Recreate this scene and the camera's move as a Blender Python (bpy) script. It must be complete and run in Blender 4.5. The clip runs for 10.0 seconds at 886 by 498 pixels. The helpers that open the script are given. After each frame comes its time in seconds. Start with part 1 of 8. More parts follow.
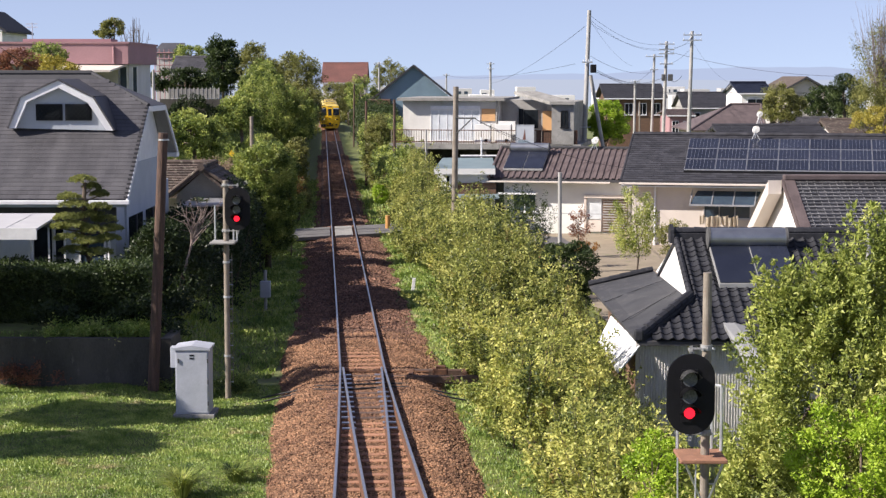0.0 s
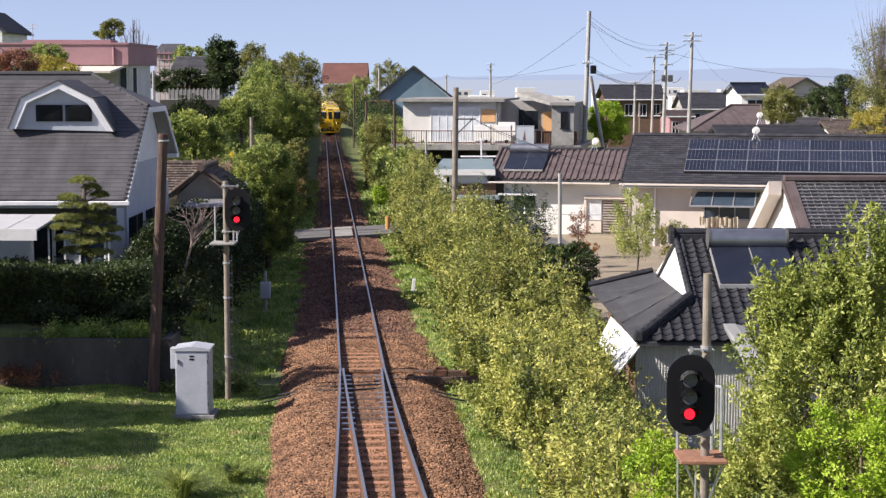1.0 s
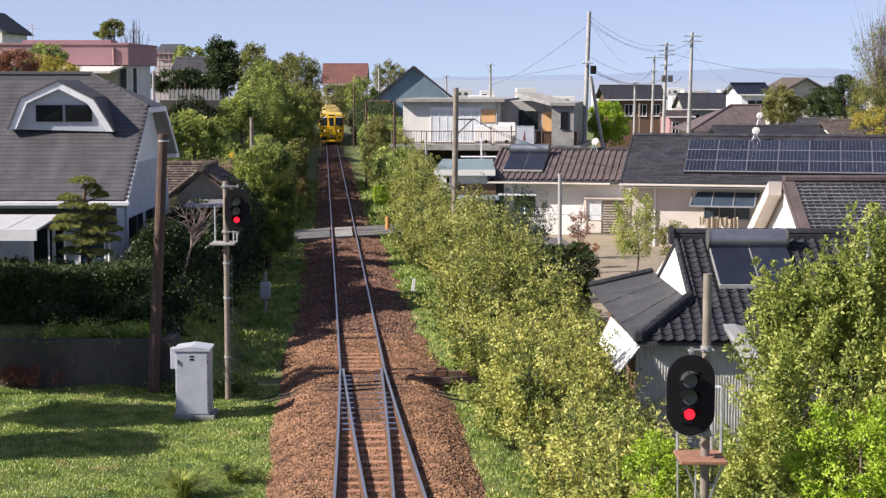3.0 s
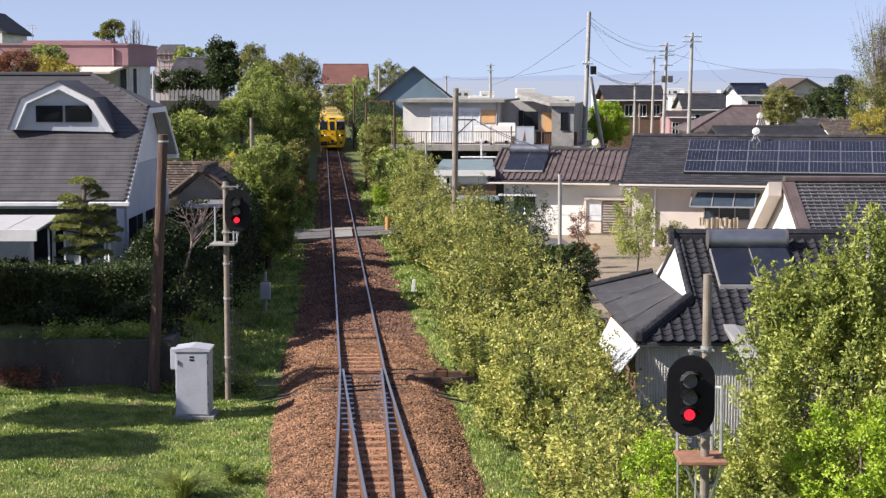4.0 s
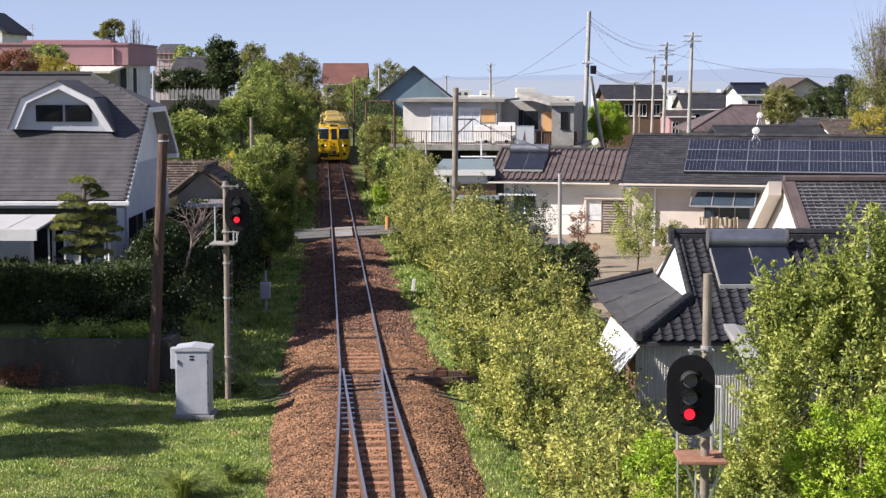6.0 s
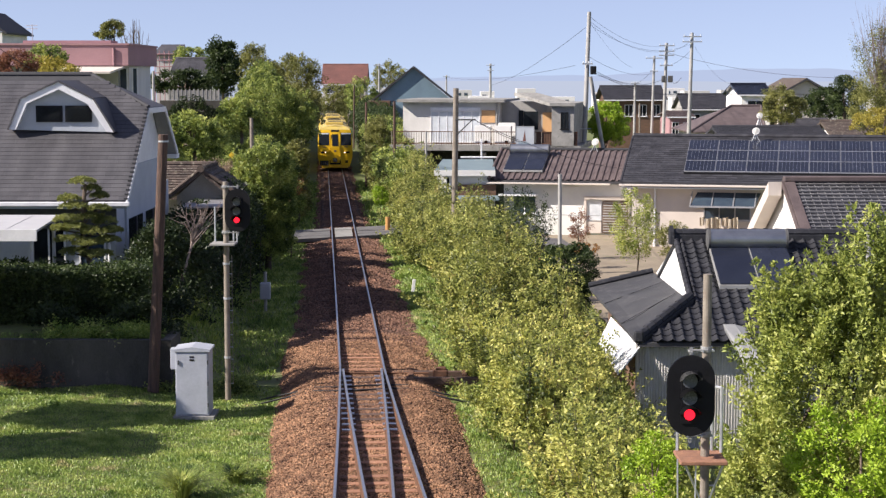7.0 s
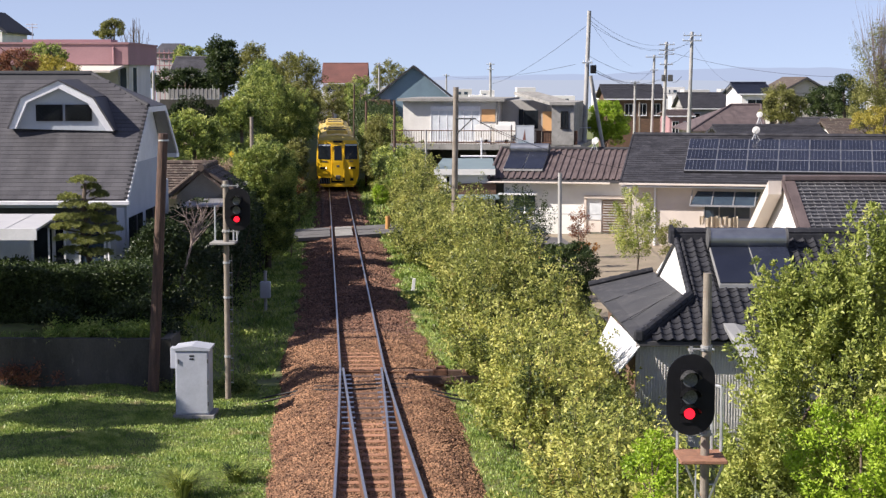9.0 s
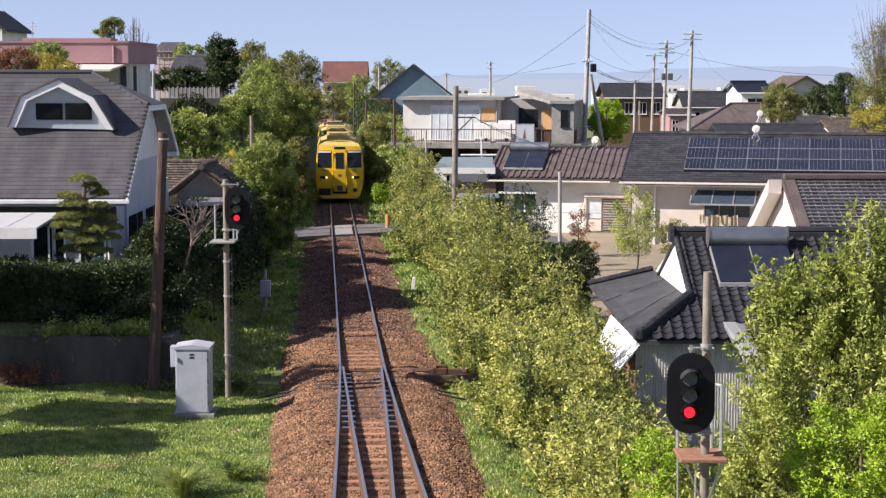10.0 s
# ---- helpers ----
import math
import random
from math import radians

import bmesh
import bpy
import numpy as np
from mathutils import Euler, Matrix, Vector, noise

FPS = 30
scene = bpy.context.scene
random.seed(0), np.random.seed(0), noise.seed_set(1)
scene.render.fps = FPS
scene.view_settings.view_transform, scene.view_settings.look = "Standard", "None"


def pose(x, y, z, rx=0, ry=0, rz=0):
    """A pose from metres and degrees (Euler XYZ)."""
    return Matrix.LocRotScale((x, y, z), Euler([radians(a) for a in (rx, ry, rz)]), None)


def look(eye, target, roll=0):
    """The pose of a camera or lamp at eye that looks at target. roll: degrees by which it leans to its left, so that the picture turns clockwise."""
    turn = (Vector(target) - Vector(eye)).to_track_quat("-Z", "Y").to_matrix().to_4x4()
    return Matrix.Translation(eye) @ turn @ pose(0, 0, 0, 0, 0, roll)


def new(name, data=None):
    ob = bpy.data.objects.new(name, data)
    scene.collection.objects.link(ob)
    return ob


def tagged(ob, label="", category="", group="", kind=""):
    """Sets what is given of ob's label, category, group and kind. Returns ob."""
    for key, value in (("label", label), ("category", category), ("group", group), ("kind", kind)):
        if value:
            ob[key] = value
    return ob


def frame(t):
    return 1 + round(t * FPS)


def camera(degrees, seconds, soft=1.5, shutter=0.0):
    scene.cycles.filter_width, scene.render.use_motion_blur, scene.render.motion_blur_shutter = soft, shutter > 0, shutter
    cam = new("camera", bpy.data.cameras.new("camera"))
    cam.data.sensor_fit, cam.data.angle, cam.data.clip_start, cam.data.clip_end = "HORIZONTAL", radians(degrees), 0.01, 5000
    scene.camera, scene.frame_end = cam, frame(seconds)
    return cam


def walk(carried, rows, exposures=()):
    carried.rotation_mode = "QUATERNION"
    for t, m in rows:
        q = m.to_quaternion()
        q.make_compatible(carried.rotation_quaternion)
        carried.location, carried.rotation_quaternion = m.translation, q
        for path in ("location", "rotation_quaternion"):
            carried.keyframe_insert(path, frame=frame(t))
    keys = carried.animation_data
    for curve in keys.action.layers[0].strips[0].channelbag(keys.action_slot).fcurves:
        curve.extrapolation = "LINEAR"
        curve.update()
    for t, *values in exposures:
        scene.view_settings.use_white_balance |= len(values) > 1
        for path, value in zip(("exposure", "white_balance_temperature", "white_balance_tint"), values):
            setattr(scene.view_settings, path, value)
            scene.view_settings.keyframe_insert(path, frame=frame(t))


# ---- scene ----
cam = camera(29.29, 10.0, soft=1.35)
# a tripod-like hold on the bridge rail: only a slight nod
NOD = ((0.0, -1.5), (0.5, 0.0), (1.0, 0.0), (1.5, 1.2), (2.0, 1.2), (2.5, 0.2), (4.0, 1.2), (4.5, 0.6), (5.0, 1.1), (5.5, 0.1),
       (7.0, 1.2), (7.5, 0.1), (8.0, -1.5), (8.5, -1.4), (9.0, -0.6), (9.5, -1.5), (10.0, -2.9))
walk(cam, [(t, pose(0.0, 0.0, 7.45, 90 - 5.805 + math.degrees(n / 3000), 0, 0)) for t, n in NOD], [(0.0, 0.84, 6550, 14), (10.0, 0.84, 6550, 14)])

# ---- light ----
SUN_EL, SUN_AZ = 36.0, (-0.957, -0.29)
world = bpy.data.worlds.new("sky")
scene.world = world
world.use_nodes = True
wn = world.node_tree
sky = wn.nodes.new("ShaderNodeTexSky")
sky.sky_type, sky.sun_disc = "NISHITA", False
sky.sun_elevation, sky.sun_rotation = radians(SUN_EL), math.atan2(SUN_AZ[0], SUN_AZ[1])
sky.air_density, sky.dust_density, sky.ozone_density = 1.0, 0.0, 5.0
wn.nodes["Background"].inputs["Strength"].default_value = 0.086
# clear spring haze: the pale band at the horizon stays blue
way = wn.nodes.new("ShaderNodeTexCoord")
lift = wn.nodes.new("ShaderNodeVectorMath")
lift.operation = "ADD"
lift.inputs[1].default_value = (0, 0, 0.125)
wn.links.new(way.outputs["Generated"], lift.inputs[0])
wn.links.new(lift.outputs["Vector"], sky.inputs["Vector"])
pale = wn.nodes.new("ShaderNodeHueSaturation")
pale.inputs["Hue"].default_value, pale.inputs["Saturation"].default_value = 0.517, 0.71
wn.links.new(sky.outputs["Color"], pale.inputs["Color"])
wn.links.new(pale.outputs["Color"], wn.nodes["Background"].inputs["Color"])
sun_data = bpy.data.lights.new("sun", "SUN")
sun_data.energy, sun_data.angle, sun_data.color = 5.0, radians(0.5), (1.0, 0.94, 0.85)
sun = new("sun", sun_data)
az = Vector((SUN_AZ[0], SUN_AZ[1], 0)).normalized()
sun_from = az * math.cos(radians(SUN_EL)) + Vector((0, 0, math.sin(radians(SUN_EL))))
sun.matrix_world = look(sun_from * 60, (0, 0, 0))


# ---- materials ----
def material(name, a, b=None, scale=3.0, rough=0.7, metal=0.0, bump=0.15, fine=40.0, rnd=0.0, spec=0.5, wear=None, wear_at=0.62, stretch=(1, 1, 1), island=0.0):
    """A surface with two colours mixed by coarse and fine noise, relief, and optional worn patches."""
    m = bpy.data.materials.new(name)
    m.use_nodes = True
    nt = m.node_tree
    p = nt.nodes["Principled BSDF"]
    p.inputs["Metallic"].default_value = metal
    p.inputs["Specular IOR Level"].default_value = spec
    b = b or tuple(c * 0.75 for c in a)

    def node(kind, **kw):
        n = nt.nodes.new(kind)
        for k, v in kw.items():
            n.inputs[k].default_value = v
        return n
    co = node("ShaderNodeTexCoord")
    mp = node("ShaderNodeMapping", Scale=stretch)
    nt.links.new(co.outputs["Object"], mp.inputs["Vector"])
    coarse = node("ShaderNodeTexNoise", Scale=scale, Detail=5.0, Roughness=0.6)
    grain = node("ShaderNodeTexNoise", Scale=fine, Detail=3.0, Roughness=0.6)
    for n in (coarse, grain):
        nt.links.new(mp.outputs["Vector"], n.inputs["Vector"])
    add = nt.nodes.new("ShaderNodeMath")
    add.operation = "MULTIPLY_ADD"
    add.inputs[1].default_value, add.inputs[2].default_value = 0.45, -0.22
    nt.links.new(grain.outputs["Fac"], add.inputs[0])
    tot = nt.nodes.new("ShaderNodeMath")
    tot.operation = "ADD"
    nt.links.new(coarse.outputs["Fac"], tot.inputs[0])
    nt.links.new(add.outputs[0], tot.inputs[1])
    rmp = nt.nodes.new("ShaderNodeValToRGB")
    rmp.color_ramp.elements[0].position, rmp.color_ramp.elements[1].position = 0.32, 0.68
    rmp.color_ramp.elements[0].color, rmp.color_ramp.elements[1].color = (*b, 1), (*a, 1)
    nt.links.new(tot.outputs[0], rmp.inputs["Fac"])
    col = rmp.outputs["Color"]
    if wear:
        patch = node("ShaderNodeTexNoise", Scale=scale * 1.7, Detail=8.0, Roughness=0.7)
        nt.links.new(mp.outputs["Vector"], patch.inputs["Vector"])
        r2 = nt.nodes.new("ShaderNodeValToRGB")
        r2.color_ramp.elements[0].position, r2.color_ramp.elements[1].position = wear_at - 0.05, wear_at + 0.04
        nt.links.new(patch.outputs["Fac"], r2.inputs["Fac"])
        mx = nt.nodes.new("ShaderNodeMix")
        mx.data_type = "RGBA"
        nt.links.new(r2.outputs["Color"], mx.inputs["Factor"])
        nt.links.new(col, mx.inputs["A"])
        mx.inputs["B"].default_value = (*wear, 1)
        col = mx.outputs["Result"]
    if rnd or island:
        src = node("ShaderNodeNewGeometry").outputs["Random Per Island"] if island else node("ShaderNodeObjectInfo").outputs["Random"]
        amount = island or rnd
        mr = node("ShaderNodeMapRange")
        mr.inputs["To Min"].default_value, mr.inputs["To Max"].default_value = 1 - amount, 1 + amount
        nt.links.new(src, mr.inputs["Value"])
        hsv = node("ShaderNodeHueSaturation")
        nt.links.new(mr.outputs["Result"], hsv.inputs["Value"])
        nt.links.new(col, hsv.inputs["Color"])
        col = hsv.outputs["Color"]
    nt.links.new(col, p.inputs["Base Color"])
    rr = node("ShaderNodeMapRange")
    rr.inputs["To Min"].default_value, rr.inputs["To Max"].default_value = max(0.02, rough - 0.12), min(1.0, rough + 0.12)
    nt.links.new(tot.outputs[0], rr.inputs["Value"])
    nt.links.new(rr.outputs["Result"], p.inputs["Roughness"])
    if bump:
        bp = node("ShaderNodeBump", Strength=min(1.0, bump * 2), Distance=0.03)
        nt.links.new(tot.outputs[0], bp.inputs["Height"])
        nt.links.new(bp.outputs["Normal"], p.inputs["Normal"])
    return m


def leaf_material(name, dark, mid, light, odd=None, odd_share=0.0, each=0.34, patch=1.7, size=1.5):
    """Leaves: colour varies leaf by leaf and clump by clump, some light passes through."""
    m = bpy.data.materials.new(name)
    m.use_nodes = True
    nt = m.node_tree
    p = nt.nodes["Principled BSDF"]
    geo = nt.nodes.new("ShaderNodeNewGeometry")
    co = nt.nodes.new("ShaderNodeTexCoord")
    nz = nt.nodes.new("ShaderNodeTexNoise")
    nz.inputs["Scale"].default_value, nz.inputs["Detail"].default_value = size, 3.0
    nt.links.new(co.outputs["Object"], nz.inputs["Vector"])
    ad = nt.nodes.new("ShaderNodeMath")
    ad.operation = "MULTIPLY_ADD"
    ad.inputs[1].default_value = each
    nt.links.new(geo.outputs["Random Per Island"], ad.inputs[0])
    sb = nt.nodes.new("ShaderNodeMath")
    sb.operation = "MULTIPLY_ADD"
    sb.inputs[1].default_value, sb.inputs[2].default_value = patch, 0.5 - 0.5 * (patch + each)
    nt.links.new(nz.outputs["Fac"], sb.inputs[0])
    nt.links.new(sb.outputs[0], ad.inputs[2])
    rp = nt.nodes.new("ShaderNodeValToRGB")
    e = rp.color_ramp.elements
    e[0].position, e[0].color = 0.12, (*dark, 1)
    e[1].position, e[1].color = 0.88, (*light, 1)
    k = e.new(0.5)
    k.color = (*mid, 1)
    nt.links.new(ad.outputs[0], rp.inputs["Fac"])
    col = rp.outputs["Color"]
    if odd:
        n2 = nt.nodes.new("ShaderNodeTexNoise")
        n2.inputs["Scale"].default_value, n2.inputs["Detail"].default_value = 1.6, 4.0
        nt.links.new(co.outputs["Object"], n2.inputs["Vector"])
        r2 = nt.nodes.new("ShaderNodeValToRGB")
        r2.color_ramp.elements[0].position, r2.color_ramp.elements[1].position = 0.72 - odd_share, 0.84 - odd_share
        nt.links.new(n2.outputs["Fac"], r2.inputs["Fac"])
        mx = nt.nodes.new("ShaderNodeMix")
        mx.data_type = "RGBA"
        nt.links.new(r2.outputs["Color"], mx.inputs["Factor"])
        nt.links.new(col, mx.inputs["A"])
        mx.inputs["B"].default_value = (*odd, 1)
        col = mx.outputs["Result"]
    nt.links.new(col, p.inputs["Base Color"])
    p.inputs["Roughness"].default_value = 0.45
    p.inputs["Specular IOR Level"].default_value = 0.35
    tr = nt.nodes.new("ShaderNodeBsdfTranslucent")
    nt.links.new(col, tr.inputs["Color"])
    ms = nt.nodes.new("ShaderNodeMixShader")
    ms.inputs["Fac"].default_value = 0.32
    nt.links.new(p.outputs["BSDF"], ms.inputs[1])
    nt.links.new(tr.outputs["BSDF"], ms.inputs[2])
    nt.links.new(ms.outputs["Shader"], nt.nodes["Material Output"].inputs["Surface"])
    return m


def glowing(name, colour, strength):
    m = bpy.data.materials.new(name)
    m.use_nodes = True
    p = m.node_tree.nodes["Principled BSDF"]
    p.inputs["Base Color"].default_value = (*colour, 1)
    p.inputs["Emission Color"].default_value = (*colour, 1)
    p.inputs["Emission Strength"].default_value = strength
    return m


M = {}
M["rail"] = material("rail_steel", (0.58, 0.58, 0.60), (0.44, 0.43, 0.44), 6, 0.32, 0.9, 0.02)
M["rail_side"] = material("rail_rust", (0.16, 0.075, 0.04), (0.09, 0.045, 0.028), 8, 0.85, 0.2, 0.1)
M["sleeper"] = material("sleeper_wood", (0.40, 0.20, 0.115), (0.25, 0.12, 0.072), 5, 0.9, 0, 0.3, 30, rnd=0.2, stretch=(0.5, 3, 1))
M["ballast"] = material("ballast_bed", (0.15, 0.075, 0.047), (0.06, 0.033, 0.022), 12, 0.95, 0, 0.5, 25)
M["stone"] = material("ballast_stone", (0.35, 0.195, 0.108), (0.145, 0.074, 0.042), 1.6, 0.95, 0, 0.3, 60, island=0.6)
M["grass_ground"] = material("grass_ground", (0.15, 0.19, 0.045), (0.09, 0.095, 0.035), 2.2, 0.95, 0, 0.4, 14, wear=(0.14, 0.11, 0.06), wear_at=0.62)
M["earth"] = material("bare_earth", (0.29, 0.24, 0.17), (0.21, 0.17, 0.12), 0.8, 0.95, 0, 0.2, 20, wear=(0.16, 0.17, 0.07), wear_at=0.63)
M["concrete"] = material("old_concrete", (0.32, 0.31, 0.29), (0.2, 0.195, 0.18), 1.4, 0.9, 0, 0.2, 30, wear=(0.13, 0.125, 0.115), wear_at=0.62)
# the retaining wall's deep shade is put into this colour; pale patches are wear
M["dark_concrete"] = material("shade_dark_concrete", (0.085, 0.078, 0.068), (0.038, 0.036, 0.03), 1.5, 0.92, 0, 0.25, 25, wear=(0.15, 0.14, 0.12), wear_at=0.66, stretch=(1, 1, 0.5))
M["asphalt"] = material("asphalt", (0.15, 0.145, 0.14), (0.095, 0.09, 0.088), 1.2, 0.9, 0, 0.15, 60)
M["wood_pole"] = material("creosoted_wood", (0.135, 0.08, 0.06), (0.05, 0.032, 0.026), 3, 0.85, 0, 0.4, 30, stretch=(6, 6, 0.6))
M["pole"] = material("weathered_pole", (0.27, 0.235, 0.19), (0.17, 0.14, 0.11), 3, 0.7, 0.1, 0.1, 30, wear=(0.2, 0.12, 0.08), wear_at=0.66)
M["pole_pale"] = material("concrete_pole", (0.40, 0.39, 0.37), (0.28, 0.275, 0.26), 2, 0.8, 0, 0.08, 40)
M["galv"] = material("galvanised_steel", (0.55, 0.57, 0.58), (0.4, 0.42, 0.44), 6, 0.45, 0.6, 0.05)
M["cabinet"] = material("pale_grey_paint", (0.42, 0.44, 0.49), (0.34, 0.355, 0.40), 2.5, 0.55, 0, 0.05, 30)
M["black"] = material("black_paint", (0.010, 0.010, 0.012), (0.006, 0.006, 0.007), 5, 0.6, 0, 0.04, spec=0.2)
M["lens_dark"] = material("unlit_lens", (0.11, 0.12, 0.13), (0.08, 0.085, 0.09), 5, 0.25, 0, 0.0)
M["red_lamp"] = glowing("red_lamp", (1.0, 0.012, 0.03), 1.1)
M["head_lamp"] = glowing("head_lamp", (1.0, 0.86, 0.62), 1.3)
M["rust_plate"] = material("rusty_plate", (0.34, 0.17, 0.10), (0.2, 0.10, 0.065), 6, 0.9, 0.1, 0.2)
M["yellow"] = material("train_yellow", (0.82, 0.50, 0.008), (0.70, 0.40, 0.006), 0.8, 0.42, 0, 0.02, 20, wear=(0.5, 0.3, 0.02), wear_at=0.72)
M["yellow_roof"] = material("sooty_yellow_roof", (0.62, 0.45, 0.09), (0.36, 0.29, 0.13), 1.0, 0.7, 0, 0.05, 10)
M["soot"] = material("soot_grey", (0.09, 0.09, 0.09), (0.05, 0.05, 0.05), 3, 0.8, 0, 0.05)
M["glass_dark"] = material("dark_glass", (0.016, 0.02, 0.024), (0.010, 0.012, 0.015), 2, 0.16, 0, 0.0, spec=0.25)
M["glass_blue"] = material("blue_glass", (0.05, 0.075, 0.10), (0.035, 0.05, 0.075), 2, 0.15, 0, 0.0, spec=0.6)
M["frosted"] = material("frosted_glass", (0.62, 0.65, 0.68), (0.5, 0.53, 0.56), 2, 0.3, 0, 0.0)
M["white"] = material("white_plaster", (0.80, 0.79, 0.76), (0.70, 0.69, 0.66), 1.0, 0.85, 0, 0.06, 30)
M["offwhite"] = material("stained_plaster", (0.70, 0.68, 0.64), (0.56, 0.54, 0.51), 0.8, 0.88, 0, 0.08, 20, wear=(0.4, 0.37, 0.34), wear_at=0.66, stretch=(1, 1, 0.4))
M["cream"] = material("cream_render", (0.63, 0.56, 0.50), (0.55, 0.49, 0.44), 0.8, 0.88, 0, 0.08, 50)
M["grey_wall"] = material("grey_siding", (0.46, 0.49, 0.53), (0.38, 0.41, 0.45), 1.0, 0.8, 0, 0.05, 30)
M["gable_grey"] = material("weathered_render", (0.4, 0.385, 0.36), (0.27, 0.26, 0.245), 0.7, 0.9, 0, 0.1, 20)
M["white_trim"] = material("white_trim", (0.78, 0.78, 0.79), (0.66, 0.66, 0.68), 3, 0.5, 0, 0.03)
M["slate"] = material("grey_slate_shingle", (0.083, 0.080, 0.086), (0.042, 0.040, 0.045), 0.9, 0.62, 0, 0.15, 30, island=0.13, stretch=(1.6, 0.4, 0.4))
M["slate_base"] = material("slate_underlay", (0.05, 0.05, 0.055), (0.035, 0.035, 0.04), 2, 0.85, 0, 0.1)
M["black_shingle"] = material("black_shingle", (0.052, 0.051, 0.058), (0.026, 0.026, 0.031), 3, 0.65, 0, 0.15, 30, island=0.28, spec=0.35)
M["black_tile"] = material("black_pantile", (0.035, 0.036, 0.041), (0.02, 0.02, 0.024), 4, 0.6, 0, 0.08, 30, spec=0.3, rnd=0.25, wear=(0.07, 0.07, 0.075), wear_at=0.64)
M["black_tile_rest"] = material("black_pantile_rest", (0.035, 0.036, 0.041), (0.02, 0.02, 0.024), 4, 0.6, 0, 0.08, 30, spec=0.3, island=0.25, wear=(0.07, 0.07, 0.075), wear_at=0.64)
M["brown_tile"] = material("brown_ribbed_tile", (0.13, 0.098, 0.095), (0.075, 0.055, 0.054), 1.5, 0.7, 0, 0.12, 20, island=0.10)
M["old_tile"] = material("old_brown_tile", (0.115, 0.085, 0.068), (0.055, 0.04, 0.034), 3, 0.9, 0, 0.2, 20, island=0.3, wear=(0.28, 0.26, 0.2), wear_at=0.62)
M["tarpaper"] = material("black_roof_sheet", (0.052, 0.052, 0.055), (0.03, 0.03, 0.033), 1.3, 0.75, 0, 0.1, 40, wear=(0.075, 0.072, 0.072), wear_at=0.6)
M["peeling"] = material("peeling_white_sheet", (0.82, 0.82, 0.80), (0.7, 0.7, 0.69), 3.0, 0.8, 0, 0.1, 30, wear=(0.30, 0.31, 0.33), wear_at=0.5, stretch=(1, 2.2, 1))
M["corrugated"] = material("grey_corrugated_sheet", (0.80, 0.78, 0.74), (0.64, 0.62, 0.59), 1.2, 0.65, 0.05, 0.05, 20)
M["solar"] = material("solar_cell", (0.022, 0.026, 0.042), (0.014, 0.017, 0.029), 1.2, 0.22, 0, 0.0, spec=0.4, rnd=0.25)
M["alu"] = material("aluminium", (0.5, 0.5, 0.52), (0.4, 0.4, 0.42), 5, 0.4, 0.6, 0.02)
M["steel_tank"] = material("stainless_tank", (0.36, 0.37, 0.39), (0.28, 0.29, 0.31), 2, 0.36, 0.85, 0.02)
M["pink"] = material("pink_render", (0.38, 0.215, 0.225), (0.31, 0.175, 0.185), 0.5, 0.85, 0, 0.08, 10)
M["blue_gable"] = material("blue_grey_siding", (0.19, 0.28, 0.34), (0.15, 0.22, 0.27), 0.5, 0.8, 0, 0.05, 10)
M["red_roof"] = material("rust_red_roof", (0.20, 0.085, 0.07), (0.13, 0.06, 0.05), 0.4, 0.8, 0, 0.1, 6)
M["ochre_board"] = material("ochre_board", (0.62, 0.36, 0.17), (0.54, 0.31, 0.14), 1.0, 0.8, 0, 0.05)
M["brown_wood"] = material("brown_wood", (0.17, 0.095, 0.06), (0.10, 0.06, 0.04), 2, 0.8, 0, 0.2, 25, stretch=(1, 1, 5))
M["teal_roof"] = material("teal_sheet_roof", (0.19, 0.25, 0.27), (0.14, 0.19, 0.21), 0.8, 0.6, 0, 0.06)
M["wire"] = material("cable_black", (0.03, 0.03, 0.032), (0.02, 0.02, 0.02), 5, 0.7, 0, 0)
M["bark"] = material("bark", (0.16, 0.12, 0.09), (0.08, 0.06, 0.045), 5, 0.9, 0, 0.4, 30, stretch=(1, 1, 0.3))
M["orange"] = material("orange_paint", (0.50, 0.26, 0.08), (0.4, 0.2, 0.06), 3, 0.6, 0, 0.03)
M["warn_yellow"] = material("warning_yellow", (0.75, 0.5, 0.03), (0.65, 0.42, 0.02), 3, 0.6, 0, 0.03)
M["town"] = material("far_walls", (0.72, 0.70, 0.68), (0.55, 0.54, 0.53), 0.05, 0.9, 0, 0, 0.3, rnd=0.3)
M["carport"] = material("white_corrugated_plastic", (0.50, 0.50, 0.51), (0.43, 0.43, 0.45), 2, 0.5, 0, 0.03)
M["cloth"] = material("washed_cloth", (0.66, 0.58, 0.46), (0.55, 0.48, 0.38), 4, 0.9, 0, 0.2)
M["leaf_hedge"] = leaf_material("hedge_leaf", (0.06, 0.085, 0.022), (0.34, 0.37, 0.085), (0.70, 0.66, 0.20), (0.54, 0.34, 0.12), 0.07, 0.36, 2.3, 1.4)
M["leaf_bush"] = leaf_material("glossy_bush_leaf", (0.06, 0.095, 0.022), (0.31, 0.36, 0.078), (0.64, 0.64, 0.20), None, 0.0, 0.4, 1.6)
M["leaf_lime"] = leaf_material("lime_leaf", (0.15, 0.26, 0.015), (0.30, 0.43, 0.03), (0.46, 0.58, 0.07))
M["leaf_green"] = leaf_material("green_leaf", (0.04, 0.068, 0.02), (0.24, 0.305, 0.07), (0.54, 0.56, 0.155), (0.32, 0.23, 0.10), 0.05, 0.34, 2.1)
M["leaf_olive"] = leaf_material("olive_leaf", (0.075, 0.085, 0.028), (0.21, 0.215, 0.06), (0.37, 0.36, 0.115), (0.28, 0.2, 0.12), 0.05)
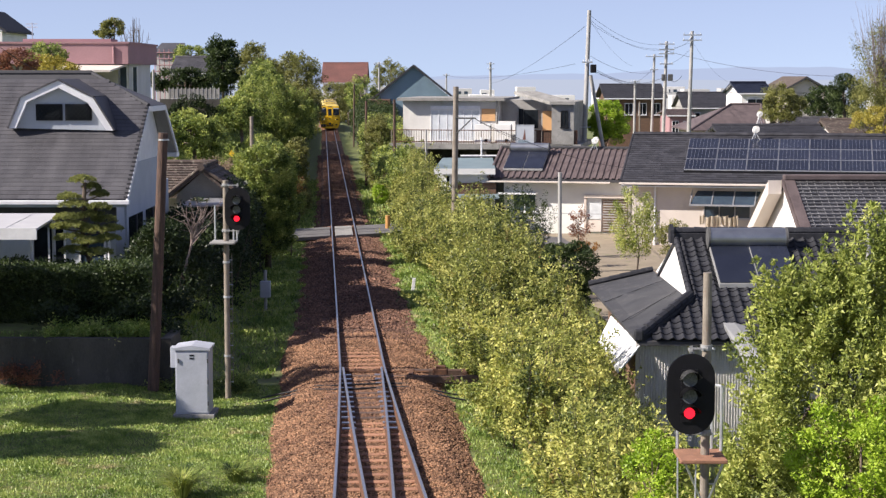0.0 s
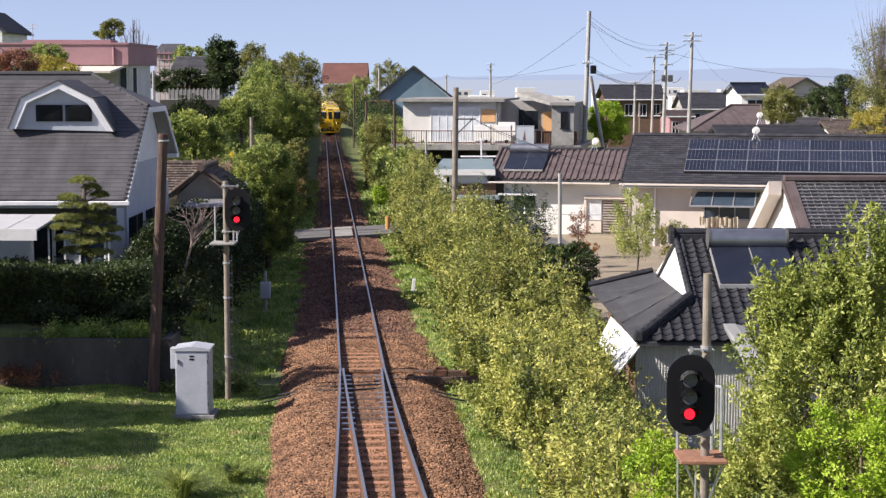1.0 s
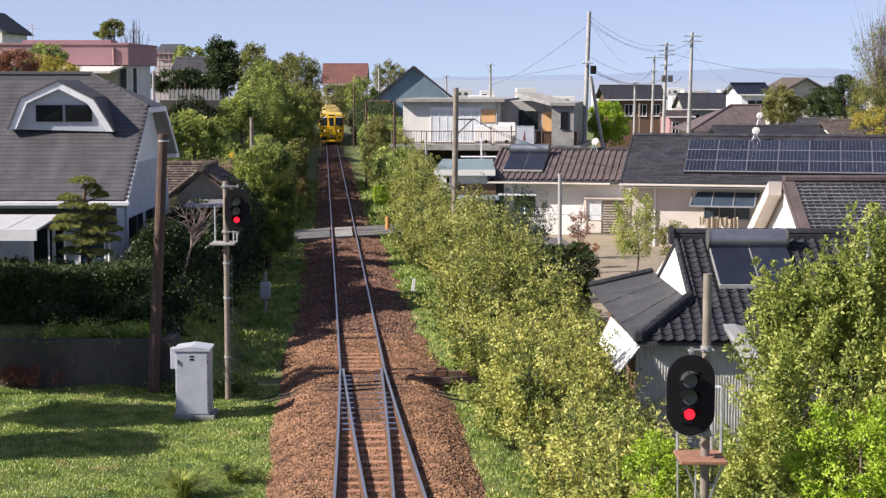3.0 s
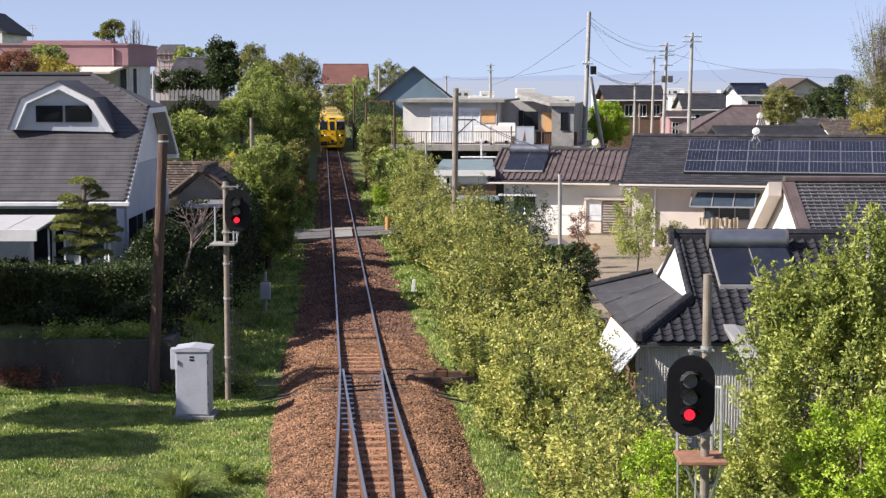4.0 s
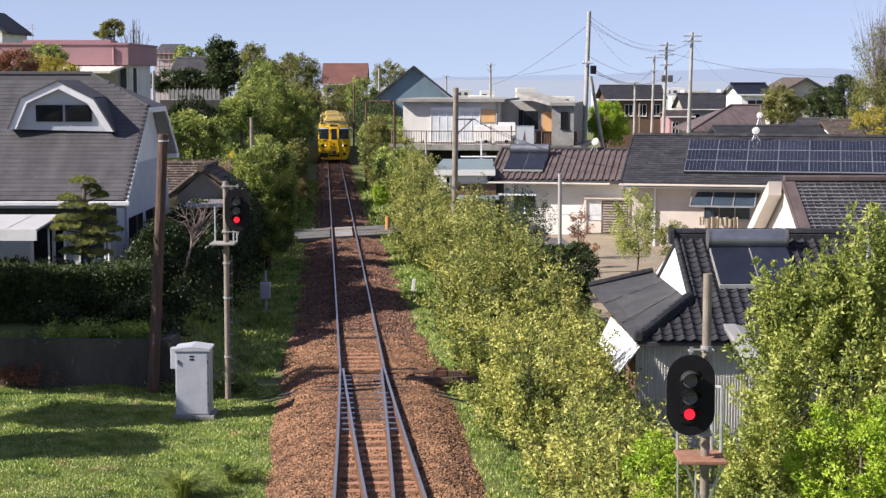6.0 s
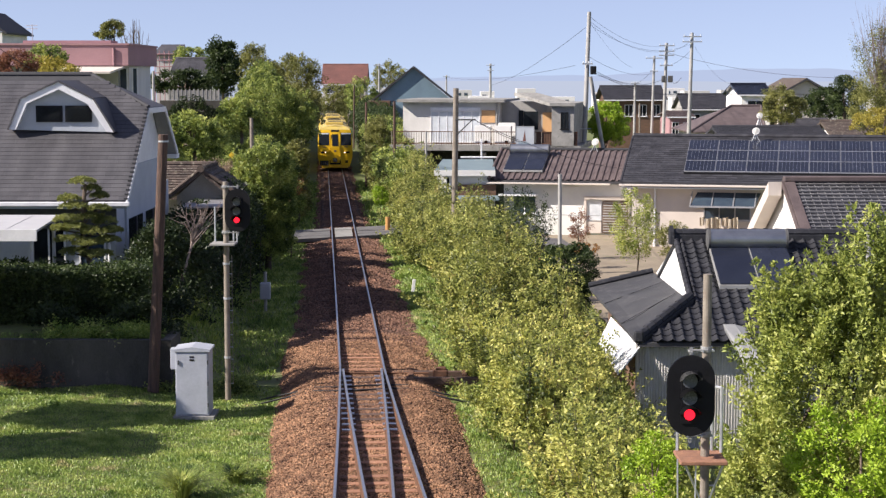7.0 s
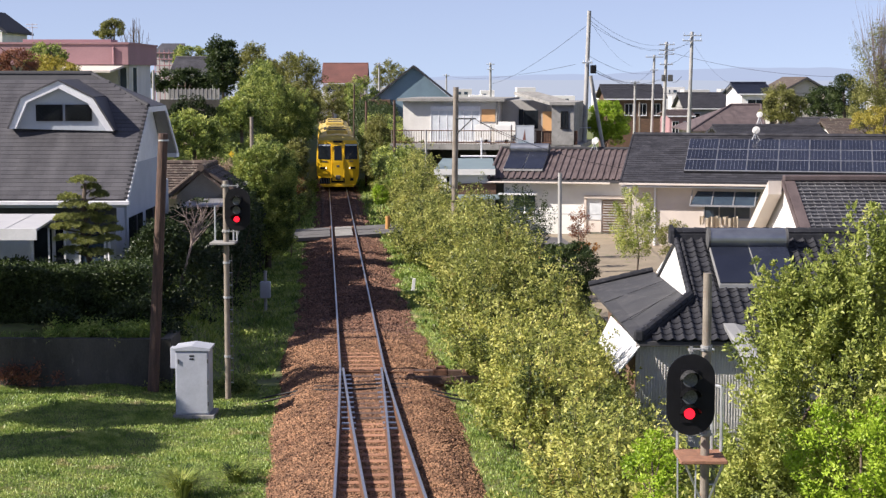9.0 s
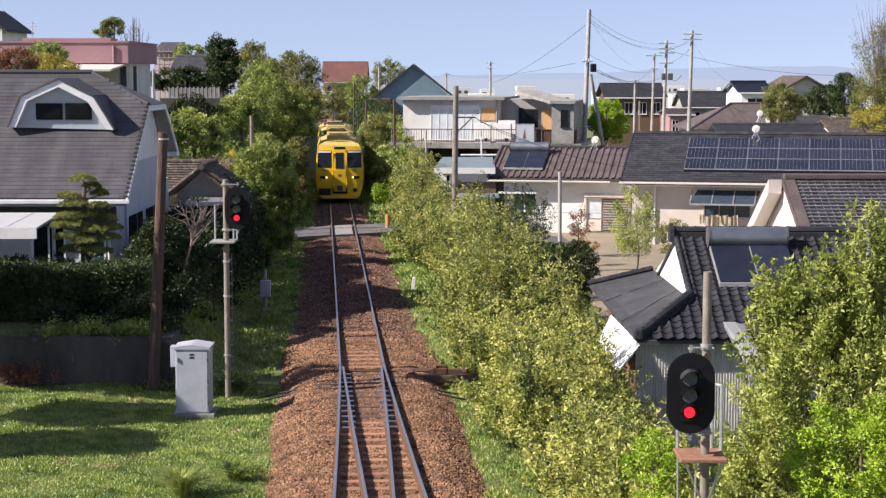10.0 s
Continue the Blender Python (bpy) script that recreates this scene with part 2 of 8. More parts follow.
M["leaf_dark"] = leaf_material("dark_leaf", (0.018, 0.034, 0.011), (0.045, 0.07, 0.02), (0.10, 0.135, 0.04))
# the shade on the bank is put into this dark leaf colour
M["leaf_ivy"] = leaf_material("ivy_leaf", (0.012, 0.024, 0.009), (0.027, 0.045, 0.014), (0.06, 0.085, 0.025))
M["leaf_pine"] = leaf_material("pine_needle", (0.07, 0.085, 0.028), (0.22, 0.245, 0.07), (0.46, 0.46, 0.15))
M["leaf_red"] = leaf_material("reddish_leaf", (0.13, 0.05, 0.035), (0.24, 0.10, 0.06), (0.33, 0.17, 0.10))
M["leaf_yellow"] = leaf_material("yellow_leaf", (0.25, 0.22, 0.04), (0.4, 0.34, 0.06), (0.5, 0.42, 0.10))
M["leaf_orange"] = leaf_material("rusty_leaf", (0.22, 0.10, 0.03), (0.34, 0.17, 0.05), (0.4, 0.25, 0.09))
M["grass"] = leaf_material("grass_blade", (0.08, 0.14, 0.03), (0.25, 0.35, 0.07), (0.48, 0.52, 0.16), (0.48, 0.40, 0.20), 0.11, 0.4, 1.6, 1.8)
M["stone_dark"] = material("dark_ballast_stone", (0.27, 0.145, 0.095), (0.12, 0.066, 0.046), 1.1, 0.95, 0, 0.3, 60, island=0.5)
M["oily"] = material("oil_stained_sleeper", (0.13, 0.076, 0.053), (0.075, 0.046, 0.034), 5, 0.8, 0, 0.3, 30, rnd=0.2, stretch=(0.5, 3, 1))
M["chute_grey"] = material("dull_zinc_sheet", (0.34, 0.34, 0.33), (0.26, 0.26, 0.255), 2, 0.6, 0.2, 0.05)
M["twig"] = material("pale_twig", (0.30, 0.24, 0.21), (0.2, 0.15, 0.13), 4, 0.85, 0, 0.1)
M["leaf_hedge_far"] = leaf_material("olive_hedge_leaf", (0.05, 0.07, 0.02), (0.27, 0.30, 0.07), (0.57, 0.55, 0.17), (0.44, 0.27, 0.10), 0.08, 0.36, 2.3)
# highlights on the roof tiles, painted as a pale material of their own
M["tile_edge"] = material("pale_tile_glint", (0.29, 0.285, 0.28), (0.19, 0.185, 0.18), 3, 0.7, 0, 0.05, island=0.3)


# ---- building kit ----
def root_place(ob):
    v = Vector((0, 0, 0))
    while ob is not None:
        v += ob.location
        ob = ob.parent
    return v


def part(name, bm, mat, parent=None, label="", smooth=False):
    """Links a bmesh, built in world metres, as one mesh object under a thing, a part or nothing."""
    me = bpy.data.meshes.new(name)
    if parent is not None:
        bmesh.ops.translate(bm, verts=bm.verts, vec=-root_place(parent))
    bmesh.ops.recalc_face_normals(bm, faces=bm.faces)
    if smooth:
        for f in bm.faces:
            f.smooth = True
    bm.to_mesh(me)
    bm.free()
    me.materials.append(mat)
    ob = new(name, me)
    ob.parent = parent
    if label:
        tagged(ob, label)
    return ob


def mesh_part(name, verts, faces, mat, parent=None, label="", kind=""):
    """The same from arrays."""
    me = bpy.data.meshes.new(name)
    verts = np.asarray(verts, dtype=np.float32)
    faces = np.asarray(faces, dtype=np.int32)
    if parent is not None:
        verts = verts - np.array(root_place(parent), dtype=np.float32)
    k = faces.shape[1]
    me.vertices.add(len(verts))
    me.vertices.foreach_set("co", verts.ravel())
    me.loops.add(faces.size)
    me.loops.foreach_set("vertex_index", faces.ravel())
    me.polygons.add(len(faces))
    me.polygons.foreach_set("loop_start", np.arange(0, faces.size, k, dtype=np.int32))
    me.update(calc_edges=True)
    me.polygons.foreach_set("use_smooth", np.zeros(len(faces), dtype=bool))
    me.materials.append(mat)
    ob = new(name, me)
    ob.parent = parent
    return tagged(ob, label, kind=kind)


def spin(pivot, degrees, *obs):
    """Turns things about an upright axis through the pivot."""
    p = Vector((pivot[0], pivot[1], 0))
    for ob in obs:
        ob.matrix_basis = Matrix.Translation(p) @ pose(0, 0, 0, 0, 0, degrees) @ Matrix.Translation(-p) @ ob.matrix_basis


def thing(name, at, label, category, group="", kind=""):
    ob = new(name)
    ob.empty_display_size = 0.2
    ob.location = at
    return tagged(ob, label, category, group, kind)


def box(bm, x0, x1, y0, y1, z0, z1, bevel=0.0):
    vs = [bm.verts.new((x, y, z)) for x in (x0, x1) for y in (y0, y1) for z in (z0, z1)]
    fs = [bm.faces.new([vs[i] for i in q]) for q in ((0, 1, 3, 2), (4, 6, 7, 5), (0, 4, 5, 1), (2, 3, 7, 6), (0, 2, 6, 4), (1, 5, 7, 3))]
    if bevel:
        es = list({e for f in fs for e in f.edges})
        bmesh.ops.bevel(bm, geom=es, offset=bevel, segments=2, affect="EDGES", profile=0.5)
    return bm


def boxes(*dims, bevel=0.0):
    bm = bmesh.new()
    for d in dims:
        box(bm, *d, bevel=bevel)
    return bm


def prism(bm, pts, by):
    """A polygon pushed along the vector by."""
    by = Vector(by)
    a = [bm.verts.new(p) for p in pts]
    b = [bm.verts.new(Vector(p) + by) for p in pts]
    bm.faces.new(a)
    bm.faces.new(b[::-1])
    n = len(a)
    for i in range(n):
        bm.faces.new((a[i], b[i], b[(i + 1) % n], a[(i + 1) % n]))
    return bm


def slab(pts, by):
    return prism(bmesh.new(), pts, by)


def tube(bm, p, q, r0, r1=None, n=10, cap=True):
    p, q = Vector(p), Vector(q)
    r1 = r0 if r1 is None else r1
    d = (q - p).normalized()
    a = d.orthogonal().normalized()
    b = d.cross(a)
    rings = []
    for c, r in ((p, r0), (q, r1)):
        rings.append([bm.verts.new(c + (a * math.cos(2 * math.pi * i / n) + b * math.sin(2 * math.pi * i / n)) * r) for i in range(n)])
    for i in range(n):
        bm.faces.new((rings[0][i], rings[0][(i + 1) % n], rings[1][(i + 1) % n], rings[1][i]))
    if cap:
        bm.faces.new(rings[0][::-1])
        bm.faces.new(rings[1])
    return bm


def rod(p, q, r0, r1=None, n=10):
    return tube(bmesh.new(), p, q, r0, r1, n)


def chain(bm, pts, r0, r1, n=7):
    """A tapered bent limb."""
    k = len(pts) - 1
    for i in range(k):
        tube(bm, pts[i], pts[i + 1], r0 + (r1 - r0) * i / k, r0 + (r1 - r0) * (i + 1) / k, n)
    return bm


RNG = np.random.default_rng(7)


def leaf_cloud(centres, spread, count, size, rng, out=None, lift=0.35, long=1.7):
    """count leaves round every centre: arrays of vertices and quads. With out, the way each clump faces, the leaves form small domes with air between them."""
    c = np.repeat(np.asarray(centres, float), count, axis=0)
    s = np.repeat(np.broadcast_to(np.asarray(spread, float), (len(centres), 3)), count, axis=0)
    n = len(c)
    off = rng.normal(size=(n, 3))
    d = rng.normal(size=(n, 3))
    d[:, 2] = d[:, 2] * 0.7 + lift * rng.random(n)
    if out is None:
        nrm = rng.normal(size=(n, 3)) * 0.65 + np.array([-0.2, -0.2, 0.8])
    else:
        o = np.repeat(np.broadcast_to(np.asarray(out, float), (len(centres), 3)), count, axis=0)
        off /= np.linalg.norm(off, axis=1)[:, None] + 1e-9
        grow = np.repeat(rng.uniform(0.65, 1.3, len(centres)), count)
        nrm = rng.normal(size=(n, 3)) * 0.42 + o * 0.5 + off * 0.55 + np.array([0, 0, 0.3])
        d += o * 0.5 + off * 0.5
        off = off * (1.5 * grow * (0.35 + 0.65 * rng.random(n) ** 0.6))[:, None] + o * 0.25
    pos = c + off * s
    d /= np.linalg.norm(d, axis=1)[:, None] + 1e-9
    w = np.cross(d, nrm)
    w /= np.linalg.norm(w, axis=1)[:, None] + 1e-9
    l = size * (0.6 + 0.8 * rng.random(n))[:, None]
    tip, mid = pos + d * l, pos + d * l * 0.5
    up = np.cross(w, d) * l * 0.10
    v = np.stack([pos, mid + w * l / long / 2 + up, tip, mid - w * l / long / 2 + up], axis=1).reshape(-1, 3)
    f = np.arange(4 * n).reshape(n, 4)
    return v, f


def blob_centres(n, at, radii, rng, shell=0.55, low=-0.6):
    """Clump places in an uneven ellipsoid, most of them towards its skin."""
    out = []
    bumps = rng.normal(size=(9, 3))
    bumps /= np.linalg.norm(bumps, axis=1)[:, None]
    gain = rng.uniform(-0.22, 0.25, 9)
    while len(out) < n:
        d = rng.normal(size=3)
        d /= np.linalg.norm(d)
        if d[2] < low:
            continue
        r = (shell + (1 - shell) * rng.random() ** 0.6)
        r *= 1 + float(np.sum(gain * np.maximum(0, bumps @ d) ** 4))
        out.append(np.array(at) + d * np.array(radii) * r)
    return np.array(out)


def grounded(p):
    """The same place, no higher than the land there."""
    return (p[0], p[1], min(p[2], float(ground_z(p[0], p[1]))))


def tree(at, height, radii, mat, label, seed, clumps=90, per=45, leaf=0.14, spread=0.28, trunk=0.14, name="tree", category="tree", group="", crown_at=None, low=-0.95, shell=0.55, limbs=6, extra=(), sprays=0.0):
    """A trunk with limbs and a crown of leaf clumps with gaps."""
    rng = np.random.default_rng(seed)
    at = grounded(at)
    base = thing(name, at, label, category, group)
    x, y, z = at
    cz = crown_at if crown_at is not None else z + height - radii[2]
    cen, out = [], []
    for off, rad, n in (((0, 0, 0), radii, clumps), *extra):
        mid_blob = np.array((x + off[0], y + off[1], cz + off[2]))
        cen.append(blob_centres(n, mid_blob, rad, rng, shell, low))
        out.append((cen[-1] - mid_blob) / np.array(rad) + np.array((0, 0, 0.25)))
    cen, out = np.concatenate(cen), np.concatenate(out)
    out /= np.linalg.norm(out, axis=1)[:, None] + 1e-9
    bm = bmesh.new()
    top = Vector((x + rng.normal() * 0.1, y + rng.normal() * 0.1, cz + radii[2] * 0.45))
    mid = Vector((x + rng.normal() * 0.12, y, z + (cz - z) * 0.6))
    chain(bm, [Vector((x, y, z - 0.15)), mid, top], trunk, trunk * 0.3)
    for i in range(limbs):
        tip = Vector(cen[rng.integers(len(cen))])
        s = mid.lerp(top, rng.random() * 0.8)
        k = s.lerp(tip, 0.5) + Vector((0, 0, 0.15))
        chain(bm, [s, k, tip], trunk * 0.42, trunk * 0.1, 5)
    part("trunk", bm, M["bark"], base, smooth=True)
    if sprays:
        # every clump is a shoot that rises outwards, thinner towards its tip
        lead = out * 0.6 + np.array((0, 0, 0.8)) + rng.normal(size=out.shape) * 0.25
        lead /= np.linalg.norm(lead, axis=1)[:, None]
        far = rng.uniform(0.5, 1.2, (len(cen), 1)) * sprays
        steps = [leaf_cloud(cen + lead * far * t, np.full((len(cen), 3), spread * (1.0 - 0.55 * t)), int(per * 0.42), leaf * 0.76, rng, lead, lift=0.6, long=2.1) for t in (-0.4, -0.05, 0.3, 0.65, 1.0)]
        v = np.concatenate([q[0] for q in steps])
        mesh_part("crown", v, np.arange(len(v)).reshape(-1, 4), mat, base, kind="stuff")
        return base
    v, f = leaf_cloud(cen, (spread * 0.9, spread * 0.9, spread * 0.7), int(per * 1.8), leaf * 0.76, rng, out)
    mesh_part("crown", v, f, mat, base, kind="stuff")
    return base


# ---- ground ----
def track_x(y):
    return 0.97 - 0.0707 * y


def bed_half(y):
    """Half width of the ballast bed: broad at the turnout, narrow past the crossing."""
    y = np.asarray(y, float)
    return 2.15 + 0.05 * np.sin(y * 0.7) + 0.04 * np.sin(y * 1.9 + 1) - 0.25 * np.clip((y - 44) / 10, 0, 1) - 0.45 * np.clip((y - 78) / 10, 0, 1)


def smooth01(a, b, v):
    t = np.clip((v - a) / (b - a), 0, 1)
    return t * t * (3 - 2 * t)


def ground_z(x, y):
    """Height of the land: ballast bed level, terrace to the west behind its wall, low gardens to the east, falling to the plain."""
    x, y = np.asarray(x, float), np.asarray(y, float)
    u = x - track_x(y)
    z = np.full(np.broadcast(x, y).shape, -0.48) + 0.2 * smooth01(44, 50, y) * (1 - smooth01(2.4, 4.5, u))
    east = -1.05 * smooth01(2.6, 6.0, u) - 0.15 * smooth01(6, 10, u)
    west_near = 0.15 * smooth01(-3.5, -7, u) * (y < 44)
    bank = smooth01(-3.4, -5.4, u) * smooth01(42.4, 43.0, y)
    west = bank * 1.42
    west = west + bank * 1.6 * smooth01(70, 100, y)
    z = z + np.where(u > 0, east, np.maximum(west_near, west))
    far = smooth01(230, 700, y)
    z = z * (1 - far) + far * -9.0
    z = z - 18 * smooth01(700, 2500, y)
    return z


def turf_z(x, y):
    """The land with its small unevenness."""
    return ground_z(x, y) + 0.04 * np.sin(x * 1.7 + y * 0.6) * np.sin(y * 1.3) * (np.abs(x - track_x(y)) > 2.6)


def axis(parts):
    return np.unique(np.round(np.concatenate([np.arange(a, b, s) for a, b, s in parts]), 3))


gx = axis(((-4000, -400, 300), (-400, -60, 20), (-60, -20, 2), (-20, 20, 0.4), (20, 60, 2), (60, 400, 20), (400, 4001, 300)))
gy = axis(((-300, -10, 30), (-10, 20, 2), (20, 60, 0.4), (60, 120, 1), (120, 260, 4), (260, 700, 20), (700, 4801, 200)))
XX, YY = np.meshgrid(gx, gy)
ZZ = turf_z(XX, YY)
nx, ny = len(gx), len(gy)
idx = np.arange(nx * ny).reshape(ny, nx)
quads = np.stack([idx[:-1, :-1], idx[:-1, 1:], idx[1:, 1:], idx[1:, :-1]], axis=-1).reshape(-1, 4)
ground = mesh_part("ground", np.stack([XX, YY, ZZ], -1).reshape(-1, 3), quads, M["grass_ground"])
tagged(ground, "rough green grass and soil beside the railway", "ground", kind="structure")
for pl in ground.data.polygons:
    pl.use_smooth = True

# bare garden yard of the cream house
yard = part("yard", slab([(6.2, 55, -1.62), (17, 55, -1.62), (17, 97, -1.62), (5.2, 97, -1.62)], (0, 0, 0.06)), M["earth"])
tagged(yard, "bare sandy earth garden yard", "yard", kind="structure")

# hills and plain beyond the town: glowing sheets with the haze painted in
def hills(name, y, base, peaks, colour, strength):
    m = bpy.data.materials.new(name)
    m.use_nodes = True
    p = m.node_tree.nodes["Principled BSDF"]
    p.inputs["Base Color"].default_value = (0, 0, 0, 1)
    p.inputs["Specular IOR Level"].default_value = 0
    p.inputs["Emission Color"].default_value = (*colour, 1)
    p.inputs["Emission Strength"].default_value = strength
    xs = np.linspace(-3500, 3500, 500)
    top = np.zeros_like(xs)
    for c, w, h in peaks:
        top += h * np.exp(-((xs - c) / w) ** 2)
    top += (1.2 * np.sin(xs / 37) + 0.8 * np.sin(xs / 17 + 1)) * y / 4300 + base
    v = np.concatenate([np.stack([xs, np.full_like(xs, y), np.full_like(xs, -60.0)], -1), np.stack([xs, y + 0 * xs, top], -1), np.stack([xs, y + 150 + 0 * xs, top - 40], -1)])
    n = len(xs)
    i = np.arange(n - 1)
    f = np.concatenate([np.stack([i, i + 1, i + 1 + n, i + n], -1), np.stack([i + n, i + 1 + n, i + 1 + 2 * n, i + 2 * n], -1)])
    return tagged(mesh_part(name, v, f, m), "glowing blue sheet with painted haze", "backdrop", kind="structure")


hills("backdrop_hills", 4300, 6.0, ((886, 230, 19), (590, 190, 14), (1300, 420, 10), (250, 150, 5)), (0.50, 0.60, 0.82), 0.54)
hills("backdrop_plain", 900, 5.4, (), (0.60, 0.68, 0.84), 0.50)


# ---- railway track ----
ALONG = Vector((-0.0707, 1, 0)).normalized()
ACROSS = Vector((ALONG.y, -ALONG.x, 0))


def on_track(s, u, z=0.0):
    """s metres along the line from the bridge, u metres to its east."""
    return Vector((0.97, 0, 0)) + ALONG * s + ACROSS * u + Vector((0, 0, z))


def rail(name, path, parent):
    """A flat-bottomed rail swept along (s, u) points: rusty web and foot, bright head."""
    web, head = bmesh.new(), bmesh.new()
    for bm, prof in ((web, ((-0.06, -0.15), (0.06, -0.15), (0.06, -0.135), (0.012, -0.115), (0.012, -0.045), (-0.012, -0.045), (-0.012, -0.115), (-0.06, -0.135))),
                     (head, ((-0.028, -0.045), (0.028, -0.045), (0.028, -0.006), (0.021, 0.0), (-0.021, 0.0), (-0.028, -0.006)))):
        rings = [[bm.verts.new(on_track(s, u + a, b)) for a, b in prof] for s, u in path]
        n = len(prof)
        for r, q in zip(rings, rings[1:]):
            for i in range(n):
                bm.faces.new((r[i], r[(i + 1) % n], q[(i + 1) % n], q[i]))
        bm.faces.new(rings[0])
        bm.faces.new(rings[-1][::-1])
    web_ob = part(name, web, M["rail_side"], parent, "rust-brown steel rail with a bright worn head")
    part("rail_head", head, M["rail"], web_ob, "bright worn running surface")


track = thing("railway_track", (0, 0, 0), "single rusty railway line with a turnout on reddish ballast", "railway track")
G = 0.5335 + 0.034
TOE = 43.2


def spread_off(s, k):
    """How far the legs of the turnout lie from the middle line."""
    d = max(0.0, TOE - s)
    return k * (0.0135 * d + 0.00035 * d * d)


main_s = [TOE - 1.0 * i for i in range(0, 34)][::-1]
far_s = [TOE + 8 * i for i in range(1, 34)]
rail("rail", [(s, -G + spread_off(s, -1)) for s in main_s] + [(s, -G) for s in far_s], track)
rail("rail", [(s, G + spread_off(s, 1)) for s in main_s] + [(s, G) for s in far_s], track)
# the two inner rails start as the thin blades of the points
rail("switch_blade", [(s, -G + 0.075 + spread_off(s, 1)) for s in main_s], track)
rail("switch_blade", [(s, G - 0.075 + spread_off(s, -1)) for s in main_s], track)

sleeper_me = oily_me = None
for i in range(300):
    s = 20.0 + 0.6 * i
    if sleeper_me is None:
        ob = part("sleeper", boxes((-1.1, 1.1, -0.105, 0.105, -0.14, 0.0), bevel=0.012), M["sleeper"])
        sleeper_me = ob.data
    # oil-stained at the points; past 47.5 only the same dark tone
    elif 37.3 < s < 43.6 or s > 47.5:
        if oily_me is None:
            oily_me = sleeper_me.copy()
            oily_me.materials[0] = M["oily"]
        ob = new("sleeper", oily_me)
    else:
        ob = new("sleeper", sleeper_me)
    ob.parent = track
    ob.matrix_basis = Matrix.Translation(on_track(s, random.uniform(-0.04, 0.04), -0.15 + random.uniform(-0.012, 0.006))) @ pose(0, 0, 0, 0, 0, 4.04 + random.uniform(-1.2, 1.2))
bm = bmesh.new()
for i in range(300, 480):
    c = on_track(20.0 + 0.6 * i, 0)
    box(bm, c.x - 1.1, c.x + 1.1, c.y - 0.105, c.y + 0.105, -0.29, -0.15)
tagged(part("far_sleepers", bm, M["sleeper"], track), kind="stuff")

# slide plates of the points
for s0 in [36.2 + 0.6 * i for i in range(12)]:
    for side in (-1, 1):
        c = on_track(s0, side * (G - 0.12))
        part("slide_plate", boxes((c.x - 0.15, c.x + 0.15, c.y - 0.07, c.y + 0.07, -0.15, -0.125)), M["rail"], track)

# ballast bed and loose stones
bm = bmesh.new()
prof = ((-1.12, -0.62), (-0.72, -0.25), (-0.5, -0.21), (0.5, -0.21), (0.72, -0.25), (1.12, -0.62))
rings = []
for s in [8, 14, 20] + [22 + i for i in range(60)] + [85 + 6 * i for i in range(60)]:
    wide = float(bed_half(s))
    rings.append([bm.verts.new(on_track(s, u * wide, z + 0.02 * math.sin(s * 1.7 + u * 3) + (0.2 * float(smooth01(44, 50, s)) if abs(u) > 1 else 0))) for u, z in prof])
for r, q in zip(rings, rings[1:]):
    for i in range(len(prof) - 1):
        bm.faces.new((r[i], r[i + 1], q[i + 1], q[i]))
bed = part("ballast_bed", bm, M["ballast"])
tagged(bed, "reddish-brown crushed stone ballast under the rails", "ballast", kind="structure")


def stones(n, s0, s1, size, rng, reach=1.0):
    s = s0 + (s1 - s0) * rng.random(n) ** 1.15
    half = bed_half(s)
    w = rng.uniform(-reach, reach, n)
    w = w + np.where(rng.random(n) < 0.12, rng.normal(size=n) * 0.06, 0)
    u = w * half
    edge = np.abs(w)
    z = np.interp(edge, (0, 0.3, 0.38, 0.6, 0.74, 1.0, 1.3), (-0.185, -0.18, -0.152, -0.145, -0.22, -0.49, -0.47)) + rng.uniform(-0.02, 0.02, n)
    z = z + 0.045 * smooth01(44, 52, s) * (edge < 0.4)
    z = z + 0.2 * smooth01(44, 50, s) * smooth01(0.72, 1.0, edge)
    cov = np.array([on_track(0, 0)]) + np.outer(s, ALONG) + np.outer(u, ACROSS)
    cov[:, 2] = z
    octa = np.array(((1, 0, 0), (-1, 0, 0), (0, 1, 0), (0, -1, 0), (0, 0, 1), (0, 0, -1)), float)
    r = size * rng.uniform(0.55, 1.3, (n, 6, 1))
    q = rng.normal(size=(n, 3, 3))
    q, _ = np.linalg.qr(q)
    v = np.einsum("ij,njk->nik", octa, q) * r
    v[:, :, 2] *= 0.75
    v += cov[:, None, :]
    tri = np.array(((0, 2, 4), (2, 1, 4), (1, 3, 4), (3, 0, 4), (2, 0, 5), (1, 2, 5), (3, 1, 5), (0, 3, 5)))
    f = (tri[None] + 6 * np.arange(n)[:, None, None]).reshape(-1, 3)
    return v.reshape(-1, 3), f


v, f = stones(84000, 27, 50, 0.031, RNG)
loose = mesh_part("ballast_stones", v, f, M["stone"])
tagged(loose, "loose reddish ballast stones between the sleepers", "ballast", kind="stuff")
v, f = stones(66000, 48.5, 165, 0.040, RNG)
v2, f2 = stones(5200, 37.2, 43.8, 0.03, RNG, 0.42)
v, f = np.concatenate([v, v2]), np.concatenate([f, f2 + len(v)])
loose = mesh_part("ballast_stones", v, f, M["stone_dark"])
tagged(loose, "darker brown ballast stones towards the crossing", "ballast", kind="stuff")


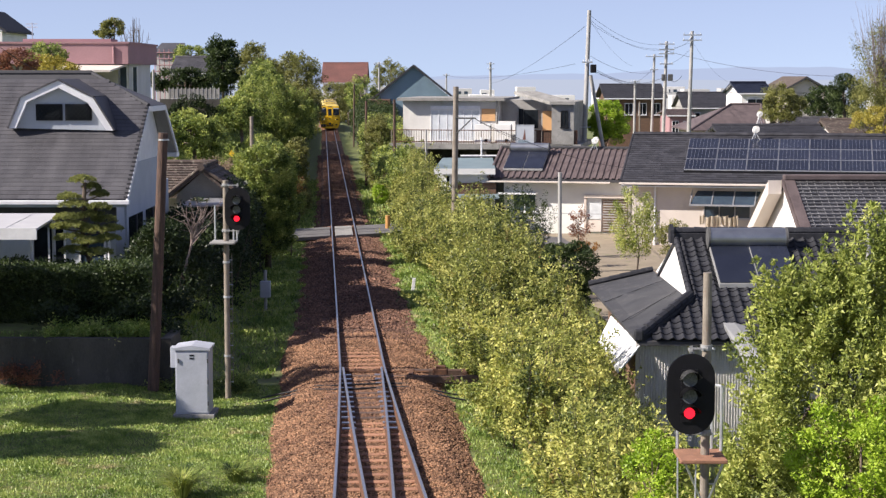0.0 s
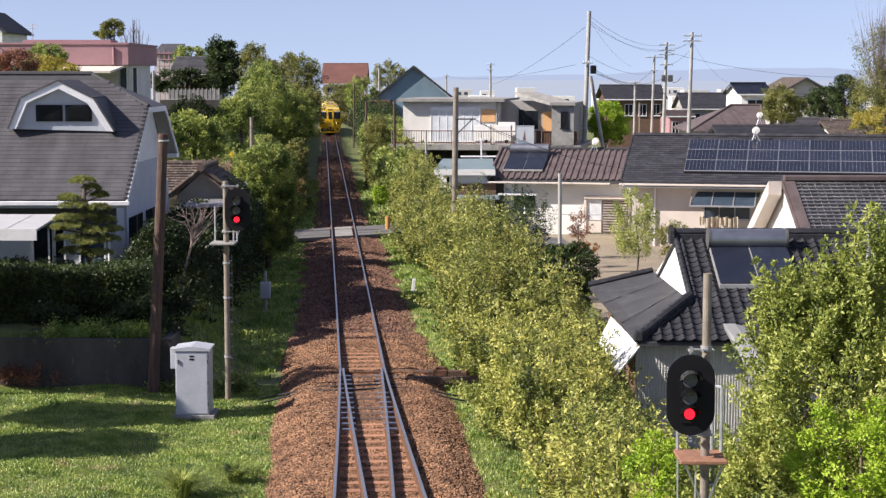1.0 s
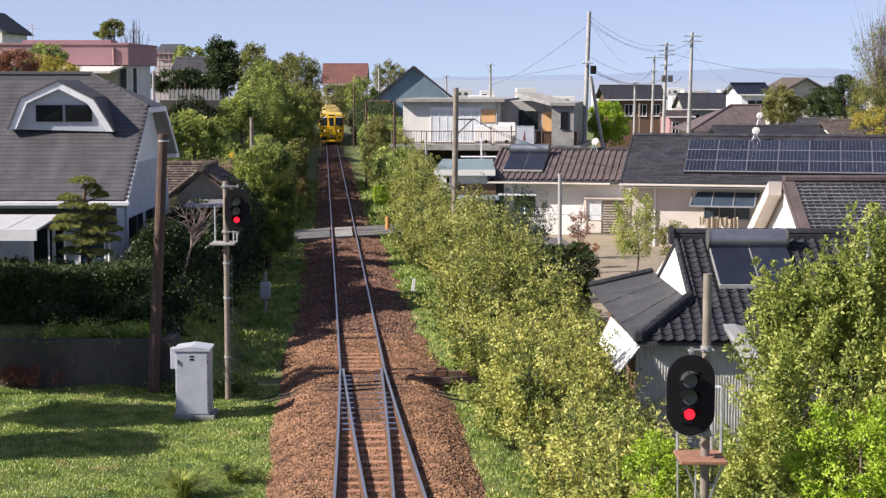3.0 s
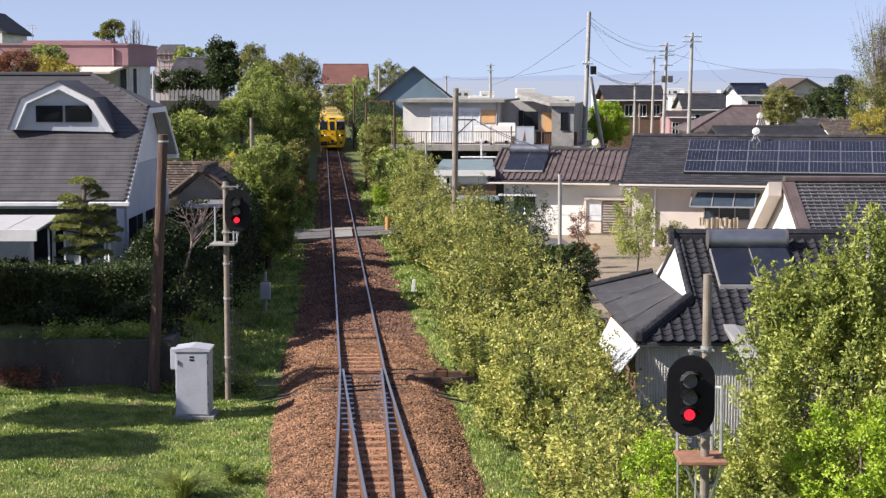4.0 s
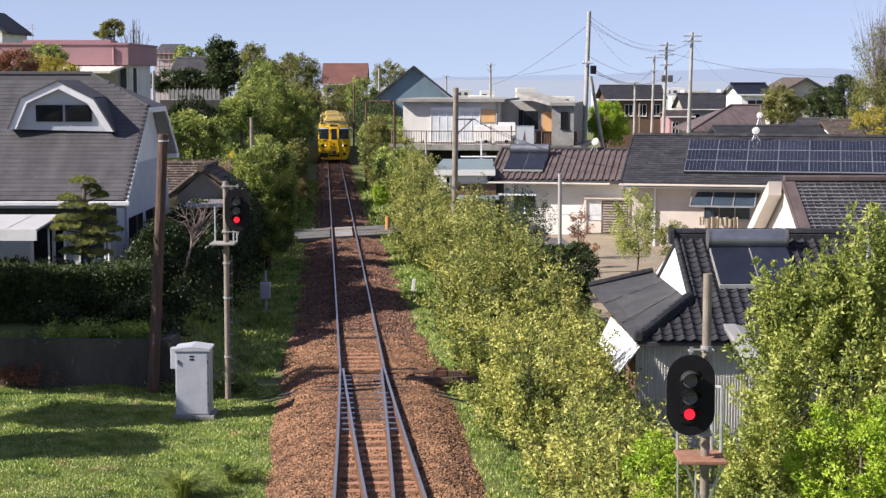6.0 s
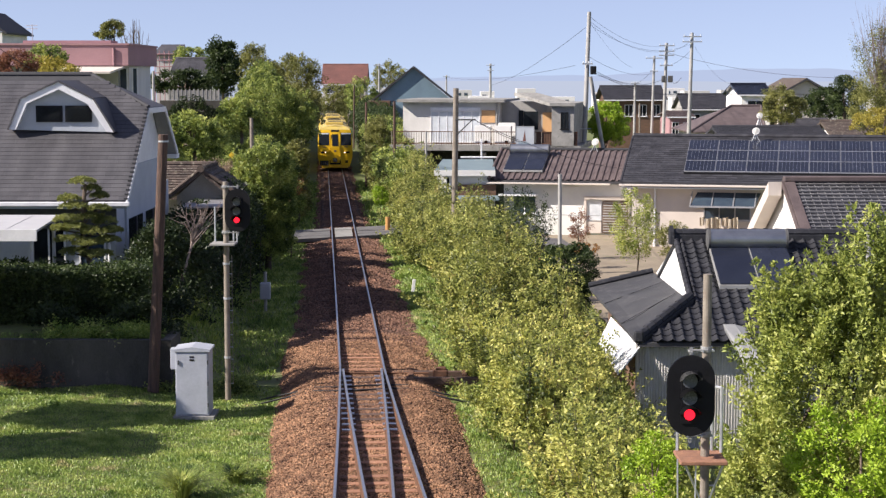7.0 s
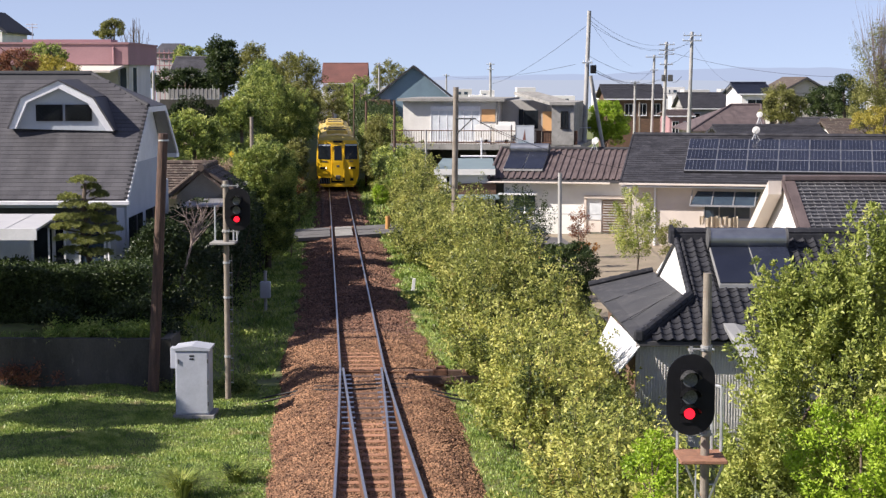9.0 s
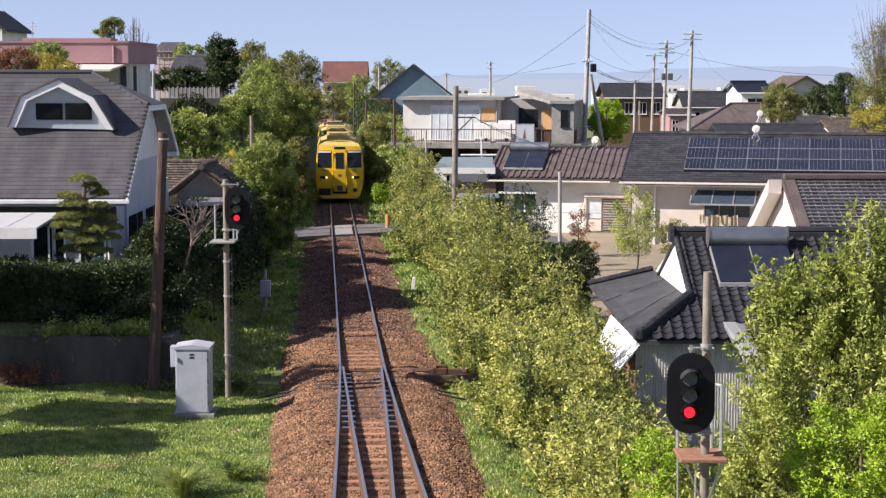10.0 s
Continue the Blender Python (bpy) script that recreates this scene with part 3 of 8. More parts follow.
# ---- train ----
def rail_car(label, leading):
    """A yellow diesel rail car; its front lies at the origin and faces -y."""
    car = thing("rail_car", (0, 0, 0), label, "train car", "coupled yellow rail cars")
    half = ((1.15, 0.30), (1.24, 0.55), (1.375, 1.0), (1.40, 1.4), (1.40, 2.0), (1.37, 2.6), (1.31, 3.0), (1.22, 3.25))
    long = 20.4

    def rake(z):
        return 0.0 if z < 1.9 else 0.30 * ((z - 1.9) / 1.4) ** 1.2

    def curve(x, z):
        return rake(z) + 0.16 * (abs(x) / 1.4) ** 2.5
    bm = bmesh.new()
    cols = (-1.0, -0.72, -0.36, 0.0, 0.36, 0.72, 1.0)
    rows = []
    for w, z in half:
        rows.append([bm.verts.new((c * w, curve(c * w, z), z)) for c in cols])
    back = [[bm.verts.new((-w, long, z)), bm.verts.new((w, long, z))] for w, z in half]
    for i in range(len(half) - 1):
        for j in range(len(cols) - 1):
            bm.faces.new((rows[i][j], rows[i][j + 1], rows[i + 1][j + 1], rows[i + 1][j]))
        bm.faces.new((rows[i][0], rows[i + 1][0], back[i + 1][0], back[i][0]))
        bm.faces.new((rows[i][-1], back[i][1], back[i + 1][1], rows[i + 1][-1]))
        bm.faces.new((back[i][0], back[i + 1][0], back[i + 1][1], back[i][1]))
    part("body", bm, M["yellow"], car, "glossy yellow painted steel body")
    bm = bmesh.new()
    arc = ((-1.22, 3.25), (-1.10, 3.40), (-0.75, 3.52), (0, 3.58), (0.75, 3.52), (1.10, 3.40), (1.22, 3.25))
    r0 = [bm.verts.new((x, curve(x, 3.3) + (0.35 if z > 3.5 else 0.12 if z > 3.3 else 0), z)) for x, z in arc]
    r1 = [bm.verts.new((x, long, z)) for x, z in arc]
    for i in range(len(arc) - 1):
        bm.faces.new((r0[i], r0[i + 1], r1[i + 1], r1[i]))
    bm.faces.new(r0)
    bm.faces.new(r1[::-1])
    part("roof", bm, M["yellow_roof"], car, "sooty yellow roof")
    # dark strip along each side of the roof
    for sx in (-1, 1):
        part("roof_gutter", slab([(sx * 1.235, 0.6, 3.2), (sx * 1.235, long, 3.2), (sx * 1.13, long, 3.41), (sx * 1.13, 0.6, 3.41)], (sx * 0.012, 0, 0.012)), M["yellow_roof"], car)
    for y0, y1, hw in ((4.6, 7.6, 0.72), (10.2, 13.2, 0.72), (15.6, 17.2, 0.6)):
        unit = part("air_conditioner", boxes((-hw, hw, y0, y1, 3.52, 3.78), bevel=0.06), M["yellow_roof"], car, "yellow roof-mounted cooling unit")
        for k in range(6):
            yy = y0 + 0.3 + k * (y1 - y0 - 0.6) / 6
            part("grille_slot", boxes((-hw * 0.8, hw * 0.8, yy, yy + 0.12, 3.795, 3.81)), M["soot"], unit)
    part("exhaust_cowl", boxes((-0.3, 0.3, 8.4, 9.2, 3.54, 3.72), bevel=0.04), M["soot"], car)
    part("exhaust_cowl", boxes((-0.9, -0.5, 14.0, 14.6, 3.48, 3.7), bevel=0.04), M["soot"], car)

    def face(name, x0, x1, z0, z1, mat, parent, proud=0.012, thick=0.03, lab=""):
        n = 4
        bm = bmesh.new()
        g = [[[bm.verts.new((x0 + (x1 - x0) * i / n, curve(x0 + (x1 - x0) * i / n, z0 + (z1 - z0) * j / n) - proud + (0 if f == 0 else thick), z0 + (z1 - z0) * j / n)) for i in range(n + 1)] for j in range(n + 1)] for f in (0, 1)]
        for j in range(n):
            for i in range(n):
                bm.faces.new((g[0][j][i], g[0][j][i + 1], g[0][j + 1][i + 1], g[0][j + 1][i]))
                bm.faces.new((g[1][j][i], g[1][j + 1][i], g[1][j + 1][i + 1], g[1][j][i + 1]))
        for i in range(n):
            bm.faces.new((g[0][0][i], g[1][0][i], g[1][0][i + 1], g[0][0][i + 1]))
            bm.faces.new((g[0][n][i], g[0][n][i + 1], g[1][n][i + 1], g[1][n][i]))
            bm.faces.new((g[0][i][0], g[0][i + 1][0], g[1][i + 1][0], g[1][i][0]))
            bm.faces.new((g[0][i][n], g[1][i][n], g[1][i + 1][n], g[0][i + 1][n]))
        return part(name, bm, mat, parent, lab)
    for sx in (-1, 1):
        w = face("windscreen", min(sx * 0.47, sx * 1.29), max(sx * 0.47, sx * 1.29), 2.02, 3.02, M["glass_dark"], car, lab="large dark windscreen")
        a, b = sorted((sx * 0.5, sx * 1.26))
        face("sun_blind", a, b, 2.90, 2.99, M["frosted"], w, 0.02)
        tube_end = curve(sx * 0.9, 2.3) - 0.05
        part("wiper", rod((sx * 0.6, curve(sx * 0.6, 2.02) - 0.03, 2.02), (sx * 0.95, tube_end, 2.5), 0.012, n=5), M["black"], w)
    if leading:
        door = face("front_door", -0.36, 0.36, 0.62, 3.08, M["yellow"], car, 0.05, 0.08, "raised yellow gangway door")
        face("door_window", -0.24, 0.24, 1.98, 2.90, M["glass_dark"], door, 0.065)
        face("emblem", -0.09, 0.09, 1.50, 1.64, M["soot"], door, 0.06)
        for sx in (-1, 1):
            part("grab_rail", rod((sx * 0.40, -0.06, 0.8), (sx * 0.40, 0.10, 2.9), 0.03, n=6), M["yellow"], door)
        face("destination_sign", -0.32, 0.32, 3.10, 3.24, M["black"], car, 0.02)
        for sx in (-1, 1):
            a, b = sorted((sx * 0.82, sx * 1.16))
            cl = face("lamp_cluster", a, b, 1.37, 1.53, M["black"], car, 0.02)
            x = sx * 0.78
            lit = M["head_lamp"]
            part("head_lamp", rod((x, curve(x, 1.45) - 0.03, 1.45), (x, curve(x, 1.45) + 0.02, 1.45), 0.046, n=12), lit, car, "lit warm headlamp")
            a, b = sorted((sx * 0.70, sx * 1.02))
            face("step_plate", a, b, 1.86, 1.92, M["soot"], cl, 0.025)
        face("jumper_box", -1.22, -0.52, 0.40, 0.80, M["black"], car, 0.012)
        for k in range(4):
            part("jumper_cable", rod((-1.1 + 0.16 * k, -0.03, 0.76), (-1.06 + 0.16 * k, -0.07, 0.44), 0.03, n=6), M["soot"], car)
        face("coupler_pocket", -0.45, 0.45, 0.48, 0.86, M["black"], car, 0.015)
        face("step_box", 0.80, 1.02, 0.60, 0.80, M["black"], car, 0.015)
        part("coupler", boxes((-0.16, 0.16, -0.45, 0.1, 0.70, 0.98), bevel=0.04), M["soot"], car, "black steel coupler")
        part("obstacle_guard", boxes((-1.05, 1.05, -0.06, 0.1, 0.2, 0.36), bevel=0.03), M["yellow"], car)
    # side windows and doors
    for sx in (-1, 1):
        for k in range(8):
            y = 3.0 + 2.0 * k
            part("side_window", slab([(sx * 1.402, y, 2.0), (sx * 1.402, y + 1.5, 2.0), (sx * 1.352, y + 1.5, 2.75), (sx * 1.352, y, 2.75)], (sx * 0.01, 0, 0)), M["glass_dark"], car)
        for y in (1.2, 19.0):
            part("side_door", slab([(sx * 1.39, y, 1.05), (sx * 1.39, y + 0.9, 1.05), (sx * 1.365, y + 0.9, 2.85), (sx * 1.365, y, 2.85)], (sx * 0.025, 0, 0)), M["soot"], car)
    part("underframe", boxes((-1.15, 1.15, 1.0, 19.6, 0.35, 0.95)), M["soot"], car, "sooty underfloor equipment")
    for y in (3.2, 17.2):
        bogie = part("bogie", boxes((-0.95, 0.95, y - 1.5, y + 1.5, 0.35, 0.6), bevel=0.04), M["soot"], car)
        for dy in (-1.05, 1.05):
            for sx in (-1, 1):
                part("wheel", rod((sx * 0.53, y + dy, 0.43), (sx * 0.66, y + dy, 0.43), 0.43, n=20), M["rail_side"], bogie)
    return car


front_car = rail_car("yellow diesel rail car with dark windscreens and lit headlamps", True)
rear_car = rail_car("yellow diesel rail car coupled behind the leading car", False)


# ---- houses ----
def window(parent, x0, x1, z0, z1, y, mat=None, bars=1, frame="white_trim", sill=True):
    """A framed window in a wall that faces -y."""
    t = 0.05
    fr = part("window", boxes((x0, x1, y - 0.05, y + 0.03, z1 - t, z1), (x0, x1, y - 0.05, y + 0.03, z0, z0 + t), (x0, x0 + t, y - 0.05, y + 0.03, z0 + t, z1 - t), (x1 - t, x1, y - 0.05, y + 0.03, z0 + t, z1 - t)), M[frame], parent)
    for k in range(bars):
        xb = x0 + (x1 - x0) * (k + 1) / (bars + 1)
        part("glazing_bar", boxes((xb - 0.025, xb + 0.025, y - 0.04, y + 0.02, z0 + t, z1 - t)), M[frame], fr)
    for k in range(bars + 1):
        a, b = x0 + (x1 - x0) * k / (bars + 1), x0 + (x1 - x0) * (k + 1) / (bars + 1)
        part("pane", boxes((a + 0.03, b - 0.03, y - 0.018, y - 0.008, z0 + 0.04, z1 - 0.04)), mat or M["glass_dark"], fr)
    if sill:
        part("sill", boxes((x0 - 0.05, x1 + 0.05, y - 0.10, y + 0.02, z0 - 0.05, z0)), M[frame], fr)
    return fr


def courses(corner, along, up, n_up, step, width, thick, mat, parent, rng, name="shingles", stagger=True, gap=0.012, label="", clip=None):
    """Overlapping shingles over a sloping rectangle: corner at its lower left, along and up span it."""
    along, up = np.array(along, float), np.array(up, float)
    L = np.linalg.norm(along)
    a, b = along / L, up / np.linalg.norm(up)
    nrm = np.cross(a, b)
    vs = []
    n = int(L / width)
    for r in range(n_up):
        o = np.array(corner, float) + b * step * r
        off = (0.5 * width if (r % 2 and stagger) else 0)
        for k in range(-1, n + 1):
            x0, x1 = k * width + off + gap, (k + 1) * width + off
            x0, x1 = max(x0, 0), min(x1, L if clip is None else clip(r))
            if x1 - x0 < 0.03:
                continue
            t = thick * rng.uniform(0.94, 1.06)
            lift = thick * rng.uniform(0, 0.06)
            p = o + nrm * lift
            q = [p + a * x0, p + a * x1, p + a * x1 + b * step * 1.12, p + a * x0 + b * step * 1.12]
            vs.append([q[0], q[1], q[2], q[3], q[0] + nrm * t, q[1] + nrm * t, q[2] + nrm * t * 0.15, q[3] + nrm * t * 0.15])
    v = np.array(vs)
    base = np.array(((4, 5, 6, 7), (0, 1, 5, 4), (0, 4, 7, 3), (1, 2, 6, 5)))
    f = (base[None] + 8 * np.arange(len(v))[:, None, None]).reshape(-1, 4)
    return mesh_part(name, v.reshape(-1, 3), f, mat, parent, label, kind="stuff")


def pantile_wave(u):
    """Cross-section of one interlocking tile over its width 0..1."""
    return np.where(u < 0.62, -0.028 * np.sin(np.pi * u / 0.62), 0.038 * np.sin(np.pi * (u - 0.62) / 0.38))


def pantiles(corner, along, up, n_up, step, width, mat_part, mat_rest, parent, singles, rng, cut=None, wave=1.0):
    """Curved roof tiles in courses; the first ones are parts of their own, the rest one joined mesh."""
    along, up = np.array(along, float), np.array(up, float)
    L = np.linalg.norm(along)
    a, b = along / L, up / np.linalg.norm(up)
    nrm = np.cross(a, b)
    us = np.array((0, 0.16, 0.31, 0.46, 0.62, 0.72, 0.81, 0.9, 1.0))
    h = pantile_wave(us) * wave
    loc = []
    for w, lift in ((0, 0.030), (1, 0.004)):
        for u, z in zip(us, h):
            loc.append((u * width, w * step * 1.1, z + lift))
    for u, z in zip(us, h):
        loc.append((u * width, 0, z + 0.004))
    loc = np.array(loc)
    k = len(us)
    f = [(i, i + 1, k + i + 1, k + i) for i in range(k - 1)] + [(2 * k + i, 2 * k + i + 1, i + 1, i) for i in range(k - 1)]
    rest, me, n = [], None, int(L / width)
    for r in range(n_up):
        for c in range(n):
            if cut and cut(c * width, r * step):
                continue
            o = np.array(corner, float) + a * c * width + b * r * step + nrm * rng.uniform(-0.004, 0.006)
            if len(rest) == 0 and singles > 0:
                singles -= 1
                if me is None:
                    first = mesh_part("roof_tile", loc, f, mat_part, None)
                    me = first.data
                    ob = first
                else:
                    ob = new("roof_tile", me)
                ob.parent = parent
                rot = Matrix((a, b, nrm)).transposed().to_4x4()
                ob.matrix_basis = Matrix.Translation(Vector(o) - root_place(parent)) @ rot
            else:
                rest.append(o + loc[:, :1] * a + loc[:, 1:2] * b + loc[:, 2:] * nrm)
    if rest:
        v = np.array(rest)
        ff = (np.array(f)[None] + len(loc) * np.arange(len(v))[:, None, None]).reshape(-1, 4)
        mesh_part("roof_tiles", v.reshape(-1, 3), ff, mat_rest, parent, kind="stuff")


def ridge_caps(p, q, r, mat, parent, each=0.3, name="ridge_tile"):
    """A row of half-round caps along a ridge or hip, each a little proud of the next."""
    p, q = Vector(p), Vector(q)
    n = max(2, int((q - p).length / each))
    bm = bmesh.new()
    for i in range(n):
        tube(bm, p.lerp(q, i / n), p.lerp(q, (i + 1.08) / n), r * 1.12, r * 0.95, 8)
    return part(name, bm, mat, parent)


def gable_roof(house, x0, x1, y0, y1, z_eave, z_ridge, mat, thick=0.14, over=0.0):
    """Ridge along x: a slab for each slope."""
    ym = (y0 + y1) / 2
    part("roof_slope", slab([(x0, y0, z_eave), (x1, y0, z_eave), (x1, ym, z_ridge), (x0, ym, z_ridge)], (0, 0, -thick)), mat, house)
    part("roof_slope", slab([(x0, ym + 0.003, z_ridge), (x1, ym + 0.003, z_ridge), (x1, y1, z_eave), (x0, y1, z_eave)], (0, 0, -thick)), mat, house)


def gable_roof_y(house, x0, x1, y0, y1, z_eave, z_ridge, mat, thick=0.14):
    """Ridge along y."""
    xm = (x0 + x1) / 2
    part("roof_slope", slab([(x0, y0, z_eave), (xm, y0, z_ridge), (xm, y1, z_ridge), (x0, y1, z_eave)], (0, 0, -thick)), mat, house)
    part("roof_slope", slab([(xm + 0.003, y0, z_ridge), (x1, y0, z_eave), (x1, y1, z_eave), (xm + 0.003, y1, z_ridge)], (0, 0, -thick)), mat, house)


HR = np.random.default_rng(21)

# -- grey gambrel house on the terrace --
def gambrel_house():
    h = thing("gambrel_house", (-13.0, 55, 0.9), "grey-shingled house with a white-trimmed gambrel dormer", "house")
    X0, XG = -24.0, -9.35
    ze, zm, zr = 3.82, 6.50, 7.53
    # walls
    part("wall", boxes((X0 + 0.4, XG - 0.45, 50.55, 60.4, 0.7, ze)), M["grey_wall"], h, "grey siding wall")
    part("gable_wall", slab([(XG - 0.42, 50.6, ze - 0.3), (XG - 0.42, 59.2, ze - 0.3), (XG - 0.42, 59.0, 4.85), (XG - 0.42, 57.2, 6.3), (XG - 0.42, 54.2, 6.3)], (-0.2, 0, 0)), M["white_trim"], h, "pale gable wall in shade")
    part("gable_wall_lower", boxes((XG - 0.62, XG - 0.38, 52.0, 59.3, 0.8, 4.72)), M["grey_wall"], h)
    # front slope
    part("roof_slope", slab([(X0, 50.0, ze), (XG, 50.0, ze), (XG, 54.0, zm), (-11.5, 55.8, zr), (X0, 55.8, zr)], (0, 0.03, -0.12)), M["slate_base"], h)
    n = 34
    step = float(np.linalg.norm((0, 5.8, zr - ze))) / n
    courses((X0, 50.0, ze + 0.01), (XG - X0, 0, 0), (0, 5.0, 5.0 * (zm - ze) / 4.0), 31, step, 0.6, 0.012, M["slate"], h, HR, gap=0.004, clip=lambda r: XG - X0 - max(0.0, (r + 1) * step * 0.83 - 4.0) / 1.8 * 2.15)
    # half hip over the gable and the back slope
    part("half_hip", slab([(XG, 54.0, zm), (XG, 57.2, zm), (-11.5, 55.8, zr)], (-0.02, 0, -0.1)), M["slate"], h, "clipped hip of grey shingles")
    part("roof_slope", slab([(X0, 55.83, zr), (-11.5, 55.83, zr), (XG, 57.2, zm), (XG + 0.1, 59.1, 4.92), (X0, 59.1, 4.92)], (0, 0, -0.12)), M["slate"], h)
    part("soffit", slab([(XG - 0.4, 57.16, zm - 0.15), (XG - 0.01, 57.16, zm - 0.15), (XG + 0.08, 59.06, 4.77), (XG - 0.4, 59.06, 4.77)], (0, -0.01, -0.02)), M["gable_grey"], h, "grey boarded verge soffit")
    part("eaves_return", boxes((XG - 0.45, XG + 0.12, 58.75, 59.35, 4.66, 4.80)), M["white_trim"], h, "white eaves return")
    for a, b in (((XG + 0.03, 49.95, ze - 0.02), (XG + 0.03, 54.0, zm - 0.02)), ((XG + 0.03, 54.0, zm - 0.02), (XG + 0.03, 57.2, zm - 0.02)), ((XG + 0.03, 57.2, zm - 0.02), (XG + 0.13, 59.1, 4.90))):
        part("verge_board", slab([a, b, (b[0], b[1], b[2] - 0.17), (a[0], a[1], a[2] - 0.17)], (-0.05, 0, 0)), M["white_trim"], h, "white verge board")
    # stepped flashing along the verge
    for k in range(22):
        t = k / 22
        y, z = 50.0 + 4 * t, ze + (zm - ze) * t
        part("flashing", boxes((XG - 0.09, XG + 0.02, y, y + 0.12, z + 0.03, z + 0.085)), M["slate_base"], h)
    part("ridge_cap", rod((X0, 55.8, zr + 0.01), (-11.5, 55.8, zr + 0.01), 0.09, n=8), M["slate_base"], h)
    part("ridge_cap", rod((-11.5, 55.8, zr + 0.01), (XG, 54.0, zm + 0.02), 0.07, n=8), M["slate_base"], h)
    part("gutter", boxes((X0, XG + 0.1, 49.86, 49.99, ze - 0.16, ze - 0.03), bevel=0.02), M["white_trim"], h, "white eaves gutter")
    part("eaves_soffit", boxes((X0, XG, 50.0, 50.6, ze - 0.24, ze - 0.17)), M["grey_wall"], h)
    # ground-floor openings
    for x in (-22.5, -19.6):
        window(h, x, x + 1.8, 1.1, 3.0, 50.53)
    window(h, -10.9, -10.1, 1.0, 3.1, 50.53, M["glass_blue"], 0)
    window(h, -12.3, -11.3, 1.7, 3.0, 50.53)
    # deep porch openings, their shade put into flat dark slabs
    for y0, y1 in ((52.3, 54.6), (55.3, 57.6)):
        o = part("porch_opening", boxes((XG - 0.375, XG - 0.345, y0, y1, 0.95, 3.1)), M["glass_dark"], h, "dark glazed slab for a deep shaded opening")
        part("mullion", boxes((XG - 0.343, XG - 0.315, (y0 + y1) / 2 - 0.04, (y0 + y1) / 2 + 0.04, 0.95, 3.1)), M["soot"], o)
    # the shade under the eaves, painted as a dark strip
    part("eaves_band", boxes((X0 + 0.3, XG - 0.40, 50.40, 50.50, 2.95, ze - 0.26)), M["soot"], h, "dark strip painted as shade under the eaves")
    part("downpipe", rod((-9.98, 50.45, 0.9), (-9.98, 50.45, ze - 0.15), 0.04), M["white_trim"], h)
    # dormer
    d = part("dormer", boxes((-12.2, -11.8, 53.2, 53.6, 6.1, 6.3)), M["grey_wall"], h, "gambrel dormer with white trim")
    yd = 52.75
    pts = [(-13.27, 52.70, 5.83), (-12.90, 52.70, 6.68), (-11.86, 52.70, 7.15), (-10.92, 52.70, 6.67), (-10.34, 52.70, 5.76)]
    ctr = (-11.85, 52.70, 5.78)
    pts = [Vector((p[0], yd, p[2])) for p in pts]
    outer = [p + (p - Vector((ctr[0], yd, ctr[2]))).normalized() * 0.16 for p in pts]
    outer[0].z, outer[-1].z = pts[0].z, pts[-1].z
    part("dormer_face", slab([pts[0], pts[4], pts[3], pts[2], pts[1]], (0, 1.0, 0)), M["grey_wall"], d, "grey dormer wall")
    bm = bmesh.new()
    for i in range(4):
        inner = [p + (Vector((ctr[0], yd, ctr[2] + 0.3)) - p).normalized() * 0.07 for p in (pts[i], pts[i + 1])]
        prism(bm, [outer[i] + Vector((0, -0.24, 0)), outer[i + 1] + Vector((0, -0.24, 0)), inner[1] + Vector((0, -0.24, 0)), inner[0] + Vector((0, -0.24, 0))], (0, 0.22, 0))
    part("dormer_trim", bm, M["white_trim"], d, "broad white bargeboard")
    bm = bmesh.new()
    for i in range(4):
        a, b = outer[i], outer[i + 1]
        n = Vector((-(b.z - a.z), 0, b.x - a.x)).normalized() * 0.05
        prism(bm, [a + Vector((0, -0.28, 0)), b + Vector((0, -0.28, 0)), b + Vector((0, 3.4, 0)), a + Vector((0, 3.4, 0))], n)
    part("dormer_roof", bm, M["slate"], d, "dark shingled dormer roof")
    for a, b in (((-12.62, 52.70, 6.07), (-11.80, 52.70, 6.58)), ((-11.71, 52.70, 6.07), (-10.89, 52.70, 6.58))):
        w = part("dormer_window", boxes((a[0], b[0], yd - 0.06, yd + 0.02, a[2], b[2])), M["black"], d)
        part("pane", boxes((a[0] + 0.06, b[0] - 0.06, yd - 0.075, yd - 0.062, a[2] + 0.06, b[2] - 0.06)), M["glass_dark"], w)
        bm = bmesh.new()
        wx, wz = b[0] - a[0], b[2] - a[2]
        for k in range(-2, 7):
            p = Vector((a[0] + wx * k / 6, yd - 0.08, a[2] + 0.07))
            q = p + Vector((wz * 0.7, 0, wz - 0.14))
            lo, hi = max(0.0, (a[0] + 0.07 - p.x) / (q.x - p.x)), min(1.0, (b[0] - 0.07 - p.x) / (q.x - p.x))
            if hi - lo > 0.05:
                tube(bm, p.lerp(q, lo), p.lerp(q, hi), 0.006, n=4)
                m = lambda v: Vector((a[0] + b[0] - v.x, v.y, v.z))
                tube(bm, m(p.lerp(q, lo)), m(p.lerp(q, hi)), 0.006, n=4)
        part("lattice", bm, M["black"], w)
    # white carport roof before the wall
    c = thing("carport", (-11.62, 46.6, 0.9), "white corrugated carport roof on slim posts", "carport")
    xr = -10.94
    part("carport_roof", slab([(-17.5, 45.4, 3.36), (xr, 45.4, 3.36), (xr - 0.1, 48.8, 3.50), (-17.5, 48.8, 3.50)], (0, 0, -0.06)), M["carport"], c)
    part("carport_fascia", boxes((-17.5, xr + 0.02, 45.33, 45.40, 3.07, 3.38)), M["white_trim"], c)
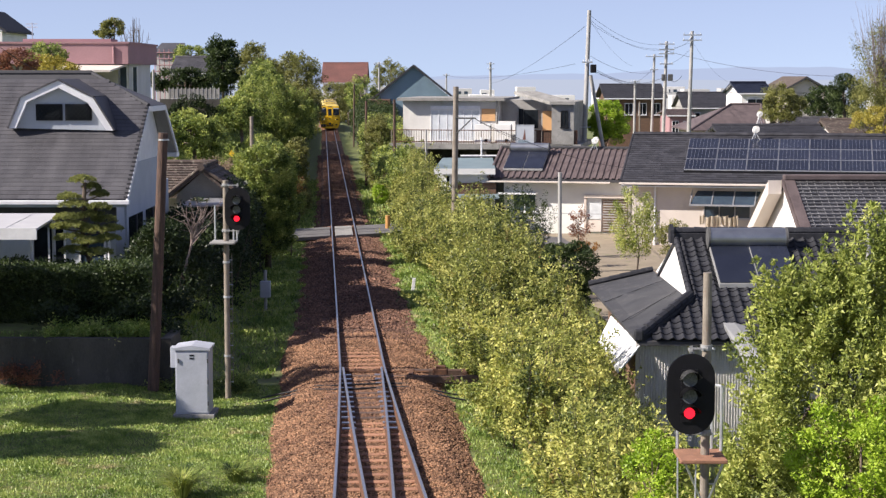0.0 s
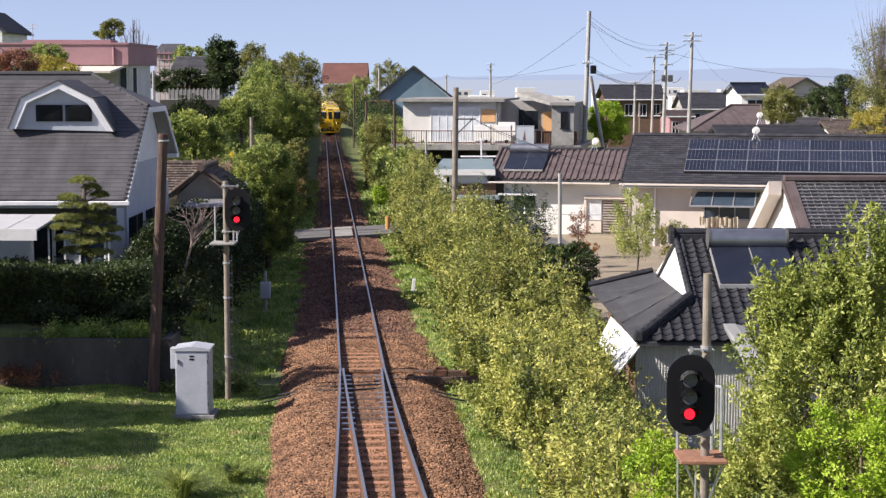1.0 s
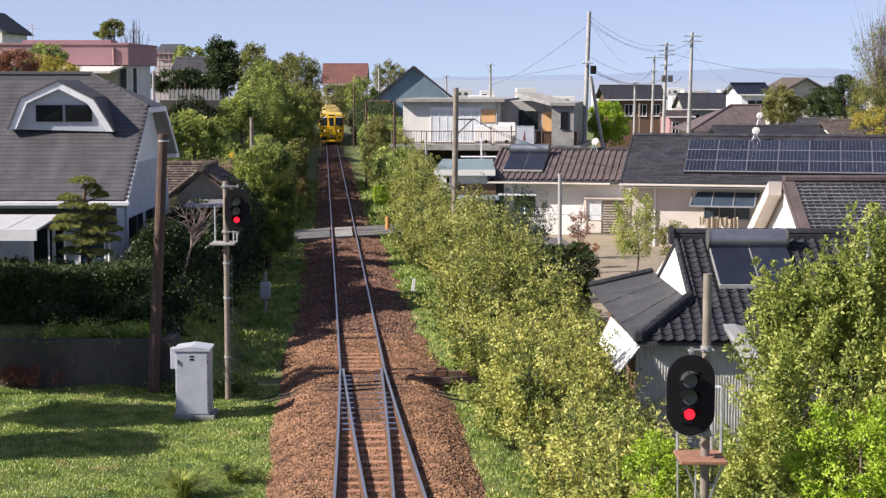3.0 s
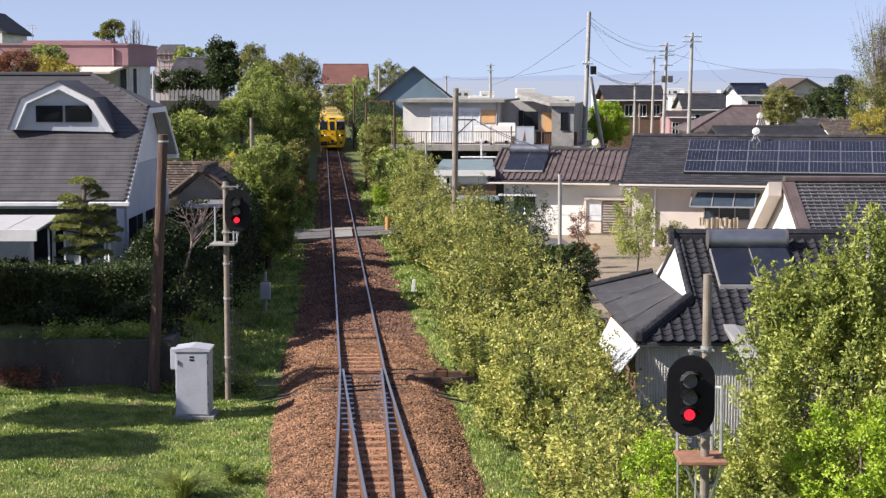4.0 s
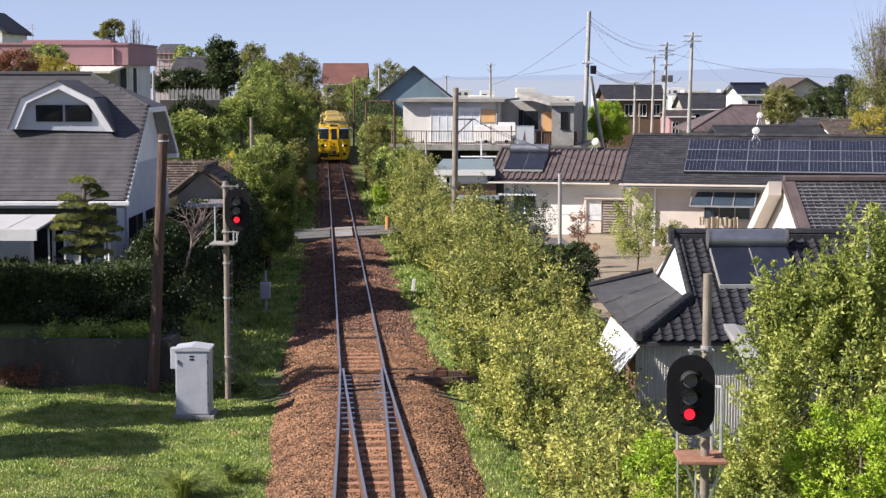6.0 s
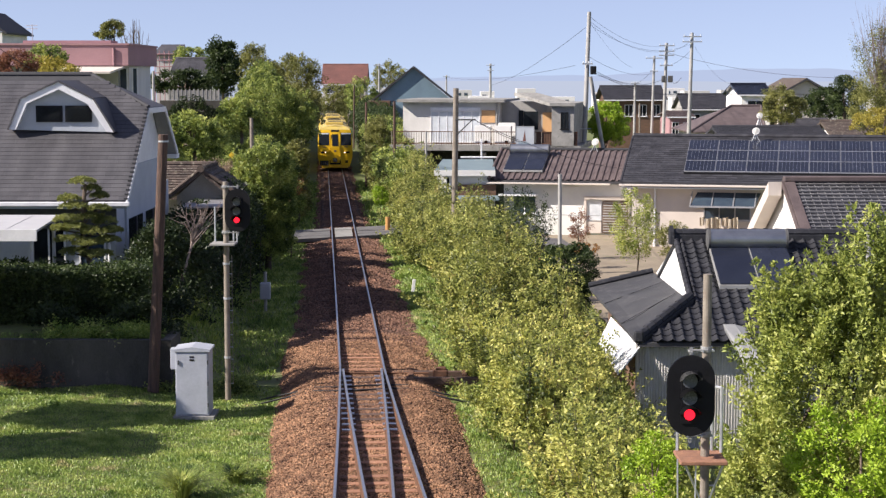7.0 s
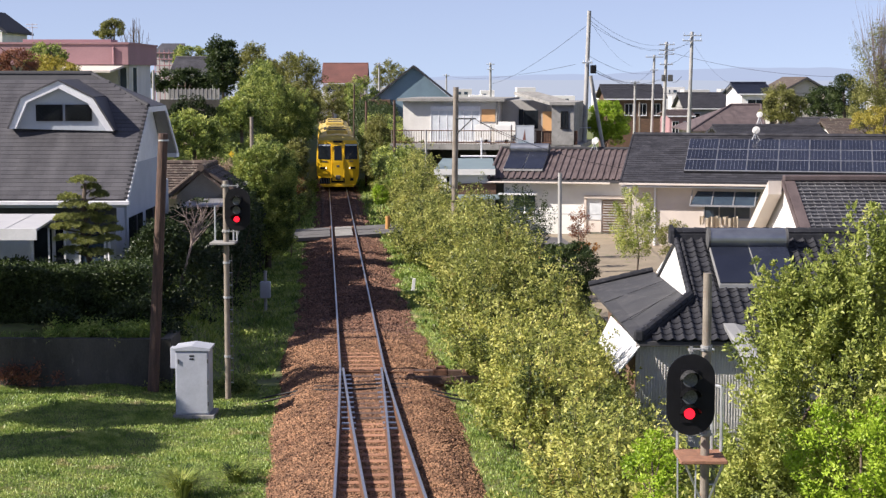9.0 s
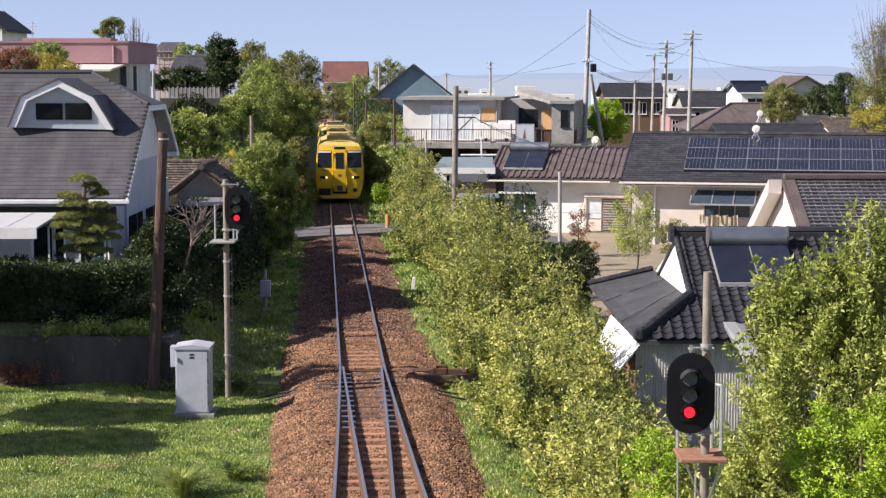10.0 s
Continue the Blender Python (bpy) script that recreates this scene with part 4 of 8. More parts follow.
    for k in range(5):
        x = xr - 0.9 - 1.1 * k
        part("roof_rib", slab([(x, 45.42, 3.362), (x + 0.05, 45.42, 3.362), (x + 0.05, 48.7, 3.498), (x, 48.7, 3.498)], (0, 0, 0.008)), M["carport"], c)
    for x in (xr - 0.2, xr - 2.4):
        for y in (45.7, 48.3):
            part("post", rod((x, y, 0.85), (x, y, 3.32), 0.05), M["alu"], c)


gambrel_house()

# -- small old tiled house beyond --
def old_house():
    h = thing("old_house", (-9.0, 64, 1.0), "small old house with a weathered brown tiled gable roof", "house")
    p_l, p_t, p_r = (-10.06, 62.00, 3.10), (-8.81, 62.00, 4.08), (-7.58, 62.00, 3.25)
    part("wall", boxes((p_l[0] + 0.25, p_r[0] - 0.25, 62.4, 65.4, 0.7, p_l[2])), M["gable_grey"], h)
    part("gable_wall", slab([(p_l[0] + 0.25, 62.4, p_l[2]), (p_r[0] - 0.25, 62.4, p_l[2]), (p_t[0], 62.4, p_t[2] - 0.1)], (0, 0.2, 0)), M["gable_grey"], h)
    gable_roof_y(h, p_l[0], p_r[0], 61.7, 65.6, p_l[2], p_t[2], M["old_tile"], 0.12)
    for side, e in ((-1, p_l), (1, p_r)):
        if side < 0:
            courses((e[0], 65.5, e[2] + 0.02), (0, -3.8, 0), (p_t[0] - e[0], 0, p_t[2] - e[2]), 6, 0.26, 0.28, 0.05, M["old_tile"], h, HR, "roof_tiles")
        else:
            courses((e[0], 61.7, e[2] + 0.02), (0, 3.8, 0), (p_t[0] - e[0], 0, p_t[2] - e[2]), 6, 0.26, 0.28, 0.05, M["old_tile"], h, HR, "roof_tiles")
    ridge_caps((p_t[0], 61.6, p_t[2] + 0.06), (p_t[0], 65.6, p_t[2] + 0.06), 0.12, M["old_tile"], h)
    # main roof behind, its ridge along the terrace
    part("main_wall", boxes((-12.6, -9.2, 65.0, 69.4, 0.7, 3.1)), M["gable_grey"], h)
    gable_roof(h, -12.9, -9.0, 64.2, 70.2, 2.95, 3.98, M["old_tile"], 0.12)
    courses((-12.9, 64.2, 2.97), (3.9, 0, 0), (0, 3.0, 1.03), 12, 0.26, 0.28, 0.05, M["old_tile"], h, HR, "roof_tiles")
    ridge_caps((-12.9, 67.2, 4.04), (-9.0, 67.2, 4.04), 0.1, M["old_tile"], h)
    for e in (p_l, p_r):
        ridge_caps((e[0], 61.72, e[2] + 0.05), (p_t[0], 61.72, p_t[2] + 0.05), 0.06, M["old_tile"], h)
    part("awning", slab([(-9.18, 59.0, 2.96), (-7.59, 59.0, 3.00), (-7.59, 62.3, 3.00), (-9.18, 62.3, 3.00)], (0, 0, -0.07)), M["alu"], h, "pale sheet-metal awning")
    for x in (-9.02, -7.67):
        part("post", rod((x, 59.2, 0.8), (x, 59.2, 2.94), 0.04), M["pole"], h)


old_house()

# -- pink flat-roofed house --
def pink_house():
    xr = -16.61
    h = thing("pink_house", (-23, 95, 2.0), "flat-roofed house with a pink rendered parapet", "house")
    zt, zb = 9.14, 8.07
    part("parapet", boxes((-34, xr, 90, 99, zb, zt)), M["pink"], h, "pink rendered parapet band")
    part("coping", boxes((-34.1, xr + 0.06, 89.94, 99.1, zt, zt + 0.10)), M["pink"], h)
    part("wall", boxes((-33, -16.86, 91.5, 98.2, 1.8, zb)), M["offwhite"], h)
    part("wall_front", boxes((-33, -17.34, 91.0, 91.5, 1.8, zb)), M["gable_grey"], h)
    for a, b in ((-17.38, -16.93), (-16.68, -16.38)):
        window(h, a, b, zb - 2.2, zb - 0.1, 91.47, M["glass_blue"], 0, sill=False)
    part("canopy", slab([(-19.97, 87.3, 7.74), (-17.04, 87.3, 7.74), (-16.78, 91, 8.11), (-19.97, 91, 8.11)], (0, 0, -0.1)), M["cream"], h, "cream sheet canopy")
    part("roof_unit", boxes((-23.38, -18.48, 95, 97, zt, zt + 0.35)), M["pink"], h)
    part("downpipe", rod((-17.36, 89.93, zb), (-17.36, 89.93, zt - 0.15), 0.06), M["pink"], h)
    a = thing("roof_antenna", (-23.08, 96, zt + 0.35), "thin rooftop television antenna", "antenna")
    x = -23.08
    part("mast", rod((x, 96, zt + 0.35), (x, 96, 10.42), 0.025, n=6), M["galv"], a)
    for k, y in enumerate((10.35, 10.17)):
        part("boom", rod((x - 0.35, 96, y), (x + 0.3, 96, y), 0.02, n=5), M["galv"], a)


pink_house()


def plain_house(name, label, x0, x1, y0, y1, zg, ze, zr, wall, roof, ridge="x", over=0.5, windows=0, category="house"):
    """A house further off: walls, gables, two roof slopes with courses, windows."""
    zg = min(zg, float(ground_z(x0, y0)), float(ground_z(x1, y0)), float(ground_z(x0, y1))) - 0.1
    h = thing(name, ((x0 + x1) / 2, (y0 + y1) / 2, zg), label, category)
    part("wall", boxes((x0 + over, x1 - over, y0 + over, y1 - over, zg, ze)), M[wall], h)
    if ridge == "x":
        ym = (y0 + y1) / 2
        gable_roof(h, x0, x1, y0, y1, ze, zr, M[roof])
        for x in (x0 + over, x1 - over - 0.15):
            part("gable_wall", slab([(x, y0 + over, ze - 0.05), (x, y1 - over, ze - 0.05), (x, ym, zr - 0.16)], (0.15, 0, 0)), M[wall], h)
        L = math.hypot(ym - y0, zr - ze)
        n = max(3, int(L / 0.3))
        courses((x0, y0, ze + 0.01), (x1 - x0, 0, 0), (0, ym - y0, zr - ze), n, L / n, 0.6, 0.035, M[roof], h, HR, "roof_tiles")
        part("ridge_cap", rod((x0, ym, zr + 0.03), (x1, ym, zr + 0.03), 0.12, n=8), M[roof], h)
        part("gutter", boxes((x0, x1, y0 - 0.1, y0 - 0.003, ze - 0.16, ze - 0.04)), M["white_trim"], h)
    else:
        xm = (x0 + x1) / 2
        gable_roof_y(h, x0, x1, y0, y1, ze, zr, M[roof])
        part("gable_wall", slab([(x0 + over, y0 + over, ze - 0.05), (x1 - over, y0 + over, ze - 0.05), (xm, y0 + over, zr - 0.18)], (0, 0.15, 0)), M[wall], h)
        for s, xe in ((1, x0), (-1, x1)):
            part("verge_board", slab([(xe, y0 - 0.04, ze - 0.02), (xm, y0 - 0.04, zr - 0.02), (xm, y0 - 0.04, zr - 0.22), (xe, y0 - 0.04, ze - 0.22)], (0, 0.035, 0)), M["slate_base"], h)
    for k in range(windows):
        w = (x1 - x0 - 2 * over) / windows
        a = x0 + over + w * (k + 0.2)
        window(h, a, a + w * 0.6, ze - 1.9, ze - 0.6, y0 + over - 0.02)
    return h


# -- houses beyond, west --
plain_house("gabled_house", "tall pale house with a dark roof", -34.90, -30.67, 120, 128, 2, 10.61, 12.18, "white", "slate_base", "y", 0.4)
plain_house("grey_house", "grey-roofed house behind the hedge", -24.14, -19.55, 150, 158, 2, 7.70, 9.12, "grey_wall", "slate", "x", 0.4, 2)
plain_house("red_roof_house", "house with a rust-red sheet roof", -24.38, -15.13, 340, 352, 1, 6.10, 10.07, "cream", "red_roof", "x", 0.4, 3)
plain_house("white_gable_house", "small white gabled annex", -21.80, -18.85, 330, 337, 1, 4.83, 5.93, "grey_wall", "gable_grey", "y", 0.2)
plain_house("grey_shed", "shed with a pale grey sheet roof", -25.07, -19.68, 312, 320, 0, 2.40, 4.21, "gable_grey", "gable_grey", "x", 0.3, 0, "shed")
h = plain_house("blue_gable_house", "house with a blue-grey sided gable and dark verges", -8.15, 1.52, 190, 204, 0, 4.81, 8.70, "blue_gable", "slate_base", "y", 0.35, 0)
part("annex", boxes((-8.28, -5.81, 186, 190.2, 0, 4.87)), M["brown_wood"], h)

# scaffolded white house far west
def scaffold_house():
    h = thing("scaffolded_house", (-26.66, 168, 2), "white house wrapped in pale scaffolding", "house")
    x0, x1, z0, z1 = -27.76, -25.45, 2.0, 9.68
    part("wall", boxes((x0, x1, 165, 172, z0, z1)), M["town"], h)
    part("roof", slab([(x0 - 0.3, 164.7, z1), (x1 + 0.3, 164.7, z1), (x1, 168.5, z1 + 1.0), (x0, 168.5, z1 + 1.0)], (0, 0, -0.15)), M["slate"], h)
    for k in range(6):
        x = x0 + (x1 - x0) * k / 5
        part("scaffold_pole", rod((x, 164.3, z0), (x, 164.3, z1 + 0.3), 0.05, n=5), M["pink"], h)
    for k in range(5):
        z = z1 - 0.6 * k
        part("scaffold_rail", rod((x0, 164.25, z), (x1, 164.25, z), 0.05, n=5), M["pink"], h)


scaffold_house()

# -- white flat-roofed house with a terrace on stilts --
def flat_house():
    h = thing("flat_roofed_house", (4.5, 116, -1.5), "stained white flat-roofed house on a raised terrace", "house")
    D = 112
    x0, x1 = -2.68, 3.73
    zf, zr = 3.07, 5.82
    part("wall", boxes((x0, x1, D, D + 8, zf, zr)), M["offwhite"], h, "stained white wall")
    part("roof", boxes((x0 - 0.3, x1 + 0.4, D - 0.6, D + 8.3, zr, 6.01)), M["concrete"], h, "thin flat concrete roof")
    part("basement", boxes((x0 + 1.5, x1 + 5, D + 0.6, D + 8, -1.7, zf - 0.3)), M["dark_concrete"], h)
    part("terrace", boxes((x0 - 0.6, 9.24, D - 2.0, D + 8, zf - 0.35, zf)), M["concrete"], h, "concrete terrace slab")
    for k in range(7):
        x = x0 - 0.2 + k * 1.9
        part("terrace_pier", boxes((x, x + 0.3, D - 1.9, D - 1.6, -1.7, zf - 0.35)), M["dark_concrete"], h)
    # glazed sliding doors
    a, b = -0.82, 2.46
    zt, zb = 5.23, 3.18
    w = window(h, a, b, zb, zt, D - 0.02, M["frosted"], 5, sill=False)
    part("shutter_box", boxes((a, b, D - 0.18, D - 0.01, zt + 0.02, zt + 0.25)), M["white_trim"], h)
    part("board_panel", boxes((2.57, 3.47, D - 0.07, D - 0.01, 4.49, 5.30)), M["ochre_board"], h, "ochre boarded window")
    part("drain_pipe", rod((3.58, D - 0.1, zf), (3.58, D - 0.1, zr), 0.07), M["concrete"], h)
    # recessed middle part and right wing
    part("middle_wall", boxes((x1 + 0.003, 6.73, D + 1.2, D + 8, zf, 5.88)), M["gable_grey"], h)
    part("parapet_wall", boxes((3.71, 4.83, D - 0.4, D - 0.25, zf, 4.50)), M["white"], h)
    part("dark_door", boxes((4.89, 5.19, D + 1.1, D + 1.19, zf, 5.28)), M["glass_dark"], h)
    part("dark_window", boxes((5.23, 6.17, D + 1.1, D + 1.19, 4.01, 5.21)), M["glass_dark"], h)
    xw1 = 8.79
    part("wing", boxes((7.36, xw1, 110, D + 8, zf - 1.0, 5.78)), M["concrete"], h, "grey concrete wing")
    part("wing_roof", slab([(4.59, 113, 6.44), (6.11, 113, 6.44), (xw1 + 0.1, 109.7, 5.82), (7.25, 109.7, 5.82)], (0, 0, -0.2)), M["concrete"], h)
    part("board_panel", boxes((6.49, 7.46, 112.9, 113.0, 3.89, 5.15)), M["ochre_board"], h)
    window(h, 7.95, 8.42, 4.17, 5.23, 109.98, M["glass_dark"], 1, "black")
    # railing
    r = thing("terrace_railing", (4, D - 1.9, zf), "thin rusty terrace railing", "railing")
    xa, xb = x0 - 0.4, 9.01
    zt = 3.95
    for z in (zt, zf + 0.12):
        part("rail_bar", rod((xa, D - 1.92, z), (xb, D - 1.92, z), 0.03, n=6), M["rail_side"], r)
    n = 74
    for k in range(n + 1):
        x = xa + (xb - xa) * k / n
        part("baluster", rod((x, D - 1.92, zf), (x, D - 1.92, zt), 0.035 if k % 12 == 0 else 0.013, n=5), M["rail_side"] if k % 12 else M["pole"], r)
    part("dark_panel", boxes((6.37, xb, D - 1.88, D - 1.85, zf, zt)), M["brown_wood"], r, "dark boarded stretch")
    # two white tanks and a sign board
    for a, b in ((2.32, 3.34), (3.63, 4.68)):
        u = thing("white_locker", ((a + b) / 2, 110.8, zf), "white outdoor locker with a dark vent", "locker", "white lockers on the terrace")
        part("case", boxes((a, b, 110.5, 111.2, zf, zf + 1.25), bevel=0.02), M["white"], u)
        part("vent", boxes((a + (b - a) * 0.62, a + (b - a) * 0.82, 110.48, 110.498, zf + 0.1, zf + 0.3)), M["black"], u)
    s = thing("sign_board", (5.64, 109.850, zf), "faded white sign board with a red sail mark", "sign")
    x0, x1, z0, z1 = 5.10, 6.22, 3.12, 4.27
    part("board", boxes((x0, x1, 109.850, 109.910, z0, z1)), M["grey_wall"], s)
    part("board_frame", boxes((x0 - 0.04, x1 + 0.04, 109.840, 109.920, z1, z1 + 0.06), (x0 - 0.04, x0, 109.840, 109.920, z0 - 0.05, z1), (x1, x1 + 0.04, 109.840, 109.920, z0 - 0.05, z1)), M["galv"], s)
    part("sail_mark", slab([(x0 + 0.42, 109.840, z0 + 0.25), (x0 + 0.62, 109.840, z0 + 0.25), (x0 + 0.55, 109.840, z1 - 0.2)], (0, 0.006, 0)), M["red_roof"], s)
    for k in range(3):
        part("text_bar", boxes((x0 + 0.12, x1 - 0.2 - 0.1 * k, 109.842, 109.848, z0 + 0.06 + 0.06 * k, z0 + 0.09 + 0.06 * k)), M["blue_gable"], s)
    for ob in [o for o in scene.objects if o.parent is None and o.name.split(".")[0] in ("flat_roofed_house", "terrace_railing", "white_locker", "sign_board")]:
        spin((0.60, 112), -9, ob)


flat_house()

# -- low shed with a teal roof --
def teal_shed():
    h = thing("teal_roof_shed", (1.2, 100, -1.6), "white shed with a flat teal sheet roof", "shed")
    x0, x1 = -0.52, 2.22
    zt, zb = 2.12, 1.79
    part("roof", slab([(x0, 97.8, zt), (x1 + 0.8, 97.8, zt), (x1 + 0.8, 103, 2.50), (x0 + 0.5, 103, 2.50)], (0, 0, -0.08)), M["teal_roof"], h)
    part("fascia", boxes((x0, x1 + 0.8, 97.7, 97.79, zb, zt)), M["white"], h, "white fascia board")
    part("wall", boxes((x0 + 0.2, x1 + 0.8, 98.2, 103, -1.7, zt - 0.1)), M["white"], h)
    part("timber_band", boxes((0.85, 3.07, 98.05, 98.19, 0.64, 1.27)), M["brown_wood"], h)
    window(h, 0.16, 0.42, 1.04, 1.73, 98.17, None, 0)
    part("lean_to", slab([(0.70, 95.5, 0.59), (3.20, 95.5, 0.59), (3.20, 98.1, 0.64), (0.70, 98.1, 0.64)], (0, 0, -0.06)), M["teal_roof"], h)
    p = thing("white_pipe", (2.33, 103.2, -1.6), "white upright pipe with a crossbar", "pipe")
    part("upright", rod((2.34, 103.3, -1.6), (2.34, 103.3, 3.73), 0.05), M["white_trim"], p)
    part("crossbar", rod((1.07, 103.3, 2.60), (3.30, 103.3, 2.60), 0.06), M["white_trim"], p)


teal_shed()

# -- cream house with a brown ribbed roof --
def ribbed_house():
    h = thing("ribbed_roof_house", (8, 101, -1.6), "white plastered house with a brown ribbed tile roof", "house")
    x0, x1 = 2.61, 10.70
    y0, ym, y1 = 98, 102.3, 106.6
    ze, zr = 1.53, 3.11
    gable_roof(h, x0, x1, y0, y1, ze, zr, M["slate_base"], 0.15)
    n = int((x1 - x0) / 0.36)
    rows = 4
    vs = []
    for k in range(n):
        for r in range(rows):
            a, b = r / rows, (r + 1) / rows + 0.01
            xa = x0 + (x1 - x0) * k / n
            w = (x1 - x0) / n
            prof = ((0, 0.02), (0.42, 0.02), (0.5, 0.085), (0.9, 0.085), (1.0, 0.02))
            for (p, hp), (q, hq) in zip(prof, prof[1:]):
                row = []
                for t, lift in ((a, 0.02), (b, 0.0)):
                    for u, hh in ((p, hp), (q, hq)):
                        row.append((xa + w * u, y0 + (ym - y0) * t, ze + (zr - ze) * t + hh + lift))
                vs.append((row[0], row[1], row[3], row[2]))
    v = np.array(vs).reshape(-1, 3)
    mesh_part("roof_tiles", v, np.arange(len(v)).reshape(-1, 4), M["brown_tile"], h, "brown ribbed roof tiles", kind="stuff")
    part("ridge_cap", boxes((x0, x1, ym - 0.16, ym + 0.16, zr, zr + 0.16), bevel=0.04), M["slate_base"], h)
    ridge_caps((x0 + 0.02, y0, ze + 0.08), (x0 + 0.02, ym, zr + 0.08), 0.09, M["brown_tile"], h)
    part("gutter", boxes((x0 - 0.1, x1 - 1.0, y0 - 0.14, y0 - 0.005, ze - 0.20, ze - 0.10), bevel=0.02), M["cream"], h)
    part("wall", boxes((x0 + 0.8, x1, y0 + 0.7, y1 - 0.6, -1.7, ze - 0.1)), M["white"], h, "white plastered wall")
    part("gable_wall", slab([(x0 + 0.8, y0 + 0.7, ze - 0.12), (x0 + 0.8, y1 - 0.7, ze - 0.12), (x0 + 0.8, ym, zr - 0.2)], (0.15, 0, 0)), M["white"], h)
    window(h, 3.97, 5.32, -0.42, 0.67, 98.68, M["glass_blue"], 1)
    part("window_hood", boxes((3.14, 5.37, 98.2, 98.7, 0.62, 0.72)), M["white_trim"], h)
    d = part("porch_door", boxes((8.31, 9.13, 98.6, 98.69, -0.75, 0.44)), M["frosted"], h, "pale glazed porch door")
    part("porch_panel", boxes((8.31, 9.13, 98.58, 98.69, -1.48, -0.82)), M["cream"], d)
    part("shutter", boxes((9.19, 10.64, 98.62, 98.69, -1.48, 0.37)), M["brown_wood"], h, "dark louvred shutter")
    for k in range(12):
        z = -1.41 + k * 0.15
        part("slat", boxes((9.23, 10.61, 98.585, 98.615, z, z + 0.07)), M["gable_grey"], h)
    part("porch_frame", boxes((8.13, 8.27, 98.5, 98.69, -1.6, 0.61), (8.13, 10.76, 98.4, 98.69, 0.48, 0.64)), M["cream"], h)
    part("wash_line", rod((5.04, 97, -0.33), (10.34, 97, -0.33), 0.025, n=6), M["galv"], h)
    # solar water heater
    s = solar_heater("dark twin-panel solar water heater on the brown roof", 3.32, 5.64, 98.9, 101.2, ze + (zr - ze) * 0.26, ze + (zr - ze) * 0.82, 0.30)
    d = dish(8.25, 102.0, 3.67, zr, 0.24)
    spin((x0, y0), -12.5, h, s, d)


def solar_heater(label, x0, x1, y0, y1, z0, z1, r):
    """A glazed collector lying on a roof slope with a tank along its top."""
    s = thing("solar_water_heater", ((x0 + x1) / 2, (y0 + y1) / 2, (z0 + z1) / 2), label, "solar heater")
    lift = 0.14
    xm = (x0 + x1) / 2
    for a, b in ((x0, xm - 0.006), (xm + 0.006, x1)):
        c = part("collector", slab([(a, y0, z0 + lift), (b, y0, z0 + lift), (b, y1, z1 + lift), (a, y1, z1 + lift)], (0, 0, -0.1)), M["chute_grey"], s)
        m = 0.022
        part("glazing", slab([(a + m, y0 + m, z0 + lift + 0.03), (b - m, y0 + m, z0 + lift + 0.03), (b - m, y1 - m, z1 + lift + 0.006), (a + m, y1 - m, z1 + lift + 0.006)], (0, 0, 0.012)), M["solar"], c)
    t = part("tank", rod((x0, y1 + r * 0.6, z1 + lift + r * 0.75), (x1, y1 + r * 0.6, z1 + lift + r * 0.75), r, n=28), M["steel_tank"], s, "stainless steel storage tank", smooth=False)
    for x in (x0, x1):
        part("tank_band", rod((x - 0.03, y1 + r * 0.6, z1 + lift + r * 0.75), (x + 0.03, y1 + r * 0.6, z1 + lift + r * 0.75), r + 0.015, n=28), M["soot"], t)
    for x in (x0 + 0.3, x1 - 0.3):
        part("bracket", boxes((x - 0.03, x + 0.03, y1 + r * 0.2, y1 + r * 1.0, z1 - 0.1, z1 + 0.25)), M["galv"], s)
    return s


def dish(x, y, z, z_base, r):
    """A white satellite dish on a bracket."""
    d = thing("satellite_dish", (x, y, z_base), "small white satellite dish on a roof bracket", "satellite dish", "satellite dishes")
    bm = bmesh.new()
    rings = []
    for i in range(5):
        q = r * i / 4
        rings.append([bm.verts.new((x + q * math.cos(a), y + 0.35 * q * q / r - 0.0 * i, z + q * math.sin(a))) for a in [2 * math.pi * k / 18 for k in range(18)]] if i else [bm.verts.new((x, y, z))])
    for k in range(18):
        bm.faces.new((rings[0][0], rings[1][k], rings[1][(k + 1) % 18]))
        for i in range(1, 4):
            bm.faces.new((rings[i][k], rings[i + 1][k], rings[i + 1][(k + 1) % 18], rings[i][(k + 1) % 18]))
    bmesh.ops.solidify(bm, geom=bm.faces[:], thickness=0.015)
    bmesh.ops.rotate(bm, verts=bm.verts, cent=(x, y, z), matrix=Euler((radians(-25), 0, radians(-25))).to_matrix())
    part("reflector", bm, M["white"], d, smooth=True)
    part("mast", rod((x, y + 0.08, z_base), (x, y + 0.12, z), 0.025, n=6), M["galv"], d)
    part("feed_arm", rod((x, y + 0.05, z - r), (x - 0.1, y - 0.35, z - 0.1), 0.012, n=5), M["galv"], d)
    for sx in (-1, 1):
        part("stay", rod((x + sx * 0.22, y - 0.1, z_base - 0.1), (x, y + 0.1, z - 0.15), 0.018, n=5), M["galv"], d)
    return d


ribbed_house()

